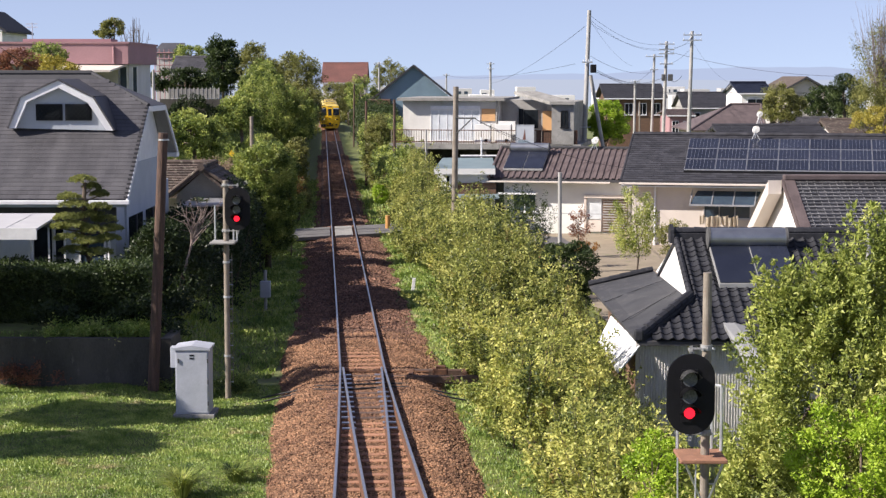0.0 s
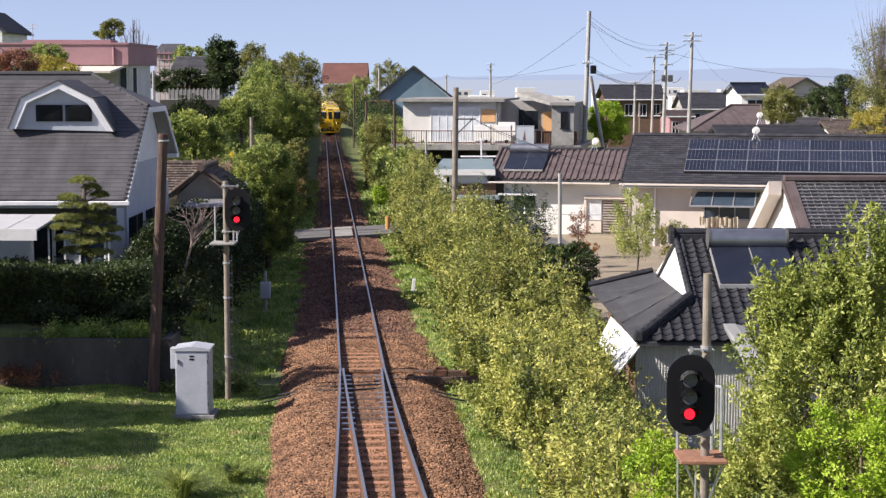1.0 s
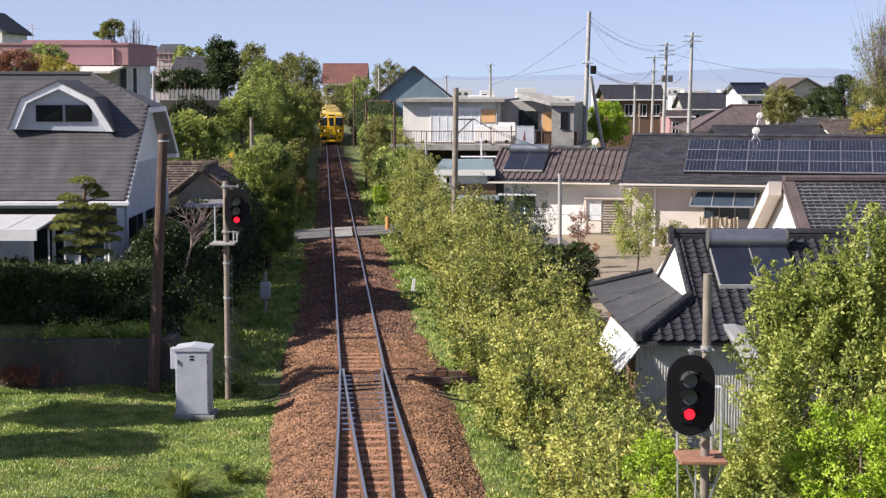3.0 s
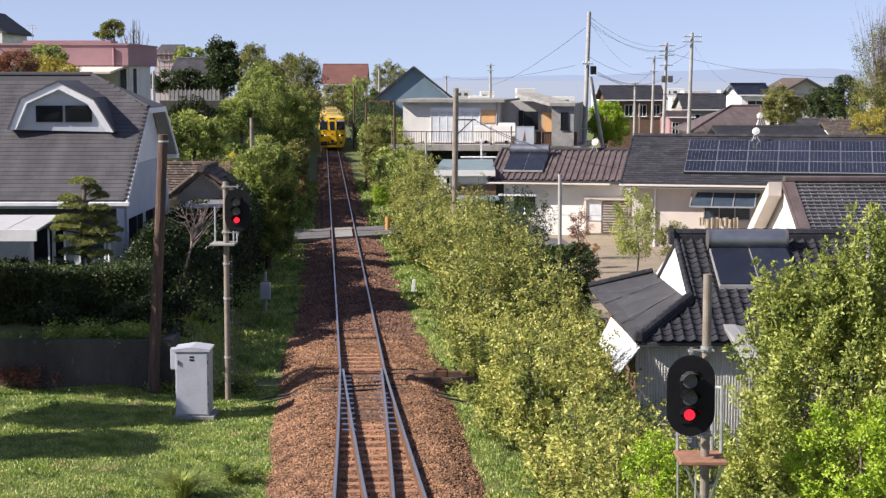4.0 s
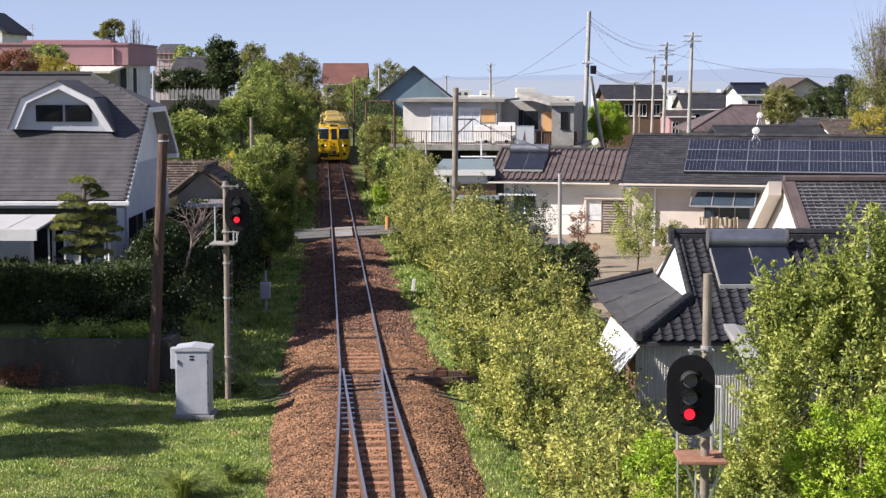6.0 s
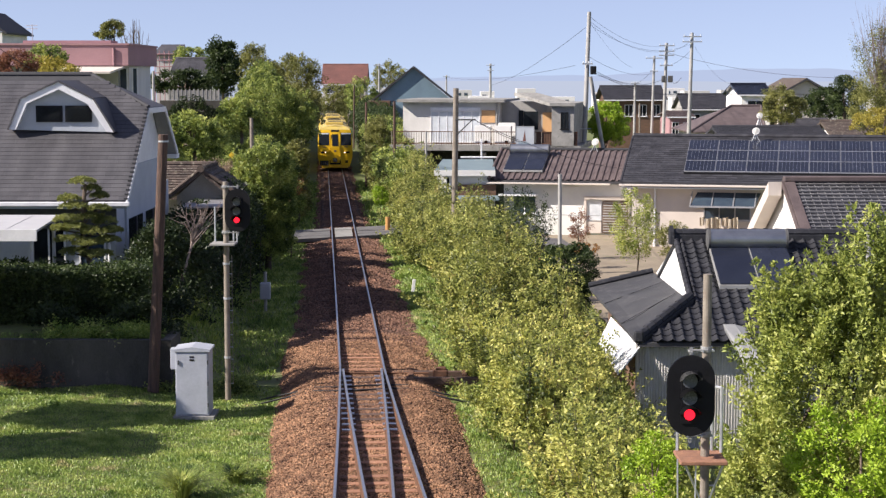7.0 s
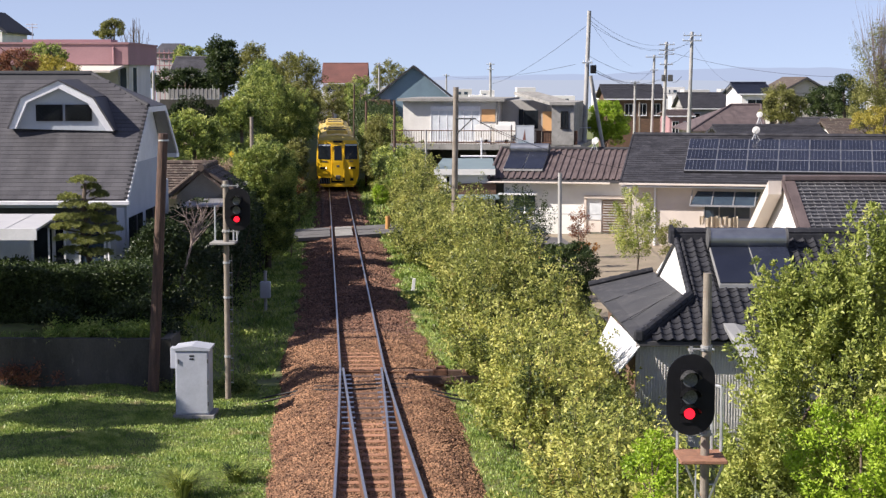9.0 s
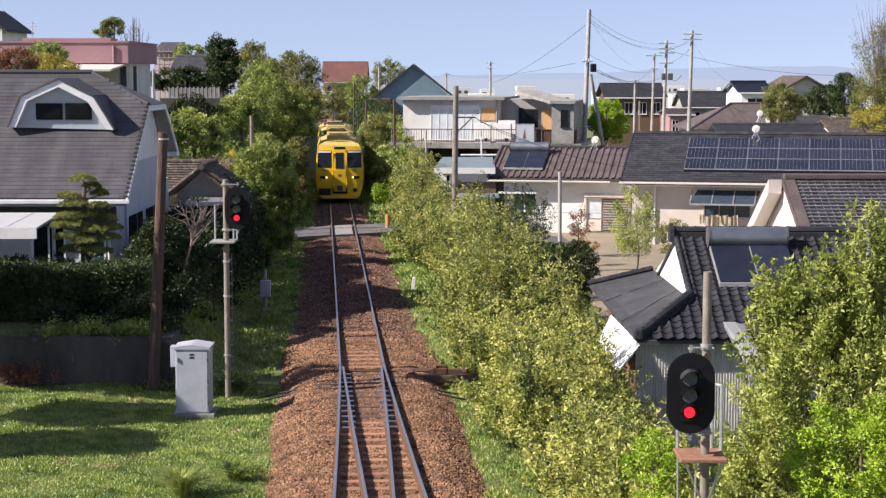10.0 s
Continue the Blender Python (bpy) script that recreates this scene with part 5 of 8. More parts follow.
# -- long house with the solar array --
def solar_house():
    h = thing("solar_house", (18, 96, -1.6), "long cream house with black shingles under a solar array", "house")
    x0, x1 = 9.47, 34.0
    y0, ym, y1 = 90, 96, 102
    ze, zr = 1.89, 4.14
    gable_roof(h, x0, x1, y0, y1, ze, zr, M["slate_base"], 0.14)
    L = math.hypot(ym - y0, zr - ze)
    courses((x0, y0, ze + 0.01), (x1 - x0, 0, 0), (0, ym - y0, zr - ze), 22, L / 22, 0.55, 0.03, M["black_shingle"], h, HR)
    ridge_caps((x0, ym, zr + 0.05), (x1, ym, zr + 0.05), 0.12, M["black_shingle"], h)
    part("verge", slab([(x0, y0, ze + 0.06), (x0, ym, zr + 0.06), (x0, ym, zr - 0.2), (x0, y0, ze - 0.2)], (-0.08, 0, 0)), M["black_shingle"], h)
    part("gutter", boxes((x0 - 0.1, x1, y0 - 0.15, y0 - 0.005, ze - 0.18, ze - 0.07), bevel=0.02), M["cream"], h, "pale eaves gutter")
    part("soffit", boxes((x0, x1, y0, y0 + 0.8, ze - 0.3, ze - 0.23)), M["white_trim"], h)
    part("wall", boxes((x0 + 0.5, x1 - 0.5, y0 + 0.8, y1 - 0.6, -1.7, ze - 0.3)), M["cream"], h, "cream rendered wall")
    part("gable_wall", slab([(x0 + 0.5, y0 + 0.8, ze - 0.3), (x0 + 0.5, y1 - 0.8, ze - 0.3), (x0 + 0.5, ym, zr - 0.2)], (0.2, 0, 0)), M["white"], h)
    part("downpipe", rod((11.21, 90.72, -1.6), (11.21, 90.72, ze - 0.25), 0.06), M["white_trim"], h)
    window(h, 13.78, 16.25, -0.09, 0.94, 90.78, M["glass_blue"], 2, "alu")
    aw = part("window_awning", slab([(13.12, 89.4, 0.70), (16.46, 89.4, 0.70), (16.76, 90.75, 1.38), (13.45, 90.75, 1.38)], (0, 0, -0.04)), M["glass_blue"], h, "smoky plastic awning in a white frame")
    for k in range(4):
        xa = 13.12 + (16.46 - 13.12) * k / 3
        part("awning_bar", slab([(xa, 89.4, 0.70 + 0.01), (xa + 0.06, 89.4, 0.70 + 0.01), (xa + 0.1, 90.75, 1.38 + 0.01), (xa + 0.04, 90.75, 1.38 + 0.01)], (0, 0, 0.04)), M["alu"], aw)
    part("awning_bar", boxes((13.12, 16.46, 89.34, 89.398, 0.67, 0.76)), M["alu"], aw)
    # washing on a pole below the window
    for k in range(7):
        x = 13.67 + 0.29 * k
        w = thing("hung_washing", (x, 89.5, -0.42), "beige washed cloth hanging on a pole", "laundry", "washing on the pole")
        bm = bmesh.new()
        zt, zb = 0.16 - 0.06 * (k % 2), -0.29 - 0.16 * ((k * 5) % 4)
        cols = [(x + (0.24 + 0.07 * (k % 3)) * i / 5, 89.5 + 0.05 * math.sin(i * 1.3 + k * 1.7)) for i in range(6)]
        g = [[bm.verts.new((cx, cy + 0.03 * j, zt + (zb - zt) * j / 2 - 0.03 * math.sin(i))) for i, (cx, cy) in enumerate(cols)] for j in range(3)]
        for j in range(2):
            for i in range(5):
                bm.faces.new((g[j][i], g[j][i + 1], g[j + 1][i + 1], g[j + 1][i]))
        bmesh.ops.solidify(bm, geom=bm.faces[:], thickness=0.015)
        part("cloth", bm, M["cloth"], w)
        spin((x0, y0), -12.5, w)
    # array: three rows of panels
    arr = thing("solar_array", (18, 93, ze + 1.2), "roof-mounted array of dark blue solar panels in silver frames", "solar panels")
    def on_roof(x, t, lift):
        return Vector((x, y0 + (ym - y0) * t, ze + (zr - ze) * t + lift))
    xa = 12.68
    pw, t0, t1 = 14.31 - 12.68, 0.19, 0.865
    for c in range(10):
        for r in range(3):
            a, b = xa + pw * c, xa + pw * (c + 1)
            ta, tb = t0 + (t1 - t0) * r / 3, t0 + (t1 - t0) * (r + 1) / 3
            fr = part("solar_panel", slab([on_roof(a + 0.01, ta + 0.003, 0.16), on_roof(b - 0.01, ta + 0.003, 0.16), on_roof(b - 0.01, tb - 0.003, 0.16), on_roof(a + 0.01, tb - 0.003, 0.16)], (0, 0, -0.04)), M["alu"], arr)
            cell = part("cell_sheet", slab([on_roof(a + 0.03, ta + 0.007, 0.163), on_roof(b - 0.03, ta + 0.007, 0.163), on_roof(b - 0.03, tb - 0.007, 0.163), on_roof(a + 0.03, tb - 0.007, 0.163)], (0, 0, 0.006)), M["solar"], fr)
            bm = bmesh.new()
            for k in range(1, 8):
                x = a + 0.05 + (b - a - 0.1) * k / 8
                prism(bm, [on_roof(x - 0.004, ta + 0.011, 0.171), on_roof(x + 0.004, ta + 0.011, 0.171), on_roof(x + 0.004, tb - 0.011, 0.171), on_roof(x - 0.004, tb - 0.011, 0.171)], (0, 0, 0.002))
            part("busbar", bm, M["alu"], fr)
    part("array_rail", slab([on_roof(xa, t0 - 0.012, 0.12), on_roof(xa + 10 * pw, t0 - 0.012, 0.12), on_roof(xa + 10 * pw, t0, 0.12), on_roof(xa, t0, 0.12)], (0, 0, -0.08)), M["black"], arr)
    spin((x0, y0), -12.5, h, arr)
    dish(17.21, 93.5, 4.54, zr - 0.1, 0.22)
    dish(21.59, 116, 4.88, 4.15, 0.22)


solar_house()


# -- house with brown fascia and pale glint lines on its tiles --
def fascia_house():
    h = thing("brown_fascia_house", (18, 64, -1.6), "white house with black tiles and broad brown verge boards", "house")
    x0, x1 = 12.56, 28.0
    y0, ym, y1 = 58.5, 64.5, 70.5
    zr = 3.47
    ze = zr - 6.0 * 0.5
    gable_roof(h, x0 + 0.5, x1, y0, y1, ze, zr, M["slate_base"], 0.16)
    pantiles((x0 + 0.75, y0, ze + 0.04), (x1 - x0 - 0.75, 0, 0), (0, ym - y0, zr - ze), 26, 0.255, 0.275, M["black_tile"], M["pale_edge_tile"], h, 0, HR, wave=0.2)
    # glints painted as pale strips: one along every course, one along every roll
    vs = []
    ux, uz = (ym - y0) / 26, (zr - ze) / 26
    for r in range(26):
        y, z = y0 + ux * r, ze + uz * r + 0.082
        for c in range(int((x1 - x0 - 0.8) / 1.1)):
            xa = x0 + 0.8 + 1.1 * c
            vs.append(((xa, y, z), (xa + 1.08, y, z), (xa + 1.08, y + 0.02, z + 0.012), (xa, y + 0.02, z + 0.012)))
        for c in range(int((x1 - x0 - 0.8) / 0.275)):
            xa = x0 + 0.75 + 0.275 * (c + 0.80)
            vs.append(((xa, y, z + 0.008), (xa + 0.022, y, z + 0.008), (xa + 0.022, y + ux * 0.95, z - 0.012 + uz * 0.95), (xa, y + ux * 0.95, z - 0.012 + uz * 0.95)))
    v = np.array(vs).reshape(-1, 3)
    mesh_part("tile_edging", v, np.arange(len(v)).reshape(-1, 4), M["tile_edge"], h, "pale strips painted as glints on the tiles", kind="stuff")
    # brown verge coping and plastered raking edge
    for ya, za, yb, zb in ((y0, ze, ym, zr), (ym, zr, y1, ze)):
        part("verge_coping", slab([(x0 + 0.42, ya, za + 0.12), (x0 + 0.80, ya, za + 0.12), (x0 + 0.80, yb, zb + 0.12), (x0 + 0.42, yb, zb + 0.12)], (0, 0, -0.12)), M["brown_tile"], h, "brown verge coping tiles")
        part("bargeboard", slab([(x0 + 0.40, ya, za + 0.06), (x0 + 0.40, yb, zb + 0.06), (x0 + 0.40, yb, zb - 0.14), (x0 + 0.40, ya, za - 0.14)], (-0.06, 0, 0)), M["brown_tile"], h, "brown bargeboard")
    part("wide_verge", slab([(x0 + 0.34, ym, zr + 0.02), (x0 + 0.34, y1, ze + 0.02), (x0 + 0.34, y1, ze - 0.5), (x0 + 0.34, ym, zr - 0.5)], (-0.5, 0, 0)), M["cream"], h)
    part("ridge_cap", boxes((x0 + 0.4, x1, ym - 0.2, ym + 0.2, zr + 0.02, zr + 0.24), bevel=0.05), M["brown_tile"], h, "brown ridge tiles")
    part("gable_wall", slab([(x0 + 0.45, y0 + 0.8, -1.7), (x0 + 0.45, y1 - 0.8, -1.7), (x0 + 0.45, y1 - 0.8, ze), (x0 + 0.45, ym, zr - 0.2), (x0 + 0.45, y0 + 0.8, ze)], (0.2, 0, 0)), M["white"], h, "white plastered gable")
    part("wall", boxes((x0 + 1.2, x1 - 1, y0 + 0.8, y1 - 0.8, -1.7, ze)), M["white"], h)


M["pale_edge_tile"] = material("weathered_black_tile", (0.05, 0.05, 0.055), (0.03, 0.03, 0.035), 4, 0.4, 0, 0.08, 30, island=0.35, wear=(0.22, 0.21, 0.2), wear_at=0.66)
fascia_house()


# -- near house with black pantiles --
def pantile_house():
    h = thing("pantile_house", (9, 45, -1.6), "old house with black pantiles, white gable and sheet lean-to", "house")
    xg, x1 = 6.2, 17.5
    ye, yr, yb = 40.6, 45.2, 49.8
    ze, zr = 1.05, 3.11
    part("roof_slope", slab([(4.75, ye, ze), (x1, ye, ze), (x1, yr, zr), (xg, yr, zr), (xg, ye + 1.7, ze + 1.7 * (zr - ze) / 4.6)], (0, 0, -0.1)), M["slate_base"], h)
    part("roof_slope", slab([(xg, yr + 0.003, zr), (x1, yr + 0.003, zr), (x1, yb, ze + 0.3), (xg, yb, ze + 0.3)], (0, 0, -0.1)), M["black_tile_rest"], h)
    slope = (zr - ze) / (yr - ye)
    pantiles((4.8, ye - 0.05, ze + 0.05), (x1 - 4.8, 0, 0), (0, yr - ye, zr - ze), 21, 0.25, 0.27, M["black_tile"], M["black_tile_rest"], h, 300, HR,
             cut=lambda a, b: (4.8 + a < xg - 0.12 and b * math.cos(math.atan(slope)) > (4.8 + a - 4.75) / 1.45 * 1.7 - 0.1))
    # white gable with its tile verge
    zl = ze + 1.7 * slope
    part("gable_wall", slab([(xg + 0.05, ye + 1.5, zl - 0.25), (xg + 0.05, 49.4, 1.74), (xg + 0.05, yr, zr - 0.05)], (0.18, 0, 0)), M["white"], h, "bright white plastered gable")
    ridge_caps((xg + 0.02, ye + 1.6, zl + 0.07), (xg + 0.02, yr, zr + 0.07), 0.075, M["black_tile_rest"], h, 0.25, "verge_tile")
    # stacked ridge with a demon-tile end
    part("ridge_course", boxes((xg - 0.05, x1, yr - 0.13, yr + 0.13, zr - 0.02, zr + 0.16), bevel=0.02), M["black_tile_rest"], h)
    ridge_caps((xg - 0.1, yr, zr + 0.2), (x1, yr, zr + 0.2), 0.11, M["black_tile_rest"], h)
    part("ridge_end_tile", slab([(xg - 0.14, yr - 0.24, zr - 0.1), (xg - 0.14, yr + 0.24, zr - 0.1), (xg - 0.14, yr + 0.2, zr + 0.25), (xg - 0.14, yr, zr + 0.4), (xg - 0.14, yr - 0.2, zr + 0.25)], (0.1, 0, 0)), M["black_tile_rest"], h)
    # hip of the lean-to and its sheet roof
    hip0, hip1 = Vector((4.78, ye + 0.1, ze + 0.10)), Vector((xg + 0.02, ye + 1.7, zl + 0.10))
    bm = bmesh.new()
    prism(bm, [hip0 + Vector((-0.1, 0.1, -0.1)), hip0 + Vector((0.1, -0.1, -0.1)), hip1 + Vector((0.1, -0.1, -0.1)), hip1 + Vector((-0.1, 0.1, -0.1))], (0, 0, 0.14))
    part("hip_course", bm, M["black_tile_rest"], h)
    ridge_caps(hip0 + Vector((0, 0, 0.08)), hip1 + Vector((0, 0, 0.08)), 0.11, M["black_tile_rest"], h, 0.27, "hip_tile")
    part("hip_end_tile", boxes((4.62, 4.86, ye - 0.04, ye + 0.16, ze, ze + 0.3), bevel=0.05), M["black_tile_rest"], h)
    zb_l = 1.69
    part("lean_to_roof", slab([(4.72, ye, ze), (xg + 0.05, ye + 1.7, zl), (xg + 0.05, 49.9, zb_l), (4.35, 49.9, 1.25)], (0, 0, -0.07)), M["tarpaper"], h, "black sheet lean-to roof")
    for k in range(2):
        t = 0.3 + 0.36 * k
        a = Vector((4.72, ye, ze)).lerp(Vector((4.35, 49.9, 1.25)), t)
        b = Vector((xg, ye + 1.7, zl)).lerp(Vector((xg, 49.9, zb_l)), t)
        part("sheet_seam", slab([a + Vector((0, 0, 0.004)), b + Vector((0, 0, 0.004)), b + Vector((0, 0.05, 0.004)), a + Vector((0, 0.05, 0.004))], (0, 0, 0.012)), M["tarpaper"], h)
    ridge_caps((4.33, 49.95, 1.25 + 0.05), (xg, 49.95, zb_l + 0.05), 0.09, M["black_tile_rest"], h, 0.3)
    part("lean_to_wall", boxes((4.95, 6.3, ye + 0.35, 49.7, -1.7, ze - 0.08)), M["corrugated"], h)
    part("wall", boxes((5.9, x1 - 0.5, ye + 0.75, yb - 0.5, -1.7, ze)), M["gable_grey"], h)
    # corrugated front wall of the lean-to, sheet by sheet
    x = 4.7
    while x < 7.4:
        wdt = 0.42
        bm = bmesh.new()
        pr = [(x + wdt * i / 12, ye + 0.30 + 0.007 * math.cos(i * math.pi)) for i in range(13)]
        lo = [bm.verts.new((a, b, -1.7)) for a, b in pr]
        hi = [bm.verts.new((a, b, ze - 0.06)) for a, b in pr]
        for i in range(12):
            bm.faces.new((lo[i], lo[i + 1], hi[i + 1], hi[i]))
        bmesh.ops.solidify(bm, geom=bm.faces[:], thickness=0.01)
        part("corrugated_sheet", bm, M["corrugated"], h)
        x += wdt * 0.985
    # peeling white awning over the side
    part("side_awning", slab([(4.80, ye + 0.2, ze - 0.12), (4.46, 44.6, 1.12), (4.10, 44.2, 0.52), (4.22, ye - 0.2, 0.34)], (0, 0, -0.05)), M["peeling"], h, "white awning sheet with peeling paint")
    part("awning_post", rod((4.3, ye, -1.6), (4.3, ye, 0.34), 0.04), M["brown_wood"], h)
    part("side_wall", boxes((4.88, 4.96, ye + 0.35, 49.6, -1.7, ze - 0.15)), M["brown_wood"], h)
    # solar heater on the main slope
    t0, t1 = 0.46, 0.84
    solar_heater("solar water heater with a steel tank on the black roof", 7.02, 9.06, ye + 4.6 * t0, ye + 4.6 * t1, ze + (zr - ze) * t0 + 0.06, ze + (zr - ze) * t1 + 0.06, 0.27)
    # pale rain chute leaning against the eave
    g = thing("metal_chute", (7.4, 38, -1.6), "pale grey sheet-metal chute below the eave", "chute")
    part("chute", slab([(6.71, 40.20, 1.57), (6.98, 40.20, 1.57), (7.13, 37.20, 0.90), (6.86, 37.20, 0.80)], (0.03, 0, -0.14)), M["chute_grey"], g)
    part("chute_lip", slab([(6.98, 40.20, 1.57), (7.23, 40.20, 1.50), (7.26, 37.20, 0.93), (7.13, 37.20, 0.90)], (0.0, 0, -0.03)), M["chute_grey"], g)
    part("chute_post", rod((6.98, 37.20, 0.80), (6.93, 37.2, -1.7), 0.04), M["galv"], g)
    v = thing("vent_pipe", (11.00, 44, -1.6), "pale grey upright vent pipe", "pipe")
    part("pipe", rod((11.00, 43.6, 0.6), (11.00, 43.6, 3.44), 0.065), M["pole_pale"], v)
    part("cap", rod((11.00, 43.6, 3.44), (11.00, 43.6, 3.49), 0.08), M["pole_pale"], v)


pantile_house()

# -- roofs beyond, east --
plain_house("dark_tile_house", "low house with a dark tiled roof", 18.36, 25.72, 112, 120, -1.6, 3.37, 4.07, "offwhite", "black_shingle", "x", 0.5, 0)
plain_house("grey_tile_house", "house with a pale grey tiled roof and white verge", 25.89, 29.42, 126, 134, -1.6, 3.28, 4.23, "white", "slate", "x", 0.5, 0)
plain_house("grey_tile_house", "house with a grey-brown tiled roof", 27.52, 32.31, 120, 128, -1.6, 3.24, 4.25, "offwhite", "old_tile", "x", 0.5, 0)
def hip_house():
    """Low house under a hipped roof."""
    h = thing("hip_roof_house", (25.09, 152, -1.6), "low house with a dark brown hipped roof", "house")
    x0, x1, y0, y1 = 21.27, 27.77, 146, 158
    ze, zr = 2.81, 4.89
    a, b = 25.68, 28.40
    for q in ([(x0, y0, ze), (x1, y0, ze), (b, 152, zr), (a, 152, zr)], [(x0, y1, ze), (x0, y0, ze), (a, 152, zr)], [(x1, y0, ze), (x1, y1, ze), (b, 152, zr)], [(x1, y1, ze), (x0, y1, ze), (a, 152, zr), (b, 152, zr)]):
        part("roof_slope", slab(q, (0, 0, -0.12)), M["brown_tile"], h)
    for p in ((x0, y0, ze), (x1, y0, ze)):
        part("hip_cap", rod(p, (a if p[0] == x0 else b, 152, zr + 0.03), 0.11, n=6), M["brown_tile"], h)
    part("ridge_cap", rod((a, 152, zr + 0.03), (b, 152, zr + 0.03), 0.13, n=6), M["brown_tile"], h)
    part("wall", boxes((x0 + 0.6, x1 - 0.6, y0 + 0.6, y1 - 0.6, -1.7, ze)), M["cream"], h)
    window(h, x0 + 1.2, x0 + 2.8, ze - 1.7, ze - 0.5, y0 + 0.58)


hip_house()
plain_house("dark_roof_house", "house with a dark sheet roof", 27.91, 35.09, 198, 208, -1.6, 3.78, 5.44, "gable_grey", "black_shingle", "x", 0.4, 3)
plain_house("two_storey_house", "dark-roofed two-storey house among trees", 17.81, 24.88, 188, 200, -1.6, 5.03, 6.43, "brown_wood", "black_shingle", "x", 0.5, 4)
plain_house("pale_wall_house", "low house with pale pink walls", 22.15, 24.98, 168, 176, -1.6, 3.62, 3.98, "pink", "brown_tile", "x", 0.3, 2)
plain_house("solar_roof_house", "white house with a tilted dark solar roof", 29.16, 32.78, 168, 178, -1.6, 5.79, 6.76, "white", "solar", "x", 0.4, 1)
plain_house("olive_gable_house", "house with a broad olive-grey gable", 32.62, 38.31, 166, 178, -1.6, 5.81, 7.40, "cream", "old_tile", "y", 0.5, 2)
# pale town on the plain
TR = np.random.default_rng(5)
for k in range(32):
    y = TR.uniform(480, 880)
    px = TR.uniform(0.012, 0.26)
    x = px * y if TR.random() < 0.85 else -px * 0.5 * y
    w = TR.uniform(4, 11)
    g = float(ground_z(x, y))
    b = thing("town_building", (x, y, g), "pale distant town building on the plain", "building", "distant town")
    hz = 7.45 - TR.uniform(19, 36) / 3000 * y
    part("block", boxes((x - w / 2, x + w / 2, y, y + 12, g - 0.5, max(hz, g + 3))), M["town"], b)
    n = int(w / 3)
    for i in range(n):
        part("window", boxes((x - w / 2 + 3 * i + 0.6, x - w / 2 + 3 * i + 2.2, y - 0.08, y - 0.01, max(hz, g + 3) - 2.4, max(hz, g + 3) - 1.2)), M["glass_blue"], b)


# ---- poles, signals, trackside ----
def lattice_free_pole(name, label, foot, top, r0, r1, mat, arms=(), category="utility pole", group="utility poles"):
    foot = grounded(foot)
    p = thing(name, foot, label, category, group)
    part("shaft", rod(foot, top, r0, r1, 14), M[mat], p, smooth=False)
    foot, top = Vector(foot), Vector(top)
    for z, w in arms:
        c = foot.lerp(top, (z - foot.z) / (top.z - foot.z))
        a = part("crossarm", boxes((c.x - w, c.x + w, c.y - r0 - 0.1, c.y - r0, z - 0.05, z + 0.05)), M["galv"], p)
        for k in range(4):
            x = c.x - w + 0.08 + (2 * w - 0.16) * k / 3
            part("insulator", rod((x, c.y - r0 - 0.05, z + 0.05), (x, c.y - r0 - 0.05, z + 0.19), 0.032, 0.024, 8), M["frosted"], a)
    return p


f0, f1 = (-7.26, 41.88, -0.35), (-6.90, 40.60, 6.05)
wp = lattice_free_pole("wooden_pole", "weathered brown wooden pole without wires", f0, (f1[0], f0[1], f1[2]), 0.145, 0.12, "wood_pole", (), "pole", "")
part("strap", rod((f1[0], f0[1], 5.86), (f1[0], f0[1], 5.90), 0.135, n=14), M["galv"], wp)


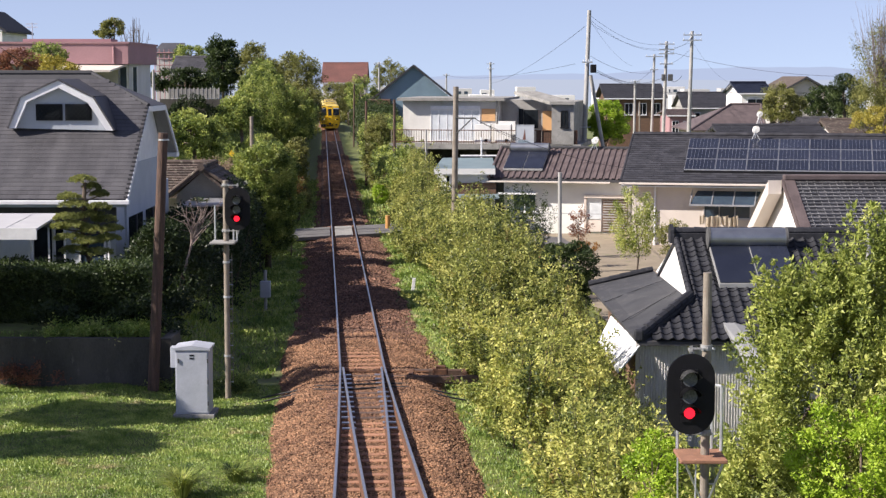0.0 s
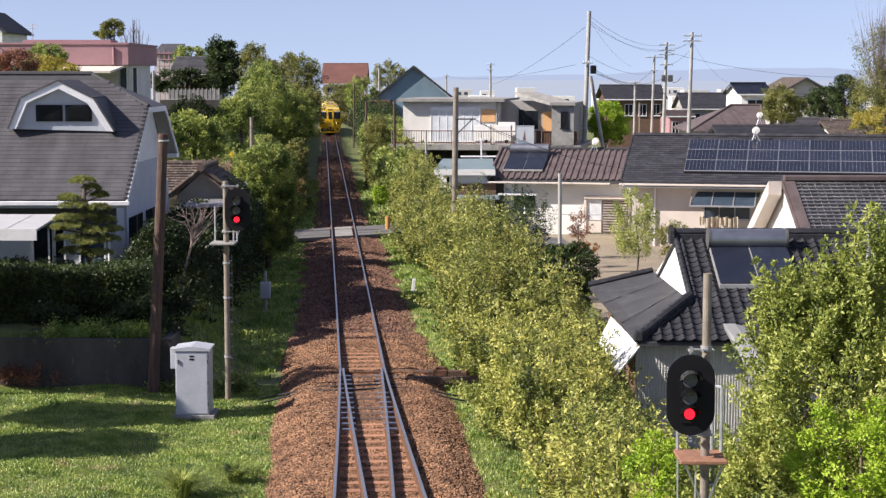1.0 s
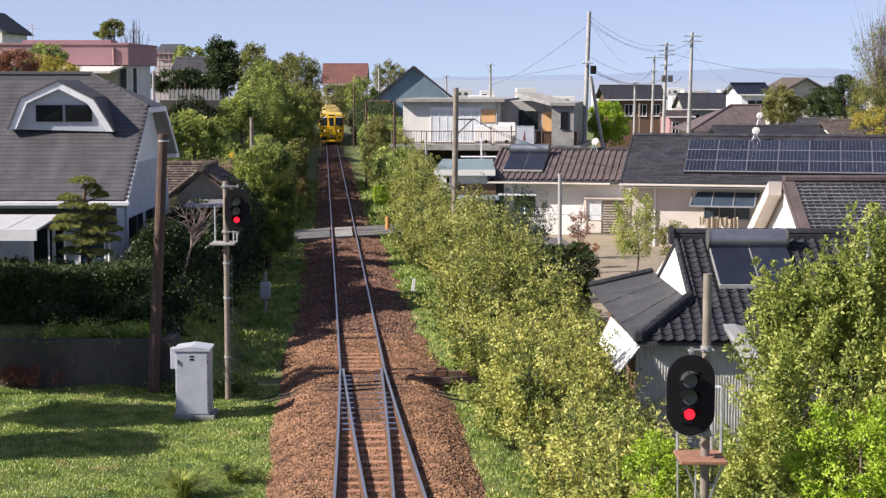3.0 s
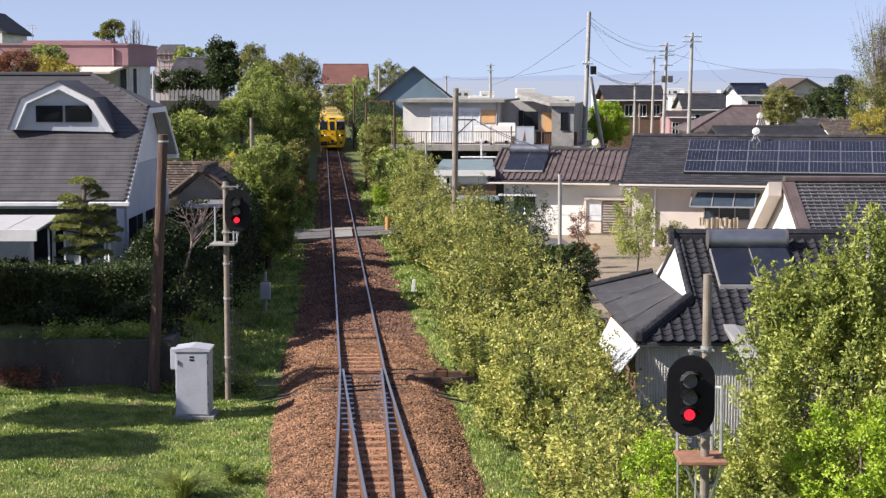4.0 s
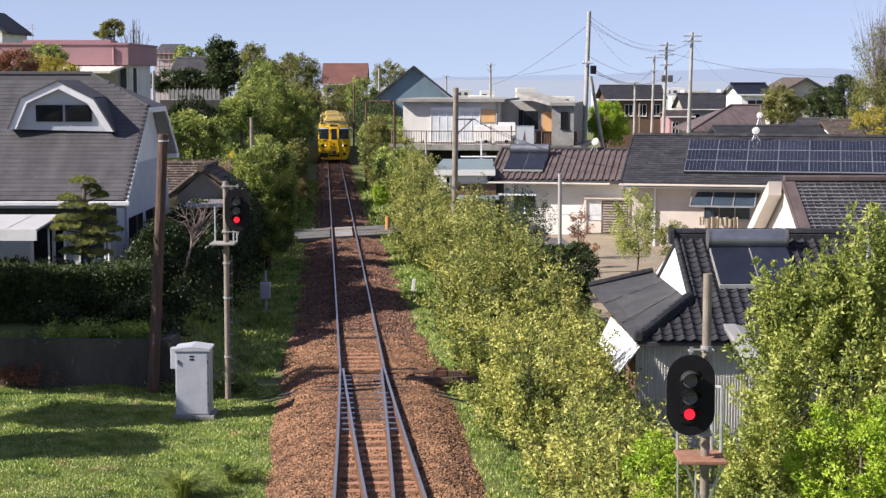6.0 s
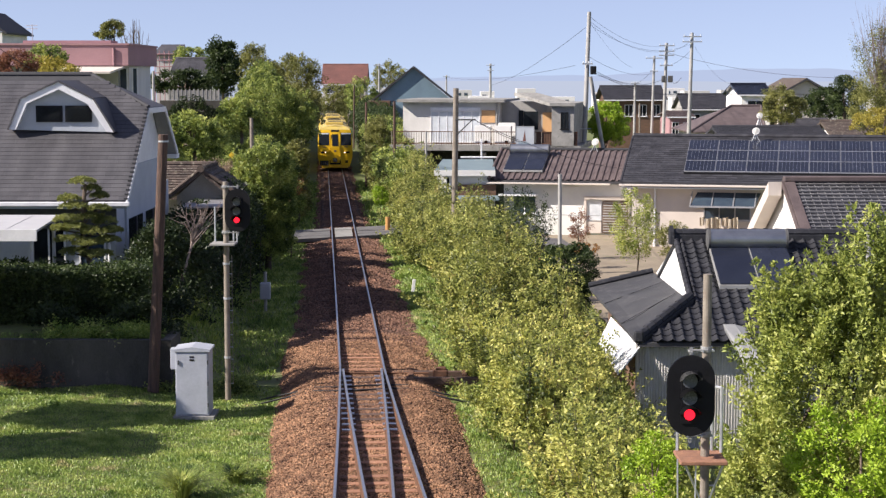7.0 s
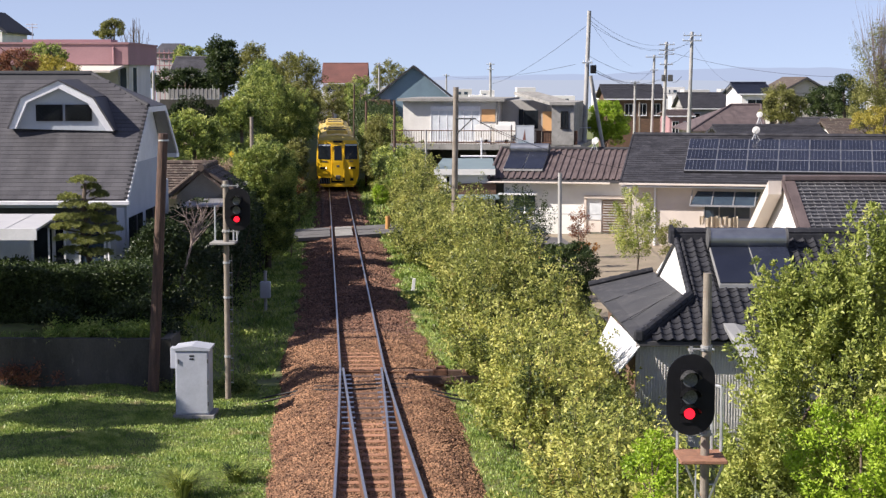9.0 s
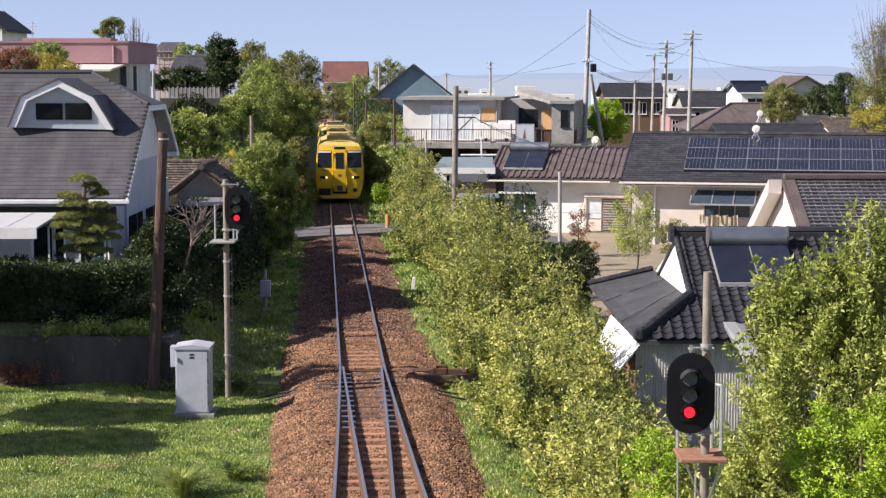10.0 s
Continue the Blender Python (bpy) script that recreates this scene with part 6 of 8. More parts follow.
def signal(name, label, foot, z_top, z_head, half_w, half_h, lean, ladder_side, z_plat, thick=0.068, plate="concrete"):
    """A colour-light signal: pole, round-ended black backboard, three hooded lamps (the lowest lit), service platform and ladder."""
    s = thing(name, foot, label, "railway signal", "railway signals")
    x, y, z = foot
    part("pole", rod(foot, (x, y, z_top), thick * 1.06, thick, 16), M["pole"], s)
    hx = x + lean
    bm = bmesh.new()
    pts = []
    r = half_w
    for k in range(17):
        a = math.pi * k / 16
        pts.append((hx + r * math.cos(a), y - 0.30, z_head + half_h - r + r * math.sin(a)))
    for k in range(17):
        a = math.pi + math.pi * k / 16
        pts.append((hx + r * math.cos(a), y - 0.30, z_head - half_h + r + r * math.sin(a)))
    board = part("backboard", slab(pts, (0, 0.04, 0)), M["black"], s, "black backboard with rounded ends")
    part("lamp_case", boxes((hx - 0.14, hx + 0.14, y - 0.26, y - 0.08, z_head - half_h * 0.62, z_head + half_h * 0.62), bevel=0.02), M["black"], s)
    for k in (1, 0, -1):
        zc = z_head + (k - 0.08) * half_h * 0.42
        xc = hx - 0.02
        lamp = part("lens", rod((xc, y - 0.345, zc), (xc, y - 0.30, zc), 0.095 if k > -1 else 0.068, n=22), M["lens_dark"] if k > -1 else M["red_lamp"], s, "lit red lens" if k == -1 else "unlit grey lens")
        bm = bmesh.new()
        n = 14
        rings = []
        for yy, rr in ((y - 0.30, 0.12), (y - 0.60, 0.135)):
            lo, hi = (-0.15, math.pi + 0.15) if yy > y - 0.4 else (0.45, math.pi - 0.45)
            rings.append([bm.verts.new((xc + rr * math.cos(lo + (hi - lo) * i / n), yy, zc + rr * math.sin(lo + (hi - lo) * i / n))) for i in range(n + 1)])
        for i in range(n):
            bm.faces.new((rings[0][i], rings[0][i + 1], rings[1][i + 1], rings[1][i]))
        bmesh.ops.solidify(bm, geom=bm.faces[:], thickness=0.008)
        # the top hood's sunlit look is put into its greyer paint
        part("hood", bm, M["black"] if k < 1 else M["soot"], lamp)
    part("lamp_panel", boxes((hx - 0.125, hx + 0.085, y - 0.318, y - 0.302, z_head - half_h * 0.68, z_head + half_h * 0.62)), M["black"], s, "black lamp panel")
    for zz in (z_head + half_h + 0.035, z_head - half_h - 0.03):
        br = part("bracket", boxes((min(x, hx - 0.02), max(x, hx + 0.02), y - 0.13, y - 0.09, zz - 0.012, zz + 0.012), bevel=0.004), M["chute_grey"], s, "galvanised pole clamp")
        part("clamp", rod((x, y, zz - 0.035), (x, y, zz + 0.035), thick * 1.35, n=14), M["chute_grey"], br)
        for bx in (x - thick * 1.2, x + thick * 1.2, hx):
            part("bolt", rod((bx, y - 0.16, zz), (bx, y - 0.07, zz), 0.012, n=6), M["galv"], br)
        part("hanger", boxes((hx - 0.02, hx + 0.02, y - 0.29, y - 0.09, zz - 0.012, zz + 0.012), (hx - 0.02, hx + 0.02, y - 0.265, y - 0.25, zz - 0.06, zz + 0.06)), M["chute_grey"], br)
    plat = part("platform", boxes((x - 0.36, x + 0.24, y - 0.35, y + 0.35, z_plat - 0.05, z_plat), bevel=0.01), M[plate], s, "weathered service platform")
    for px, py in ((x - 0.31, y + 0.33), (x + 0.14, y + 0.33), (x + 0.24, y + 0.2)):
        part("guard_post", rod((px, py, z_plat), (px, py, z_plat + 0.85), 0.022, n=6), M["galv"], s)
    part("guard_rail", rod((x + 0.14, y + 0.33, z_plat + 0.85), (x + 0.24, y + 0.2, z_plat + 0.85), 0.02, n=6), M["galv"], s)
    for sx in ((-0.31, 0.2) if z < -1 else ()):
        part("stay", rod((x + sx, y - 0.3, z_plat - 0.02), (x, y - 0.05, z_plat - 0.7), 0.016, n=6), M["galv"], s)
    zz = z + 0.4
    while zz < z_plat - 0.3:
        part("step_iron", rod((x, y, zz), (x + ladder_side * 0.14, y, zz), 0.012, n=5), M["galv"], s)
        zz += 0.3
    if z > -1:
        for zz in (z + 1.05, z + 2.5, z + 3.35):
            part("pole_band", rod((x, y, zz - 0.025), (x, y, zz + 0.025), thick * 1.3, n=14), M["galv"], s)
    part("ladder_rod", rod((x + ladder_side * 0.13, y, z + 0.4), (x + ladder_side * 0.13, y, z_plat - 0.3), 0.008, n=5), M["pole"], s)
    return s


fs = (-5.26, 40.94, -0.40)
signal("railway_signal", "black three-lamp railway signal showing red on a grey pole", fs, 4.94, 4.27, 0.305, 0.52, 0.32, 1, 3.46)
fn = (3.38, 21.5, -1.5)
sg = signal("railway_signal", "black three-lamp railway signal showing red beside leafy bush", fn, 4.95, 3.43, 0.305, 0.52, -0.235, 1, 2.59, 0.057, "rust_plate")
part("support_wire", rod((fn[0] - 0.38, 21.3, 2.59), (fn[0] - 0.33, 21.3, -1.2), 0.012, n=5), M["galv"], sg)
part("support_wire", rod((fn[0] - 0.16, 21.2, 2.59), (fn[0] - 0.17, 21.2, -1.2), 0.012, n=5), M["galv"], sg)


def relay_cabinet():
    c = (-5.82, 38.82, -0.42)
    x, y, z = c
    b = thing("relay_cabinet", c, "pale grey steel trackside relay cabinet with a pitched lid", "cabinet")
    w, d, hgt = 0.385, 0.36, 1.55
    part("plinth", boxes((x - w - 0.06, x + w + 0.12, y - 0.1, y + 2 * d + 0.1, z - 0.15, z + 0.04)), M["concrete"], b)
    part("case", boxes((x - w, x + w, y, y + 2 * d, z + 0.04, z + hgt), bevel=0.012), M["cabinet"], b)
    part("door_leaf", boxes((x - w + 0.03, x + w - 0.03, y - 0.022, y - 0.002, z + 0.08, z + hgt - 0.05), bevel=0.006), M["cabinet"], b)
    lid = bmesh.new()
    o = 0.045
    zt = z + hgt
    base = [(x - w - o, y - o, zt), (x + w + o, y - o, zt), (x + w + o, y + 2 * d + o, zt), (x - w - o, y + 2 * d + o, zt)]
    prism(lid, base, (0, 0, 0.05))
    prism(lid, [(x - w - o, y - o, zt + 0.05), (x + w + o, y - o, zt + 0.05), (x, y - o, zt + 0.11)], (0, 2 * d + 2 * o, 0))
    part("lid", lid, M["cabinet"], b, "low-pitched overhanging lid")
    for zz in (zt - 0.14, zt - 0.21):
        part("vent", boxes((x - 0.05, x + 0.05, y - 0.03, y - 0.0225, zz, zz + 0.035)), M["black"], b)
    part("handle", boxes((x - w + 0.06, x - w + 0.09, y - 0.05, y - 0.0225, zt - 0.3, zt - 0.2)), M["soot"], b)
    for k in range(3):
        part("hinge", rod((x + w - 0.02, y - 0.03, z + 0.25 + 0.5 * k), (x + w - 0.02, y - 0.03, z + 0.35 + 0.5 * k), 0.015, n=6), M["soot"], b)
    e = thing("meter_box", (x - 0.62, y + 0.6, z), "small pale grey box on a pole behind the cabinet", "box")
    part("box", boxes((x - 0.62, x - 0.3, y + 0.75, y + 1.0, z + 1.0, z + 1.5), bevel=0.015), M["cabinet"], e)
    part("post", rod((x - 0.46, y + 0.9, z - 0.1), (x - 0.46, y + 0.9, z + 1.0), 0.04), M["galv"], e)


relay_cabinet()

# trackside instrument post
c = (-5.87, 55.61, -0.29)
ip = thing("instrument_post", c, "grey trackside instrument on a short post", "trackside box")
part("post", rod(c, (c[0], c[1], c[2] + 1.35), 0.055), M["pole_pale"], ip)
part("case", boxes((c[0] - 0.17, c[0] + 0.17, c[1] - 0.14, c[1] + 0.1, c[2] + 0.45, c[2] + 1.0), bevel=0.03), M["cabinet"], ip)

# white kilometre post
c = (-1.09, 60.30, -0.33)
kp = part("marker_post", boxes((c[0] - 0.06, c[0] + 0.06, c[1] - 0.05, c[1] + 0.05, c[2] - 0.15, c[2] + 0.58), bevel=0.01), M["white"])
kp.matrix_basis = Matrix.Translation(Vector(c)) @ pose(0, 0, 0, 0, 6, 0) @ Matrix.Translation(-Vector(c))
tagged(kp, "small leaning white concrete marker post", "marker post")

# point machine and its rodding
pm = on_track(43.0, 2.0)
m = thing("point_machine", (pm.x, pm.y, -0.4), "rusty point machine with rods beside the track", "point machine")
part("case", boxes((pm.x - 0.2, pm.x + 0.2, pm.y - 0.16, pm.y + 0.16, -0.3, -0.02), bevel=0.03), M["rail_side"], m)
for dy in (-0.5, 0.42):
    part("bearer", boxes((pm.x - 1.25, pm.x + 0.95, pm.y + dy - 0.1, pm.y + dy + 0.1, -0.32, -0.13), bevel=0.015), M["oily"], m)
for dx in (-0.75, 0.62):
    part("tie_plate", boxes((pm.x + dx - 0.06, pm.x + dx + 0.06, pm.y - 0.42, pm.y + 0.36, -0.127, -0.1), bevel=0.006), M["rail_side"], m)
part("drive_rod", rod((pm.x - 0.3, pm.y, -0.12), (pm.x - 2.6, pm.y + 0.05, -0.12), 0.03, n=6), M["rail_side"], m)
part("cover", boxes((pm.x - 0.12, pm.x + 0.14, pm.y - 0.12, pm.y + 0.12, -0.02, 0.04), bevel=0.015), M["rail_side"], m)

# black cables crossing the ballast
for off in (0.0, 0.5):
    cb = bpy.data.curves.new("trackside_cable", "CURVE")
    cb.dimensions, cb.bevel_depth = "3D", 0.022
    sp = cb.splines.new("POLY")
    pts = [on_track(40.9 + off + 0.12 * math.sin(u * 2.2 + off), u, -0.13 if abs(u) < 1.3 else (-0.18 - 0.32 * min(1, (abs(u) - 1.3) / 1.4))) for u in np.linspace(-4.6, 3.6, 30)]
    sp.points.add(len(pts) - 1)
    for q, p in zip(sp.points, pts):
        q.co = (*p, 1)
    ob = new("trackside_cable", cb)
    cb.materials.append(M["wire"])
    tagged(ob, "black cable laid across the ballast", "cable", "trackside cables")

# -- foot crossing --
cr = thing("level_crossing", tuple(on_track(82, 0, -0.1)), "narrow concrete level crossing over the track", "level crossing", kind="structure")
def deck(s, u, z):
    """The road crosses the line askew."""
    return on_track(s + 0.55 * (u + 2.6), u, z)


for s0 in (78.4, 79.6, 80.8, 82.0):
    for u0, u1, mat in ((-3.0, -0.66, "asphalt"), (-0.42, 0.42, "concrete"), (0.66, 2.5, "asphalt")):
        dz = random.uniform(-0.012, 0.012)
        a = [deck(s0, u0, dz - 0.02), deck(s0, u1, dz - 0.02), deck(s0 + 1.17, u1, dz - 0.02), deck(s0 + 1.17, u0, dz - 0.02)]
        part("deck_panel", slab(a, (0, 0, -0.16)), M[mat], cr)
part("approach", slab([deck(78.4, 2.53, -0.03), deck(78.4, 12, -1.3), deck(83.2, 12, -1.3), deck(83.2, 2.53, -0.03)], (0, 0, -0.3)), M["asphalt"], cr)
part("approach", slab([deck(78.4, -3.03, -0.03), deck(78.4, -9, 1.0), deck(83.2, -9, 1.0), deck(83.2, -3.03, -0.03)], (0, 0, -0.3)), M["asphalt"], cr)
for p, hgt in (((-7.3, 79.2, -0.20), 0.7), ((-2.72, 83.2, -0.20), 0.95)):
    o = part("bollard", rod(p, (p[0], p[1], p[2] + hgt * 0.85), 0.13, 0.12, n=14), M["orange"])
    tagged(o, "short orange crossing bollard", "bollard", "crossing bollards")
# crossing warning mast with its striped board among the shrubs
cm = (-8.62, 76.50, 3.29)
w = thing("crossing_mast", (cm[0], 76.5, 0.4), "grey crossing mast with a yellow and black warning board", "crossing signal")
part("mast", rod((cm[0], 76.5, 0.2), (cm[0], 76.5, 5.63), 0.09, 0.08), M["pole"], w)
b0 = (-8.97, 76.00, 3.57)
for k, ang in enumerate((40, -40)):
    ar = part("cross_board", boxes((-0.75, 0.75, -0.02, 0.02, -0.1, 0.1)), M["warn_yellow"], None)
    ar.parent = w
    ar.matrix_basis = Matrix.Translation(Vector((b0[0], 76 - 0.05 * k, b0[2])) - Vector(w.location)) @ pose(0, 0, 0, 0, ang, 0)
    for j in (-1, 0, 1):
        st = part("stripe", boxes((j * 0.42 - 0.1, j * 0.42 + 0.1, -0.028, -0.021, -0.1, 0.1)), M["black"])
        st.parent = ar
part("arm", rod((cm[0], 76.4, b0[2]), (b0[0], 76.1, b0[2]), 0.04), M["pole_pale"], w)

# -- poles --
lattice_free_pole("utility_pole", "grey concrete utility pole behind the hedge", (0.48, 76.00, 1.49), (0.58, 76.00, 6.97), 0.15, 0.12, "pole", ())
ap = thing("pole_bracket", (0.58, 75.80, 5.54), "angled steel bracket on the pole", "bracket")
part("arm", rod((0.55, 75.80, 5.57), (1.46, 75.80, 5.57), 0.035, n=6), M["soot"], ap)
part("strut", rod((0.61, 75.80, 4.89), (1.31, 75.80, 5.57), 0.03, n=6), M["soot"], ap)
u1 = lattice_free_pole("utility_pole", "tall pale concrete utility pole with a transformer bracket", (9.34, 114.00, 2.69), (9.75, 114.00, 11.80), 0.19, 0.13, "pole_pale", ((8.35, 0.35),))
part("transformer", boxes((9.83, 10.21, 113.4, 113.9, 7.64, 8.20), bevel=0.05), M["black"], u1)
part("brace", rod((9.90, 114.40, 7.49), (10.82, 114.40, 2.52), 0.13, 0.13), M["pole_pale"], u1)
part("crosspiece", rod((8.85, 113.70, 4.03), (9.91, 113.70, 4.03), 0.03, n=5), M["galv"], u1)
lattice_free_pole("utility_pole", "tall concrete utility pole with two crossarms", (20.17, 140.00, 2.63), (20.42, 140.00, 11.09), 0.19, 0.13, "pole_pale", ((10.77, 0.75), (10.35, 0.8)))
u3 = lattice_free_pole("utility_pole", "concrete utility pole crowded with crossarms and a transformer", (20.01, 155.00, 2.11), (20.31, 155.00, 10.56), 0.18, 0.13, "pole_pale", ((10.31, 0.7), (9.80, 0.7), (9.44, 0.7), (8.52, 0.6)))
part("transformer", boxes((19.83, 20.14, 154.2, 154.7, 6.99, 7.60), bevel=0.05), M["soot"], u3)
part("transformer", boxes((20.39, 20.81, 154.2, 154.7, 6.99, 7.60), bevel=0.05), M["soot"], u3)
lattice_free_pole("utility_pole", "thin far utility pole with one crossarm", (21.43, 175.00, 1.42), (21.68, 175.00, 9.64), 0.16, 0.12, "pole_pale", ((9.41, 0.9), (8.08, 0.4)))
lattice_free_pole("utility_pole", "short far grey utility pole", (20.25, 180.00, 1.37), (20.30, 180.00, 6.92), 0.15, 0.12, "pole_pale", ((6.80, 0.5),))
lattice_free_pole("utility_pole", "short dark wooden utility post", (20.84, 180.00, 1.37), (20.81, 180.00, 4.71), 0.1, 0.09, "pole", ())
lattice_free_pole("utility_pole", "far pole over the rooftops", (7.25, 260.00, 4.10), (7.24, 260.00, 9.51), 0.2, 0.16, "pole_pale", ((9.25, 0.6), (8.48, 0.5)))
lattice_free_pole("utility_pole", "far pole near the red roof", (-8.25, 220.00, 5.34), (-8.24, 220.00, 9.19), 0.16, 0.13, "pole_pale", ((8.97, 0.7),))
lattice_free_pole("utility_pole", "far thin pole over the roofs", (0.60, 300.00, 5.07), (0.60, 300.00, 7.85), 0.16, 0.13, "pole_pale", ((7.55, 0.6),))
lattice_free_pole("slim_post", "slim grey steel post in the garden", (4.31, 62.00, 0.44), (4.28, 62.00, 3.93), 0.075, 0.07, "pole_pale", (), "pole", "")
lattice_free_pole("trackside_post", "dark wooden trackside post", (-5.35, 118.00, 1.42), (-5.33, 118.00, 5.73), 0.09, 0.08, "wood_pole", (), "pole", "trackside posts")
lattice_free_pole("trackside_post", "brown wooden trackside post", (-3.04, 106.00, 1.68), (-3.03, 106.00, 5.98), 0.09, 0.08, "wood_pole", (), "pole", "trackside posts")
lattice_free_pole("trackside_post", "pale concrete trackside post", (-1.04, 104.00, 2.14), (-1.04, 104.00, 4.15), 0.07, 0.06, "pole_pale", (), "pole", "trackside posts")
lattice_free_pole("trackside_post", "thin dark trackside post", (-9.73, 185.00, 1.39), (-9.64, 185.00, 6.60), 0.09, 0.08, "wood_pole", (), "pole", "trackside posts")
lattice_free_pole("trackside_post", "pale steel trackside mast", (-20.22, 325.00, -3.20), (-20.06, 325.00, 5.41), 0.13, 0.12, "pole_pale", (), "pole", "trackside posts")
lattice_free_pole("trackside_post", "thin post by the pink house", (-13.63, 80.00, 6.42), (-13.60, 80.00, 7.74), 0.06, 0.06, "pole_pale", (), "pole", "trackside posts")


def cable(p, q, sag, r=0.012, n=16):
    cb = bpy.data.curves.new("overhead_cable", "CURVE")
    cb.dimensions, cb.bevel_depth, cb.bevel_resolution = "3D", r, 1
    sp = cb.splines.new("POLY")
    sp.points.add(n)
    p, q = Vector(p), Vector(q)
    for i in range(n + 1):
        t = i / n
        v = p.lerp(q, t)
        v.z -= sag * 4 * t * (1 - t)
        sp.points[i].co = (*v, 1)
    cb.materials.append(M["wire"])
    return tagged(new("overhead_cable", cb), "thin dark overhead cable between poles", "cable", "overhead cables")


cable((9.50, 114.00, 10.75), (6.69, 240.00, 6.34), 0.60, 0.0136)
cable((9.76, 114.00, 11.50), (20.11, 155.00, 10.31), 0.70, 0.0099)
cable((9.76, 114.00, 11.20), (20.12, 155.00, 9.80), 0.70, 0.0099)
cable((9.76, 114.00, 10.97), (20.43, 140.00, 10.22), 1.10, 0.0087)
cable((9.78, 114.00, 8.80), (21.81, 175.00, 7.91), 0.60, 0.0112)
cable((9.90, 114.00, 8.05), (19.95, 155.00, 7.25), 0.75, 0.0155)
cable((9.90, 114.00, 7.90), (20.12, 140.00, 6.11), 0.60, 0.0155)
cable((9.90, 114.00, 7.75), (28.78, 168.00, 5.84), 0.80, 0.0099)
cable((20.22, 155.00, 9.80), (20.43, 140.00, 10.49), 0.25, 0.0112)
cable((20.24, 155.00, 8.47), (20.44, 140.00, 9.80), 0.30, 0.0112)
cable((20.33, 155.00, 9.70), (32.78, 140.00, 7.40), 0.50, 0.0155)
cable((20.43, 140.00, 10.31), (29.10, 170.00, 6.66), 0.75, 0.0074)
cable((20.30, 180.00, 6.74), (21.69, 175.00, 8.37), 0.20, 0.0124)
cable((20.81, 154.50, 6.94), (21.62, 154.50, 7.45), 0.20, 0.0186)
cable((9.80, 114.00, 11.12), (19.37, 175.00, 8.49), 0.50, 0.0074)
cable((1.46, 75.80, 5.54), (4.53, 100.00, 3.67), 0.10, 0.0124)
cable((1.54, 75.80, 5.47), (10.38, 94.00, 2.34), 0.35, 0.0112)
cable((-15.77, 60.00, 8.60), (-15.05, 64.00, 7.53), 0.05, 0.0112)
cable((8.84, 114.00, 8.24), (0.60, 300.00, 7.55), 0.70, 0.0124)

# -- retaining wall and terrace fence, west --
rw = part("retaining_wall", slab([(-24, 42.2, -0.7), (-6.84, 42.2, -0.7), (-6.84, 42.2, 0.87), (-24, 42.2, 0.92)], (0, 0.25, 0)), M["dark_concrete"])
tagged(rw, "grey concrete retaining wall darkened for shade", "retaining wall", kind="structure")
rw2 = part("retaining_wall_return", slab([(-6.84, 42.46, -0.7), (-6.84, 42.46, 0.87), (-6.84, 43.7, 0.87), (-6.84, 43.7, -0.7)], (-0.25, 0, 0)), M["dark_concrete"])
tagged(rw2, "concrete wall returning into the bank, darkened for shade", "retaining wall", kind="structure")
tw = part("terrace_wall", boxes((-18.31, -14.35, 110.0, 110.4, 1.5, 5.96)), M["dark_concrete"])
tagged(tw, "dark concrete garden terrace wall", "retaining wall", kind="structure")
fe = thing("garden_fence", (-15.96, 110.1, 5.96), "pale slatted fence before a clipped hedge", "fence")
# posts and panels take darker greys that carry the hedge's shade
for k in range(13):
    a, b = -17.72, -14.50
    x = a + (b - a) * k / 12
    part("fence_post", boxes((x - 0.04, x + 0.04, 110.1, 110.18, 5.96, 6.69)), M["gable_grey"], fe)
    if k < 12:
        part("fence_panel", boxes((x + 0.05, x + (b - a) / 12 - 0.05, 110.12, 110.15, 5.96 + 0.05, 6.61)), M["concrete"], fe)


# ---- planting ----
def gz(x, y):
    return float(ground_z(x, y))



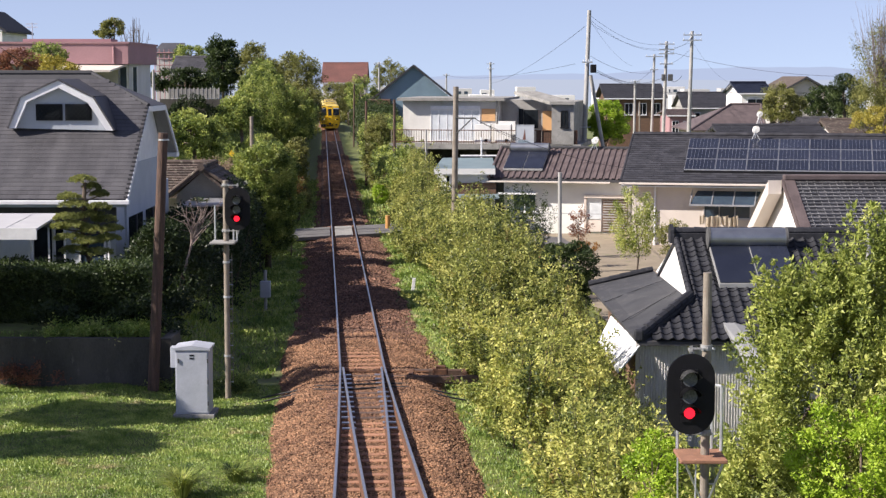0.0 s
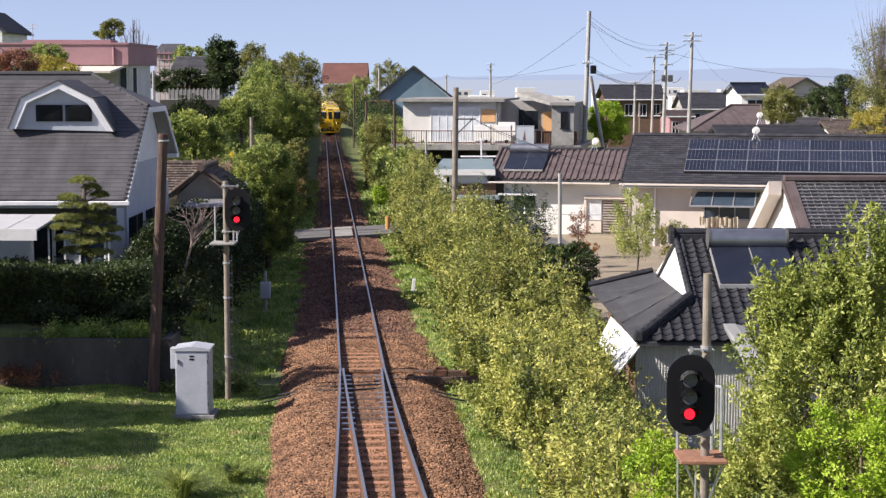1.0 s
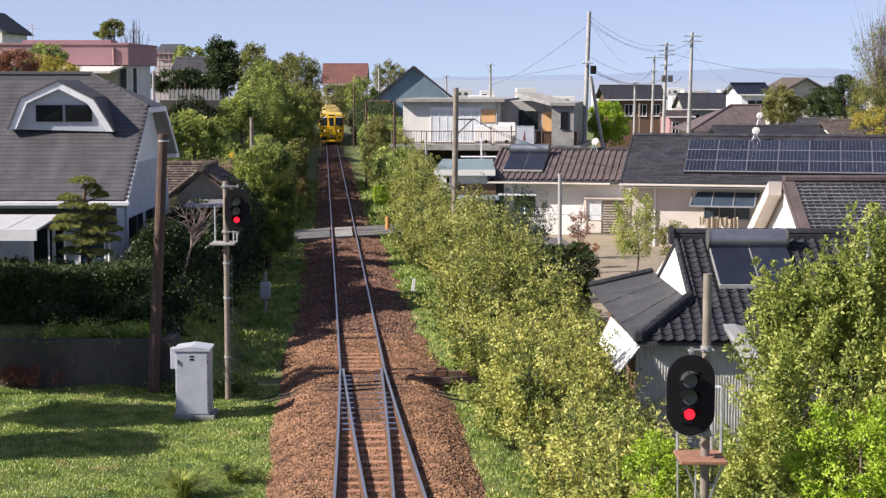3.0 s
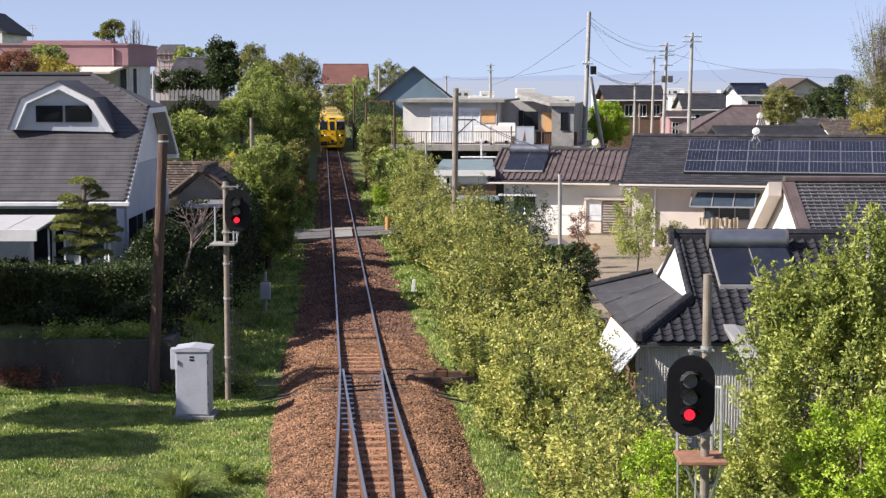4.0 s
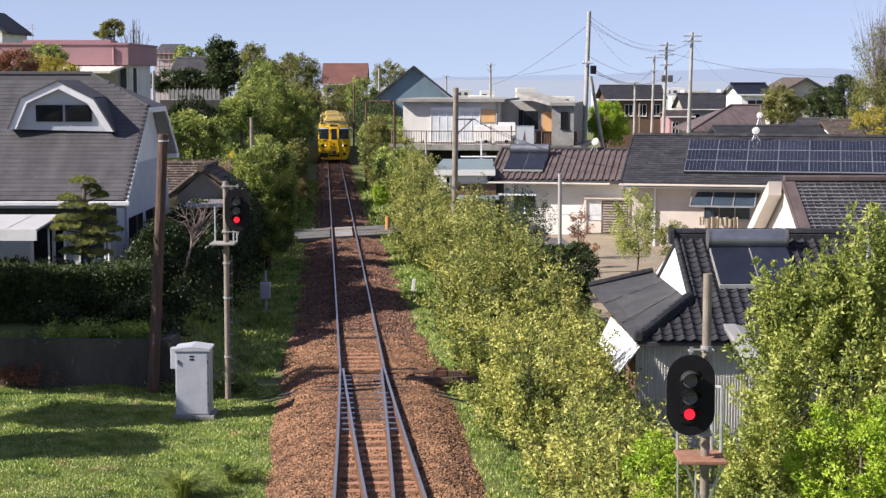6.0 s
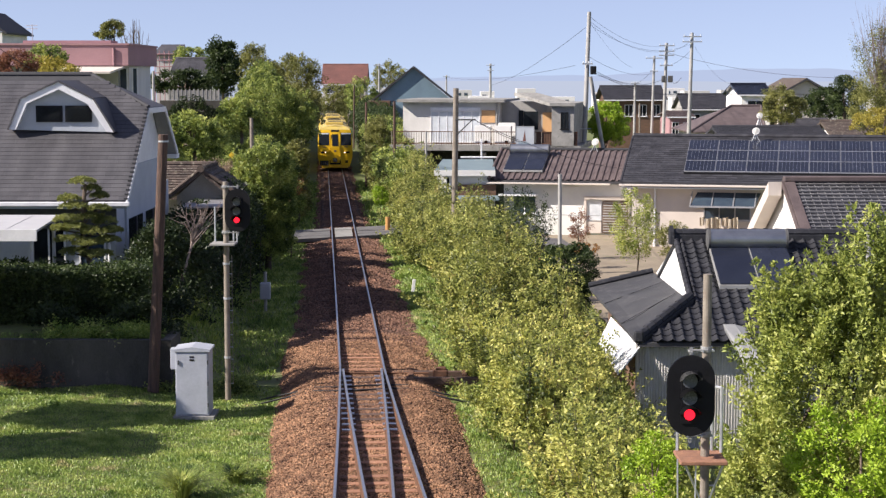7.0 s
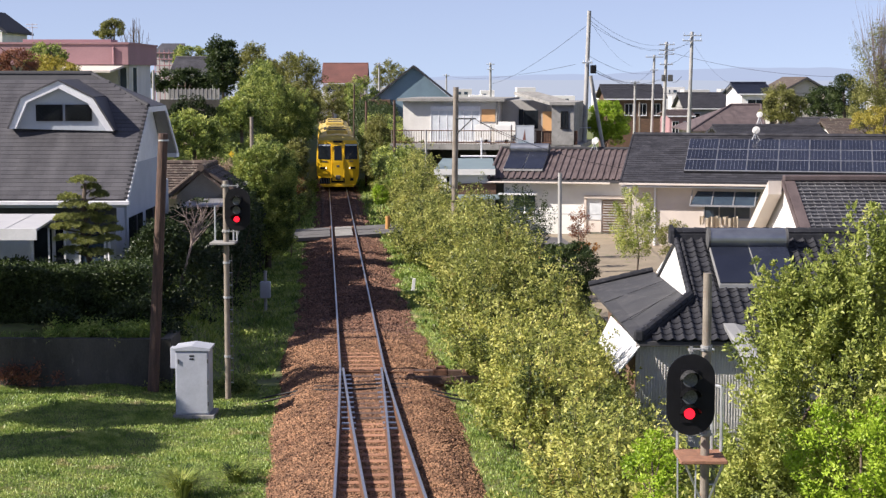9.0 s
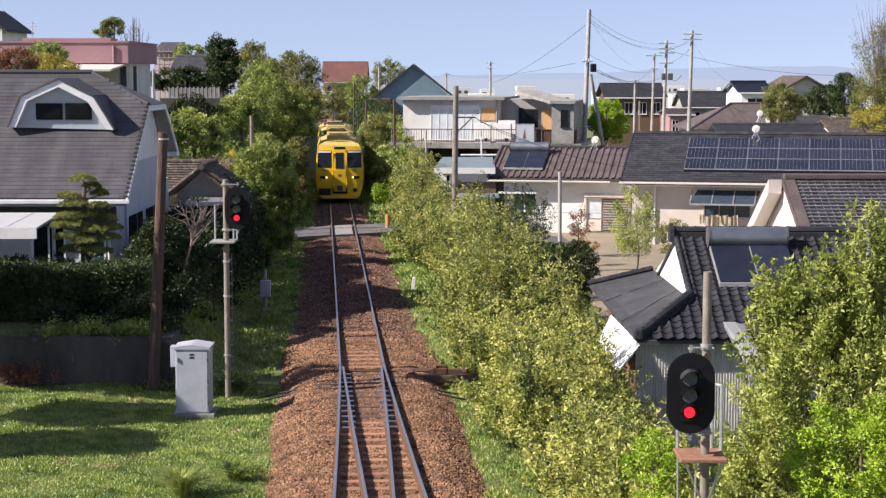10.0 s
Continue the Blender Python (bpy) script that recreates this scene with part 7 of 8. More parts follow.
def hedge_strip(name, label, path, mat, seed, per_m, leaf, spread, category="hedge", shoots=0.0):
    """A run of shrubs along (y, u0, u1, top) stations beside the track, leaves most dense on the skin."""
    rng = np.random.default_rng(seed)
    b = thing(name, (track_x(path[0][0]) + path[0][1], path[0][0], gz(track_x(path[0][0]) + path[0][1], path[0][0])), label, category, kind="stuff")
    ys = np.array([p[0] for p in path])
    cen, stems = [], bmesh.new()
    for i in range(len(path) - 1):
        L = ys[i + 1] - ys[i]
        n = int(L * per_m * 0.5)
        t = rng.random(n)
        y = ys[i] + L * t
        u0 = path[i][1] + (path[i + 1][1] - path[i][1]) * t
        u1 = path[i][2] + (path[i + 1][2] - path[i][2]) * t
        top = path[i][3] + (path[i + 1][3] - path[i][3]) * t
        lump = 0.45 * np.sin(y * 0.9 + 1.3) + 0.35 * np.sin(y * 2.1) + 0.25 * np.sin(y * 0.37 + 2)
        w = rng.random(n)
        u = u0 + (u1 - u0) * w
        x = track_x(y) + u
        g = ground_z(x, y)
        dome = np.sqrt(np.clip(1 - (2 * w - 1) ** 4, 0.05, 1))
        h = (top + lump * 0.5 + 0.3 * np.sin(u * 2.6 + y * 1.1) - g) * (0.55 + 0.45 * dome)
        q = rng.random(n)
        z = g + h * np.where(q < 0.62, 1 - 0.18 * rng.random(n) ** 2, rng.random(n))
        if shoots:
            up = rng.random(n) < shoots
            z = z + up * rng.random(n) * 0.7
        cen.append(np.stack([x, y, z], -1))
        for k in range(int(L * 1.6)):
            j = rng.integers(n)
            tube(stems, (x[j], y[j], g[j] - 0.05), (x[j] + rng.normal() * 0.2, y[j] + rng.normal() * 0.2, g[j] + h[j] * 0.95), 0.025, 0.008, 5, False)
    cen = np.concatenate(cen)
    part("stems", stems, M["bark"], b)
    v, f = leaf_cloud(cen, (spread, spread, spread * 0.8), 26, leaf * 0.85, rng, (-0.3, -0.3, 0.5), lift=0.5)
    mesh_part("foliage", v, f, mat, b, kind="stuff")
    return b


def shoot_hedge(name, label, path, mat, seed, shoots, nodes, per, leaf, category="hedge"):
    """An overgrown run of young shoots along (y, u0, u1, top) stations beside the track; leaves sit along the upper part of every shoot."""
    rng = np.random.default_rng(seed)
    x_at = track_x(path[0][0]) + path[0][1]
    b = thing(name, (x_at, path[0][0], gz(x_at, path[0][0])), label, category, kind="stuff")
    ys = np.array([p[0] for p in path], float)
    n = int((ys[-1] - ys[0]) * shoots)
    # shoots gather in bushes
    m = max(4, n // 64)
    by, bw = rng.uniform(ys[0], ys[-1], m), rng.random(m)
    bh = rng.uniform(0.68, 1.15, m)
    k = rng.integers(m, size=n)
    y = by[k] + rng.normal(size=n) * 0.34
    u0, u1 = np.interp(y, ys, [p[1] for p in path]), np.interp(y, ys, [p[2] for p in path])
    top = np.interp(y, ys, [p[3] for p in path])
    u = u0 + (u1 - u0) * bw[k] + rng.normal(size=n) * 0.32
    x = track_x(y) + u
    g = ground_z(x, y)
    w = np.clip((u - u0) / (u1 - u0), 0, 1)
    h = np.maximum(0.5, (top - g) * bh[k] * (0.62 + 0.38 * np.sqrt(np.clip(1 - (2 * w - 1) ** 2, 0, 1))) * rng.uniform(0.72, 1.1, n))
    cx = track_x(by[k]) + u0 + (u1 - u0) * bw[k]
    far = ((x - cx) ** 2 + (y - by[k]) ** 2) / 0.55 ** 2
    h = np.maximum(0.4, h * (1 - 0.42 * np.clip(far, 0, 1)))
    lx = rng.normal(size=n) * 0.22 + (x - cx) * 0.7
    ly = rng.normal(size=n) * 0.22 + (y - by[k]) * 0.7
    cen, out = [], []
    for t in np.linspace(0.35, 1.0, nodes):
        tt = t + rng.uniform(-0.05, 0.05, n)
        cen.append(np.stack([x + lx * tt ** 2, y + ly * tt ** 2, g + h * tt - 0.12 * tt ** 3], -1))
        out.append(np.stack([(cen[-1][:, 0] - cx) / 0.6, (cen[-1][:, 1] - by[k]) / 0.6, 0.9 * tt], -1))
    cen, out = np.concatenate(cen), np.concatenate(out)
    out /= np.linalg.norm(out, axis=1)[:, None] + 1e-9
    v, f = leaf_cloud(cen, (leaf * 0.8, leaf * 0.8, leaf * 0.7), per, leaf, rng, out, lift=0.6)
    mesh_part("foliage", v, f, mat, b, kind="stuff")
    stems = bmesh.new()
    for j in rng.integers(n, size=min(n, 700)):
        chain(stems, [Vector((x[j], y[j], g[j] - 0.05)), Vector((x[j] + lx[j] * 0.3, y[j] + ly[j] * 0.3, g[j] + h[j] * 0.55)), Vector((x[j] + lx[j], y[j] + ly[j], g[j] + h[j] * 0.98))], 0.016, 0.005, 4)
    part("stems", stems, M["bark"], b)
    return b


shoot_hedge("overgrown_hedge", "overgrown yellow-green hedge beside the railway", [(19, 3.3, 5.4, 1.9), (28, 3.1, 5.2, 1.95), (34, 3.0, 5.6, 1.75), (40, 3.0, 6.2, 1.85), (46, 2.9, 6.8, 2.0)], M["leaf_hedge"], 3, 104, 7, 12, 0.078)
shoot_hedge("overgrown_hedge", "overgrown olive-green hedge beside the railway", [(46, 2.9, 6.8, 2.0), (55, 2.9, 7.3, 2.05), (62, 2.8, 7.1, 2.3), (74, 2.8, 7.3, 2.45), (84, 2.9, 6.2, 2.3), (96, 3.2, 5.8, 2.7), (106, 3.4, 5.6, 3.0)], M["leaf_hedge_far"], 4, 84, 6, 11, 0.098)
hedge_strip("garden_shrubs", "mixed green garden shrubs behind the old house", [(79, -15, -5.0, 2.6), (86, -15, -5.5, 3.4), (96, -15, -5.0, 4.4)], M["leaf_green"], 12, 330, 0.11, 0.16, "shrubs")
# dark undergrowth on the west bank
hedge_strip("bank_shrubs", "ivy-covered shrubs on the railway bank, darkened for shade", [(43.2, -8.4, -4.8, 1.3), (46.8, -7.4, -4.7, 1.5), (48.8, -6.6, -4.2, 2.5), (55, -6.2, -3.7, 2.7), (58, -6.2, -3.8, 2.2), (60.5, -5.8, -3.4, 2.9), (66, -6.0, -3.4, 2.9), (77, -7, -3.6, 2.4)], M["leaf_ivy"], 5, 260, 0.12, 0.16)
hedge_strip("bank_shrubs", "mixed green shrubs above the railway cutting", [(86, -9, -3.4, 3.2), (100, -9, -3.2, 3.8), (120, -9, -3.0, 4.0), (150, -9, -2.8, 3.8), (190, -9, -2.6, 3.8), (240, -9, -2.6, 4.0)], M["leaf_green"], 6, 120, 0.20, 0.28)
hedge_strip("bank_shrubs", "dark shrubs along the far east side of the line", [(118, 3.0, 5.4, 3.0), (150, 3.0, 6.0, 3.6), (180, 2.8, 7.0, 4.2), (225, 2.6, 8, 4.5)], M["leaf_dark"], 8, 70, 0.22, 0.28)

hedge_strip("bank_shrubs", "leafy olive-green shrubs close to the east side of the line", [(100, 2.7, 4.6, 1.6), (108, 2.4, 5.2, 2.8), (120, 2.3, 5.8, 3.4), (150, 2.3, 6.0, 3.6)], M["leaf_green"], 9, 120, 0.17, 0.24)
hedge_strip("bank_shrubs", "ivy and low shrubs past the crossing, darkened for shade", [(85.5, -6.6, -3.4, 1.7), (92, -6.2, -2.9, 2.1), (104, -6.2, -2.8, 2.4)], M["leaf_ivy"], 10, 190, 0.14, 0.18)
# clipped hedge on the terrace
def box_hedge():
    rng = np.random.default_rng(11)
    b = thing("clipped_hedge", (-13, 45, 0.9), "clipped dark green hedge above the retaining wall", "hedge", kind="stuff")
    n = 5200
    x = rng.uniform(-24, -7.71, n)
    top = rng.random(n) < 0.42
    y = np.where(top, rng.uniform(44.2, 46.4, n), 44.2 + 0.12 * rng.random(n))
    zt = 2.46
    z = np.where(top, zt - 0.1 * rng.random(n), rng.uniform(1.0, zt, n))
    z = z - 0.10 * np.sin(x * 0.8) ** 2
    v, f = leaf_cloud(np.stack([x, y, z], -1), (0.09, 0.06, 0.05), 9, 0.09, rng)
    mesh_part("foliage", v, f, M["leaf_dark"], b, kind="stuff")
    # a solid dark box paints the shade inside the hedge
    part("branchwork", boxes((-24, -7.79, 44.45, 46.2, 0.8, zt - 0.2)), M["leaf_ivy"], b, "solid dark core painted as inner hedge shade")


box_hedge()


def tuft(name, label, area, n, mat, seed, height, category="grass", width=0.012):
    """Grass blades scattered over (x0, x1, y0, y1) where keep() allows."""
    rng = np.random.default_rng(seed)
    x0, x1, y0, y1 = area
    x, y = rng.uniform(x0, x1, n), rng.uniform(y0, y1, n)
    u = x - track_x(y)
    lump = np.sin(x * 1.9 + 0.7 * y) * np.sin(y * 1.4 - 0.6 * x)
    keep = (np.abs(u) > bed_half(y) * 0.97 + 0.15 * np.sin(y * 2.2)) & (rng.random(n) < 0.8 + 0.2 * lump)
    x, y, lump = x[keep], y[keep], lump[keep]
    n = len(x)
    g = turf_z(x, y) - 0.02
    hgt = height * rng.uniform(0.5, 1.3, n) * (1 + 0.5 * np.maximum(0, lump))
    a = rng.uniform(0, 6.283, n)
    lean = rng.uniform(0.2, 0.9, n) * hgt
    w = width * rng.uniform(0.7, 1.5, n)
    dx, dy = np.cos(a), np.sin(a)
    p0 = np.stack([x - dy * w, y + dx * w, g], -1)
    p1 = np.stack([x + dy * w, y - dx * w, g], -1)
    p2 = np.stack([x + dx * lean * 0.4 + dy * w * 0.7, y + dy * lean * 0.4 - dx * w * 0.7, g + hgt * 0.7], -1)
    p3 = np.stack([x + dx * lean, y + dy * lean, g + hgt], -1)
    v = np.stack([p0, p1, p2, p3], 1).reshape(-1, 3)
    f = np.arange(4 * n).reshape(n, 4)
    return tagged(mesh_part(name, v, f, mat), label, category, kind="stuff")


tuft("grass", "short green grass beside the track", (-11.5, -2.5, 27, 43), 190000, M["grass"], 31, 0.06)
tuft("grass", "short green grass along the hedge foot", (-2.2, 3.0, 26, 60), 110000, M["grass"], 32, 0.08)
tuft("grass", "green verge grass along the bank", (-9, -4.5, 44, 80), 40000, M["grass"], 33, 0.12, width=0.018)
tuft("grass", "green grass between hedge and track", (-5.0, 1.0, 58, 84), 46000, M["grass"], 35, 0.14, width=0.018)
tuft("grass", "green grass round the crossing", (-12, 0, 80, 125), 26000, M["grass"], 34, 0.2, width=0.03)


def weeds(label, at, radius, n, mat, seed, height, per=60):
    """Leafy clumps of tall weeds."""
    rng = np.random.default_rng(seed)
    cen = np.array(at) + rng.normal(size=(n, 3)) * np.array((radius[0], radius[1], height * 0.3))
    cen[:, 2] = np.abs(cen[:, 2] - at[2]) + at[2] + 0.05
    v, f = leaf_cloud(cen, (0.1, 0.1, 0.1), per, 0.09, rng, lift=0.9, long=2.6)
    return tagged(mesh_part("weeds", v, f, mat), label, "weeds", kind="stuff")


def fountain(label, at, n, height, seed):
    """A tuft of long arching blades."""
    rng = np.random.default_rng(seed)
    vs = []
    for i in range(n):
        a, out, hh = rng.uniform(0, 6.283), rng.uniform(0.3, 1.25) * height, height * rng.uniform(0.5, 1.0)
        d, w = np.array((math.cos(a), math.sin(a), 0)), 0.011
        s = np.array((-d[1], d[0], 0)) * w
        base = np.array(at) + d * rng.random() * 0.12
        pts = [base + d * out * t * t + np.array((0, 0, hh * (t * 1.5 - t * t * 0.75))) for t in (0, 0.4, 0.75, 1.0)]
        for p, q, k0, k1 in zip(pts, pts[1:], (1, 0.9, 0.6), (0.9, 0.6, 0.1)):
            vs.append((p - s * k0, p + s * k0, q + s * k1, q - s * k1))
    v = np.array(vs).reshape(-1, 3)
    return tagged(mesh_part("grass_tuft", v, np.arange(len(v)).reshape(-1, 4), M["leaf_green"]), label, "grass tuft", kind="stuff")


p = (-4.93, 31.35, -0.42)
fountain("tuft of long arching green grass", (p[0], p[1], -0.47), 460, 0.78, 71)
fountain("tuft of long arching green grass", (p[0] + 0.85, p[1] + 1.3, -0.47), 220, 0.5, 72)
p = (-4.29, 33.33, -0.42)
weeds("leafy weed clump in the grass", (p[0], p[1], -0.45), (0.22, 0.2, 0), 14, M["grass"], 42, 0.22)
p = (-5.37, 42.26, -0.42)
weeds("green weeds at the signal foot", (p[0], p[1], -0.45), (0.3, 0.3, 0), 40, M["leaf_green"], 43, 0.4)
p = (-7.13, 42.26, -0.42)
weeds("green weeds at the pole foot", (p[0], p[1], -0.45), (0.25, 0.25, 0), 18, M["leaf_green"], 44, 0.35)
for k in range(9):
    x = -9.82 + 0.3 * k
    weeds("bright grass trailing over the wall top", (x, 42.9, 0.84), (0.16, 0.2, 0), 8, M["grass"], 50 + k, 0.35)
p = (-10.60, 42.00, 0.85)
weeds("dry reddish brush by the wall", (p[0], 41.9, -0.2), (0.35, 0.1, 0), 16, M["leaf_red"], 61, 0.7)
p = (-9.69, 43.90, -0.35)
weeds("weeds along the wall foot", (p[0], p[1], -0.42), (1.2, 0.15, 0), 30, M["leaf_olive"], 62, 0.25)


M["dry_brush"] = leaf_material("dry_brush", (0.16, 0.11, 0.07), (0.34, 0.25, 0.16), (0.5, 0.4, 0.27))
for k in range(7):
    x = -11.3 + 0.36 * k
    weeds("heap of dry brown cuttings behind the old house", (x, 73.0 + 0.2 * (k % 2), 3.2), (0.26, 0.4, 0), 26, M["dry_brush"], 80 + k, 0.7, 45)

# cloud-pruned pine in the terrace garden
def niwaki():
    x, y, z = -9.94, 47.0, 0.9
    rng = np.random.default_rng(70)
    b = thing("cloud_pruned_pine", (x, y, z), "cloud-pruned garden pine with layered green pads", "tree")
    part("trunk", chain(bmesh.new(), [Vector((x, y, z - 0.1)), Vector((x + 0.15, y, z + 1.2)), Vector((x - 0.1, y, z + 2.2)), Vector((-9.94, 47.00, 4.50))], 0.11, 0.05), M["bark"], b)
    k = 0
    for px, w in (((-10.02, 47.00, 4.55), 0.36), ((-9.80, 47.20, 4.33), 0.24), ((-10.37, 46.90, 4.08), 0.30), ((-9.58, 47.20, 4.14), 0.22), ((-10.20, 46.80, 3.87), 0.42), ((-9.53, 46.90, 3.80), 0.34),
                  ((-10.37, 46.70, 3.53), 0.40), ((-9.84, 47.00, 3.57), 0.38), ((-9.46, 47.20, 3.43), 0.36), ((-10.20, 46.60, 3.32), 0.40), ((-9.65, 46.80, 3.18), 0.44), ((-10.33, 46.60, 2.98), 0.42),
                  ((-9.82, 46.60, 2.88), 0.42), ((-9.35, 47.00, 2.92), 0.36), ((-10.21, 46.60, 2.63), 0.42), ((-9.58, 46.70, 2.56), 0.42), ((-10.63, 46.80, 3.26), 0.26), ((-9.21, 47.10, 3.18), 0.26)):
        n = 90
        w *= 0.98
        a, r = rng.uniform(0, 6.283, n), np.sqrt(rng.random(n))
        cen = np.stack([px[0] + w * r * np.cos(a), px[1] + w * r * np.sin(a), px[2] + 0.10 * (1 - r * r) + rng.normal(size=n) * 0.02], -1)
        v, f = leaf_cloud(cen, (0.035, 0.035, 0.02), 30, 0.055, rng, np.stack([np.cos(a) * r * 0.6, np.sin(a) * r * 0.6, 1 - 0.3 * r], -1), lift=1.0, long=3.0)
        pad = mesh_part("needle_pad", v, f, M["leaf_pine"], b)
        part("branch", rod((x, y, px[2] - 0.15), (px[0], px[1], px[2] - 0.02), 0.03, 0.015, 6), M["bark"], b)


niwaki()

# trees and shrubs: west
T = tree
T((-15.50, 120.00, 5.71), 5.0, (0.95, 0.9, 1.9), M["leaf_dark"], "tall dark evergreen garden tree", 101, 130, 50, 0.20, 0.25, crown_at=8.00)
T((-14.20, 130.00, 5.99), 3.5, (1.6, 1.4, 1.7), M["leaf_olive"], "olive-brown spreading tree among the houses", 102, 110, 45, 0.2, 0.28, crown_at=7.92, sprays=0.6)
T((-12.90, 150.00, 5.27), 4.0, (2.2, 1.8, 2.0), M["leaf_olive"], "rounded olive-green tree among the houses", 103, 120, 50, 0.22, 0.3, crown_at=7.15, sprays=0.6)
T((-10.33, 102.00, 3.26), 5.0, (2.2, 1.8, 2.1), M["leaf_green"], "broad green tree beside the cutting", 104, 230, 55, 0.17, 0.2, crown_at=4.89, sprays=0.55, extra=(((-1.9, 0, -0.3), (1.2, 1.2, 1.2), 70), ((1.5, 0.3, -0.2), (1.2, 1, 1.4), 80)))
T((-9.47, 112.00, 3.22), 4.0, (1.2, 1.2, 1.6), M["leaf_olive"], "olive shrub leaning over the line", 105, 110, 50, 0.18, 0.24, crown_at=5.27, sprays=0.6)
T((-12.3, 116.5, 3.0), 6.0, (1.5, 4.2, 2.2), M["leaf_green"], "dense green tree row above the cutting", 142, 300, 55, 0.18, 0.24, crown_at=6.1, sprays=0.4)
T((-12.43, 85.00, 3.82), 3.5, (1.5, 1.3, 1.0), M["leaf_green"], "green garden shrub behind the old house", 106, 130, 50, 0.16, 0.2, crown_at=4.64)
T((-10.99, 92.00, 4.44), 3.5, (1.1, 1.1, 1.0), M["leaf_green"], "leafy green shrub in the garden", 107, 110, 45, 0.16, 0.2, crown_at=5.35)
T((-7.06, 68.00, 0.79), 4.2, (1.15, 1.1, 1.25), M["leaf_green"], "green shrub tree by the crossing", 108, 190, 60, 0.12, 0.14, crown_at=3.48, sprays=0.3, extra=(((-0.6, 0, -1.2), (1.2, 1, 1.3), 110), ((0.3, 0, -1.6), (0.8, 0.9, 1.2), 100), ((0.75, 0.4, -0.9), (0.6, 0.8, 1.2), 60), ((-0.1, -0.2, -2.5), (0.9, 0.9, 0.9), 80)))
T((-6.5, 72.00, 0.81), 2.5, (0.4, 0.5, 0.75), M["leaf_orange"], "rust-orange leaved shrub by the crossing", 109, 40, 36, 0.11, 0.14, 0.03, crown_at=2.75, name="shrub", category="shrub")
T((-9.43, 86.00, 3.06), 2.5, (1.1, 1.0, 0.8), M["leaf_green"], "low green shrub by the crossing mast", 110, 90, 45, 0.14, 0.18, crown_at=3.49)
T((-7.75, 90.00, 2.85), 2.5, (0.5, 0.6, 1.15), M["leaf_olive"], "slender grey-green shrub at the cutting edge", 111, 70, 45, 0.14, 0.16, crown_at=3.1, extra=(((-0.1, 0, -1.7), (0.8, 0.8, 1.2), 70),))
T((-26.10, 135.00, 9.94), 3.0, (0.9, 0.8, 0.7), M["leaf_olive"], "flat-topped tree behind the pink house", 112, 50, 45, 0.16, 0.18, crown_at=11.27, extra=(((-0.9, 0, -0.4), (0.5, 0.5, 0.3), 16),))
T((-23.81, 160.00, 8.40), 3.0, (1.4, 1.2, 0.9), M["leaf_green"], "rounded tree above the roofs", 113, 60, 45, 0.2, 0.25, crown_at=9.30)
T((-16.88, 112.00, 6.38), 2.0, (2.2, 0.8, 0.8), M["leaf_dark"], "dark clipped hedge above the fence", 114, 150, 45, 0.16, 0.18, crown_at=7.08, name="garden_hedge", category="hedge")
T((-16.2, 109.2, 2.0), 4.0, (2.1, 0.35, 1.7), M["leaf_ivy"], "dark ivy over the terrace wall", 141, 200, 45, 0.16, 0.2, crown_at=4.3, name="ivy", category="ivy")
T((-19.50, 78.00, 7.48), 2.0, (1.0, 1.0, 0.8), M["leaf_red"], "reddish garden shrub in the garden", 115, 70, 45, 0.13, 0.17, crown_at=7.91)
T((-18.15, 80.00, 7.48), 2.0, (1.0, 0.9, 0.5), M["leaf_yellow"], "yellow-green garden shrub in the garden", 116, 60, 40, 0.13, 0.16, crown_at=7.74)
T((-19.14, 82.00, 7.67), 2.5, (1.0, 0.9, 0.7), M["leaf_green"], "green climber before the pink wall", 117, 70, 40, 0.13, 0.16, crown_at=8.29)
T((-7.34, 235.00, 3.26), 5.0, (2.4, 2, 2.2), M["leaf_olive"], "grey-green tree behind the blue house", 118, 90, 45, 0.25, 0.35, crown_at=7.29)
T((-9.81, 205.00, 3.11), 4.0, (2.0, 2, 2.0), M["leaf_green"], "green tree beside the far line", 119, 90, 45, 0.24, 0.32, crown_at=5.01)

# bare trees
def bare_tree(label, foot, top, spread, seed, n, r=0.1, mat="bark", reach=9.0):
    rng = np.random.default_rng(seed)
    foot = grounded(foot)
    b = thing("bare_tree", foot, label, "tree")
    bm = bmesh.new()
    f, t = Vector(foot), Vector(top)
    span = min((t - f).length, reach)
    for i in range(n):
        tip = t + Vector((rng.normal() * spread, rng.normal() * spread * 0.5, -abs(rng.normal()) * span * 0.25))
        s = t - (t - f).normalized() * span * rng.uniform(0.5, 0.95)
        k = s.lerp(tip, 0.5) + Vector((rng.normal() * spread * 0.3, 0, 0))
        chain(bm, [s, k, tip], r * 0.4, r * 0.08, 4)
        for j in range(3):
            q = k.lerp(tip, rng.random())
            tube(bm, q, q + Vector((rng.normal() * spread * 0.4, rng.normal() * 0.2, abs(rng.normal()) * spread * 0.5)), r * 0.12, r * 0.04, 4, False)
    chain(bm, [f, t - (t - f).normalized() * span * 0.5], r, r * 0.5)
    part("branchwork", bm, M[mat], b)
    return b


bare_tree("pollarded bare tree behind the pink house", (-24.22, 134.00, 9.70), (-24.10, 134.00, 12.1), 0.62, 201, 46, 0.17)
bare_tree("bare-twigged pale garden shrub", (-7.6, 47.6, 0.9), (-6.75, 47.60, 4.0), 0.36, 202, 24, 0.05, "twig", 1.5)
bare_tree("leafless pale tree at the plain's edge", (-12.96, 160.00, 5.92), (-12.67, 160.00, 8.93), 1.0, 203, 26, 0.09, "twig", 4.0)
bare_tree("tall leafless pale tree among roofs", (28.54, 112.00, 4.15), (28.85, 112.00, 12.4), 0.75, 204, 130, 0.055, "twig")

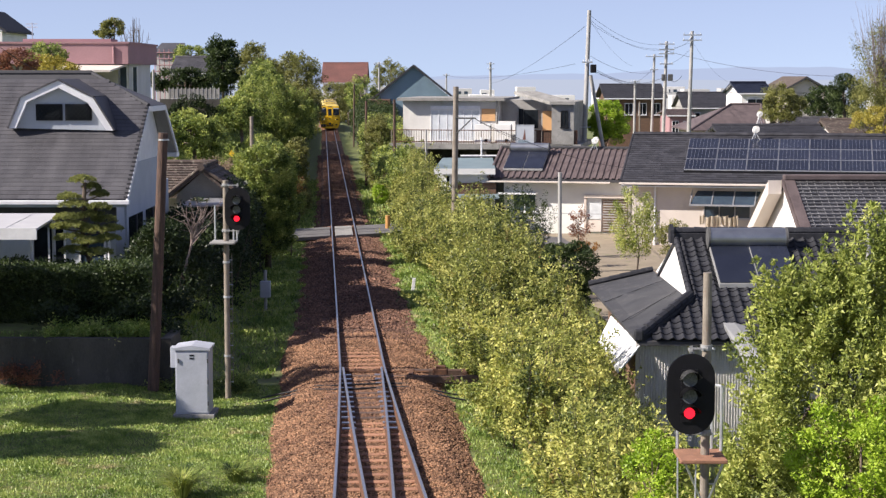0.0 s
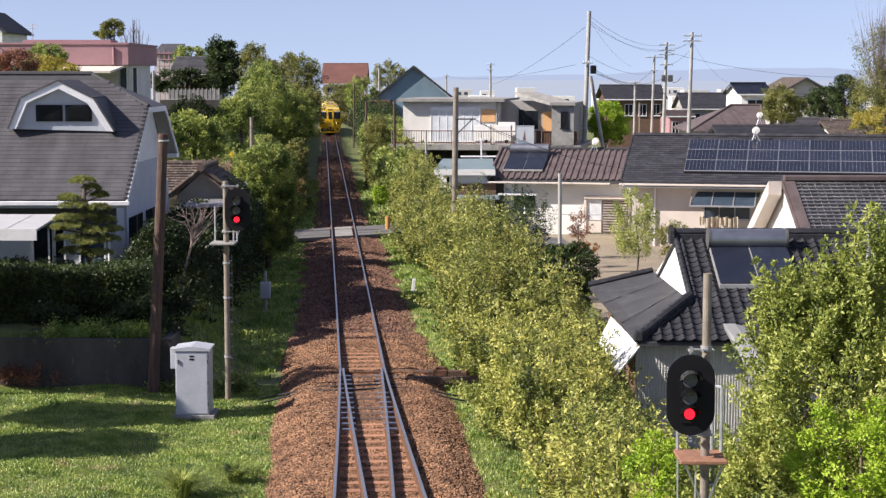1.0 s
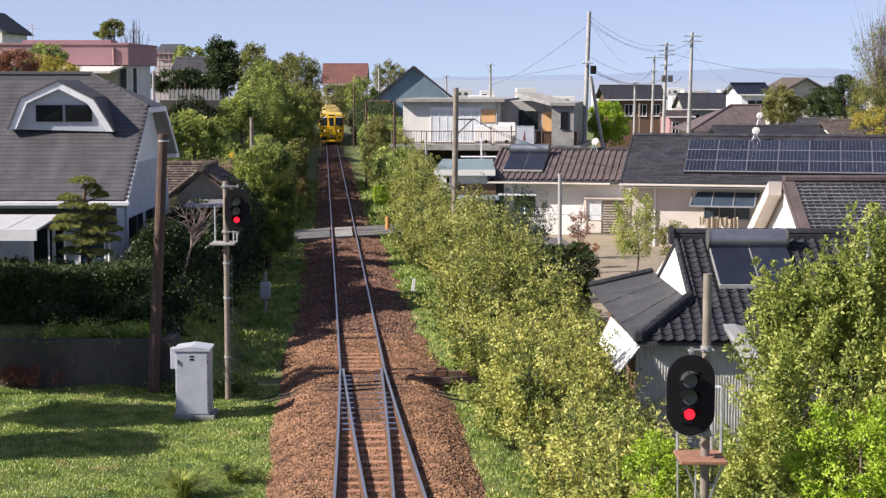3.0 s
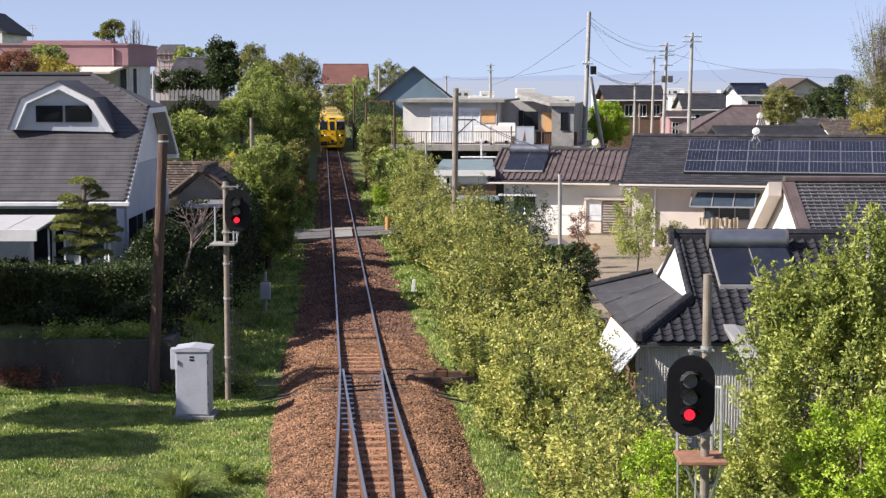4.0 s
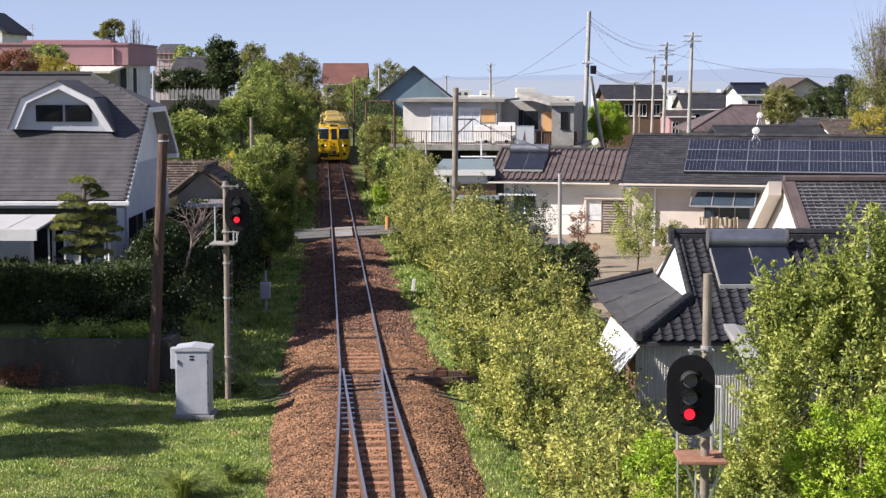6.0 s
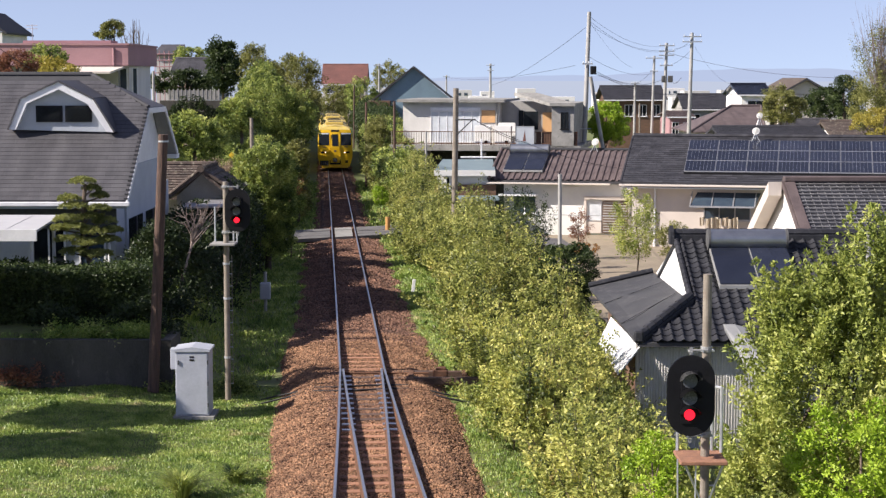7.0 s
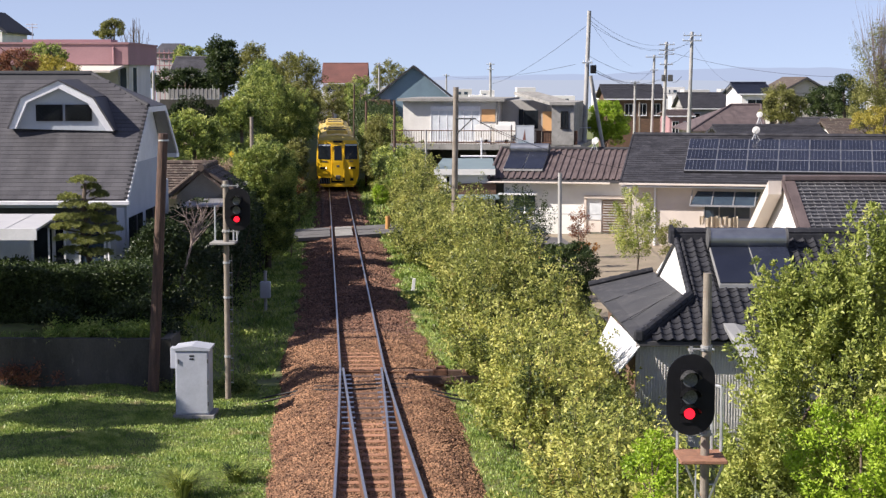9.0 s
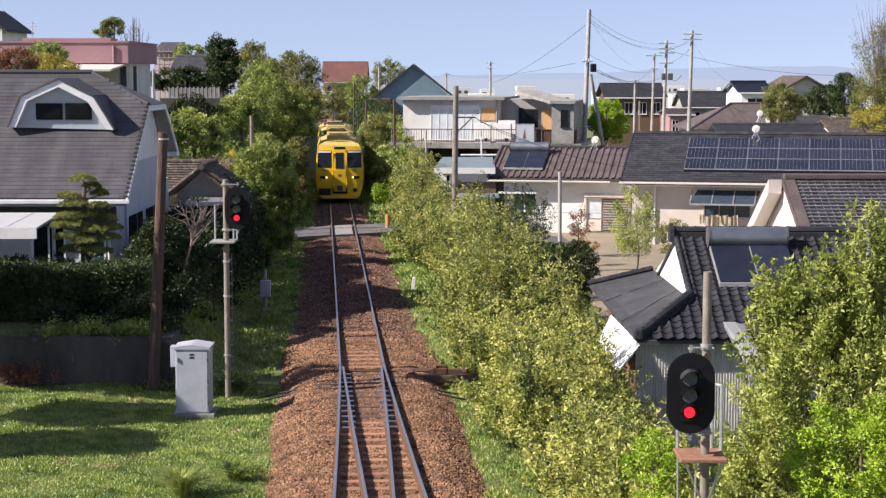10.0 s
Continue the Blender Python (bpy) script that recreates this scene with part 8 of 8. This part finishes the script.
# east gardens
T((11.49, 119.00, 2.48), 4.0, (1.5, 1.3, 1.5), M["leaf_lime"], "bright lime-green round tree", 120, 150, 60, 0.15, 0.2, crown_at=4.14)
T((25.10, 126.00, 3.74), 4.0, (1.7, 1.4, 1.4), M["leaf_olive"], "dense olive-green garden tree", 121, 140, 55, 0.16, 0.22, crown_at=5.41)
T((31.21, 132.00, 3.78), 5.0, (1.4, 1.3, 1.6), M["leaf_dark"], "dark green tree beside the roofs", 122, 120, 50, 0.18, 0.24, crown_at=5.88)
T((30.79, 138.00, 3.84), 4.0, (1.4, 1.2, 1.2), M["leaf_dark"], "dark evergreen shrub in the garden", 123, 90, 50, 0.18, 0.24, crown_at=5.22)
T((28.95, 112.00, 3.78), 7.0, (1.7, 1.5, 2.9), M["leaf_olive"], "tall thin-leaved yellowish tree", 124, 200, 34, 0.13, 0.22, crown_at=7.5, sprays=0.8)
T((27.9, 110.0, 3.0), 4.0, (1.5, 1.2, 1.4), M["leaf_olive"], "brownish thicket at the foot of the tall tree", 143, 120, 40, 0.14, 0.2, crown_at=5.3, sprays=0.4)
T((26.87, 104.00, 3.52), 3.0, (1.6, 1.2, 0.9), M["leaf_yellow"], "yellow-green bamboo clump in the garden", 125, 80, 40, 0.14, 0.2, crown_at=4.63)
T((8.47, 74.00, -1.05), 3.2, (0.95, 0.9, 1.35), M["leaf_bush"], "light green young garden tree", 126, 110, 40, 0.11, 0.15, 0.05, crown_at=0.82, sprays=0.4)
T((6.78, 84.00, -0.84), 1.6, (0.5, 0.5, 0.75), M["leaf_red"], "reddish-leaved garden shrub in the garden", 127, 34, 34, 0.09, 0.14, 0.04, crown_at=0.01, name="shrub", category="shrub")
T((6.81, 80.00, -0.79), 0.6, (0.5, 0.4, 0.25), M["leaf_orange"], "orange flowering low shrub", 128, 20, 30, 0.09, 0.1, 0.03, crown_at=-0.66, name="shrub", category="shrub")
T((4.21, 58.00, 0.40), 1.6, (1.05, 0.9, 1.0), M["leaf_dark"], "rounded dark green garden shrub", 129, 190, 50, 0.10, 0.12, 0.06, crown_at=0.85, extra=(((0, 0, -1.2), (0.9, 0.8, 0.9), 80),), name="shrub", category="shrub")
T((3.31, 70.00, 0.36), 3.2, (1.2, 1.0, 1.35), M["leaf_dark"], "dark-leaved open shrub above the hedge", 130, 110, 34, 0.11, 0.15, 0.06, crown_at=1.06, sprays=0.6)
T((8.97, 66.00, 0.98), 1.8, (0.55, 0.6, 0.7), M["leaf_olive"], "brownish garden shrub in the garden", 132, 50, 40, 0.09, 0.13, 0.04, crown_at=1.16, name="shrub", category="shrub")
T((-4.18, 112.00, 1.73), 3.5, (0.9, 0.9, 1.5), M["leaf_olive"], "green shrub beside the line", 133, 110, 50, 0.14, 0.2, crown_at=3.2, extra=(((0.1, 0, -1.7), (1.0, 1.0, 1.4), 70),))
T((-3.44, 92.00, 0.29), 1.2, (0.4, 0.5, 0.5), M["leaf_lime"], "bright green low shrub by the track", 134, 40, 40, 0.10, 0.12, 0.03, crown_at=1.06, name="shrub", category="shrub")
# near leafy bush by the signal
T((5.52, 23.5, -1.5), 6.5, (1.25, 1.2, 1.9), M["leaf_bush"], "large leafy green bush beside the signal", 135, 300, 60, 0.095, 0.095, 0.09, crown_at=2.83, low=-0.95, shell=0.5, limbs=16, name="bush", category="bush", sprays=0.42,
  extra=(((0.9, 0.2, 0.3), (1.1, 1.1, 2.0), 170), ((-1.05, -0.3, -1.2), (0.55, 0.7, 1.3), 110), ((-0.55, 0, 1.15), (0.4, 0.4, 0.7), 36), ((0.1, 0, 1.75), (0.2, 0.3, 0.6), 22), ((0.62, 0, 1.9), (0.22, 0.3, 0.7), 24), ((-0.9, 0, 1.3), (0.18, 0.3, 0.5), 12), ((-0.25, -0.2, 1.2), (0.2, 0.3, 0.7), 16), ((0.4, -0.4, -1.7), (1.4, 0.8, 1.0), 160)))
T((3.07, 24.00, 1.39), 2.0, (0.4, 0.5, 0.75), M["leaf_lime"], "bright lime shrub below the signal", 136, 60, 50, 0.07, 0.1, 0.04, crown_at=1.62, name="shrub", category="shrub")
T((5.53, 21.5, -1.5), 3.0, (1.0, 0.7, 0.9), M["leaf_lime"], "bright lime-green low bush beside the signal", 139, 130, 50, 0.07, 0.1, 0.05, crown_at=2.26, name="bush", category="bush")
# trees out of the picture to the west, whose shade falls on the grass, the wall and the clipped hedge
for k, (x, y, r, rz, cz) in enumerate(((-13.4, 40.2, 1.5, 1.9, 5.5), (-13.4, 41.8, 1.3, 1.3, 3.0), (-16.5, 41.0, 2.0, 1.3, 6.0), (-13.6, 36.8, 1.0, 0.9, 4.1), (-16.2, 36.2, 1.3, 1.2, 6.0), (-13.7, 33.7, 0.9, 0.7, 4.1), (-16.4, 33.0, 1.2, 1.0, 6.0))):
    T((x, y, -0.4), 7.5, (r, r, rz), M["leaf_green"], "leafy garden tree at the field edge", 160 + k, 150, 45, 0.18, 0.22, crown_at=cz)
# trees that close the far end of the line where it bends away
for k, (p, r) in enumerate((((-22.34, 300.00, -0.39), 3.0), ((-18.4, 285.00, 2.4), 2.6), ((-16.2, 292.00, 2.6), 2.2), ((-20.78, 322.00, -1.71), 2.6), ((-15.86, 300.00, -0.39), 2.6), ((-11.58, 270.00, 1.29), 2.4))):
    T(p, 6, (r, r, r * 0.9), M["leaf_olive"], "grey-green tree beside the distant line", 150 + k, 90, 45, 0.28, 0.4, crown_at=p[2] + 1.2)


def motions():
    """The train rolls down the line towards the bridge, slowing a little."""
    times = [0.5 * i for i in range(21)]
    for car, lag in ((front_car, 0.0), (rear_car, 20.9)):
        rows = []
        for t in times:
            s = 236 - 15.6 * t + 0.2 * t * t + lag
            p = on_track(s, 0)
            rows.append((t, pose(p.x, p.y, p.z, 0, 0, 4.04)))
        walk(car, rows)


motions()
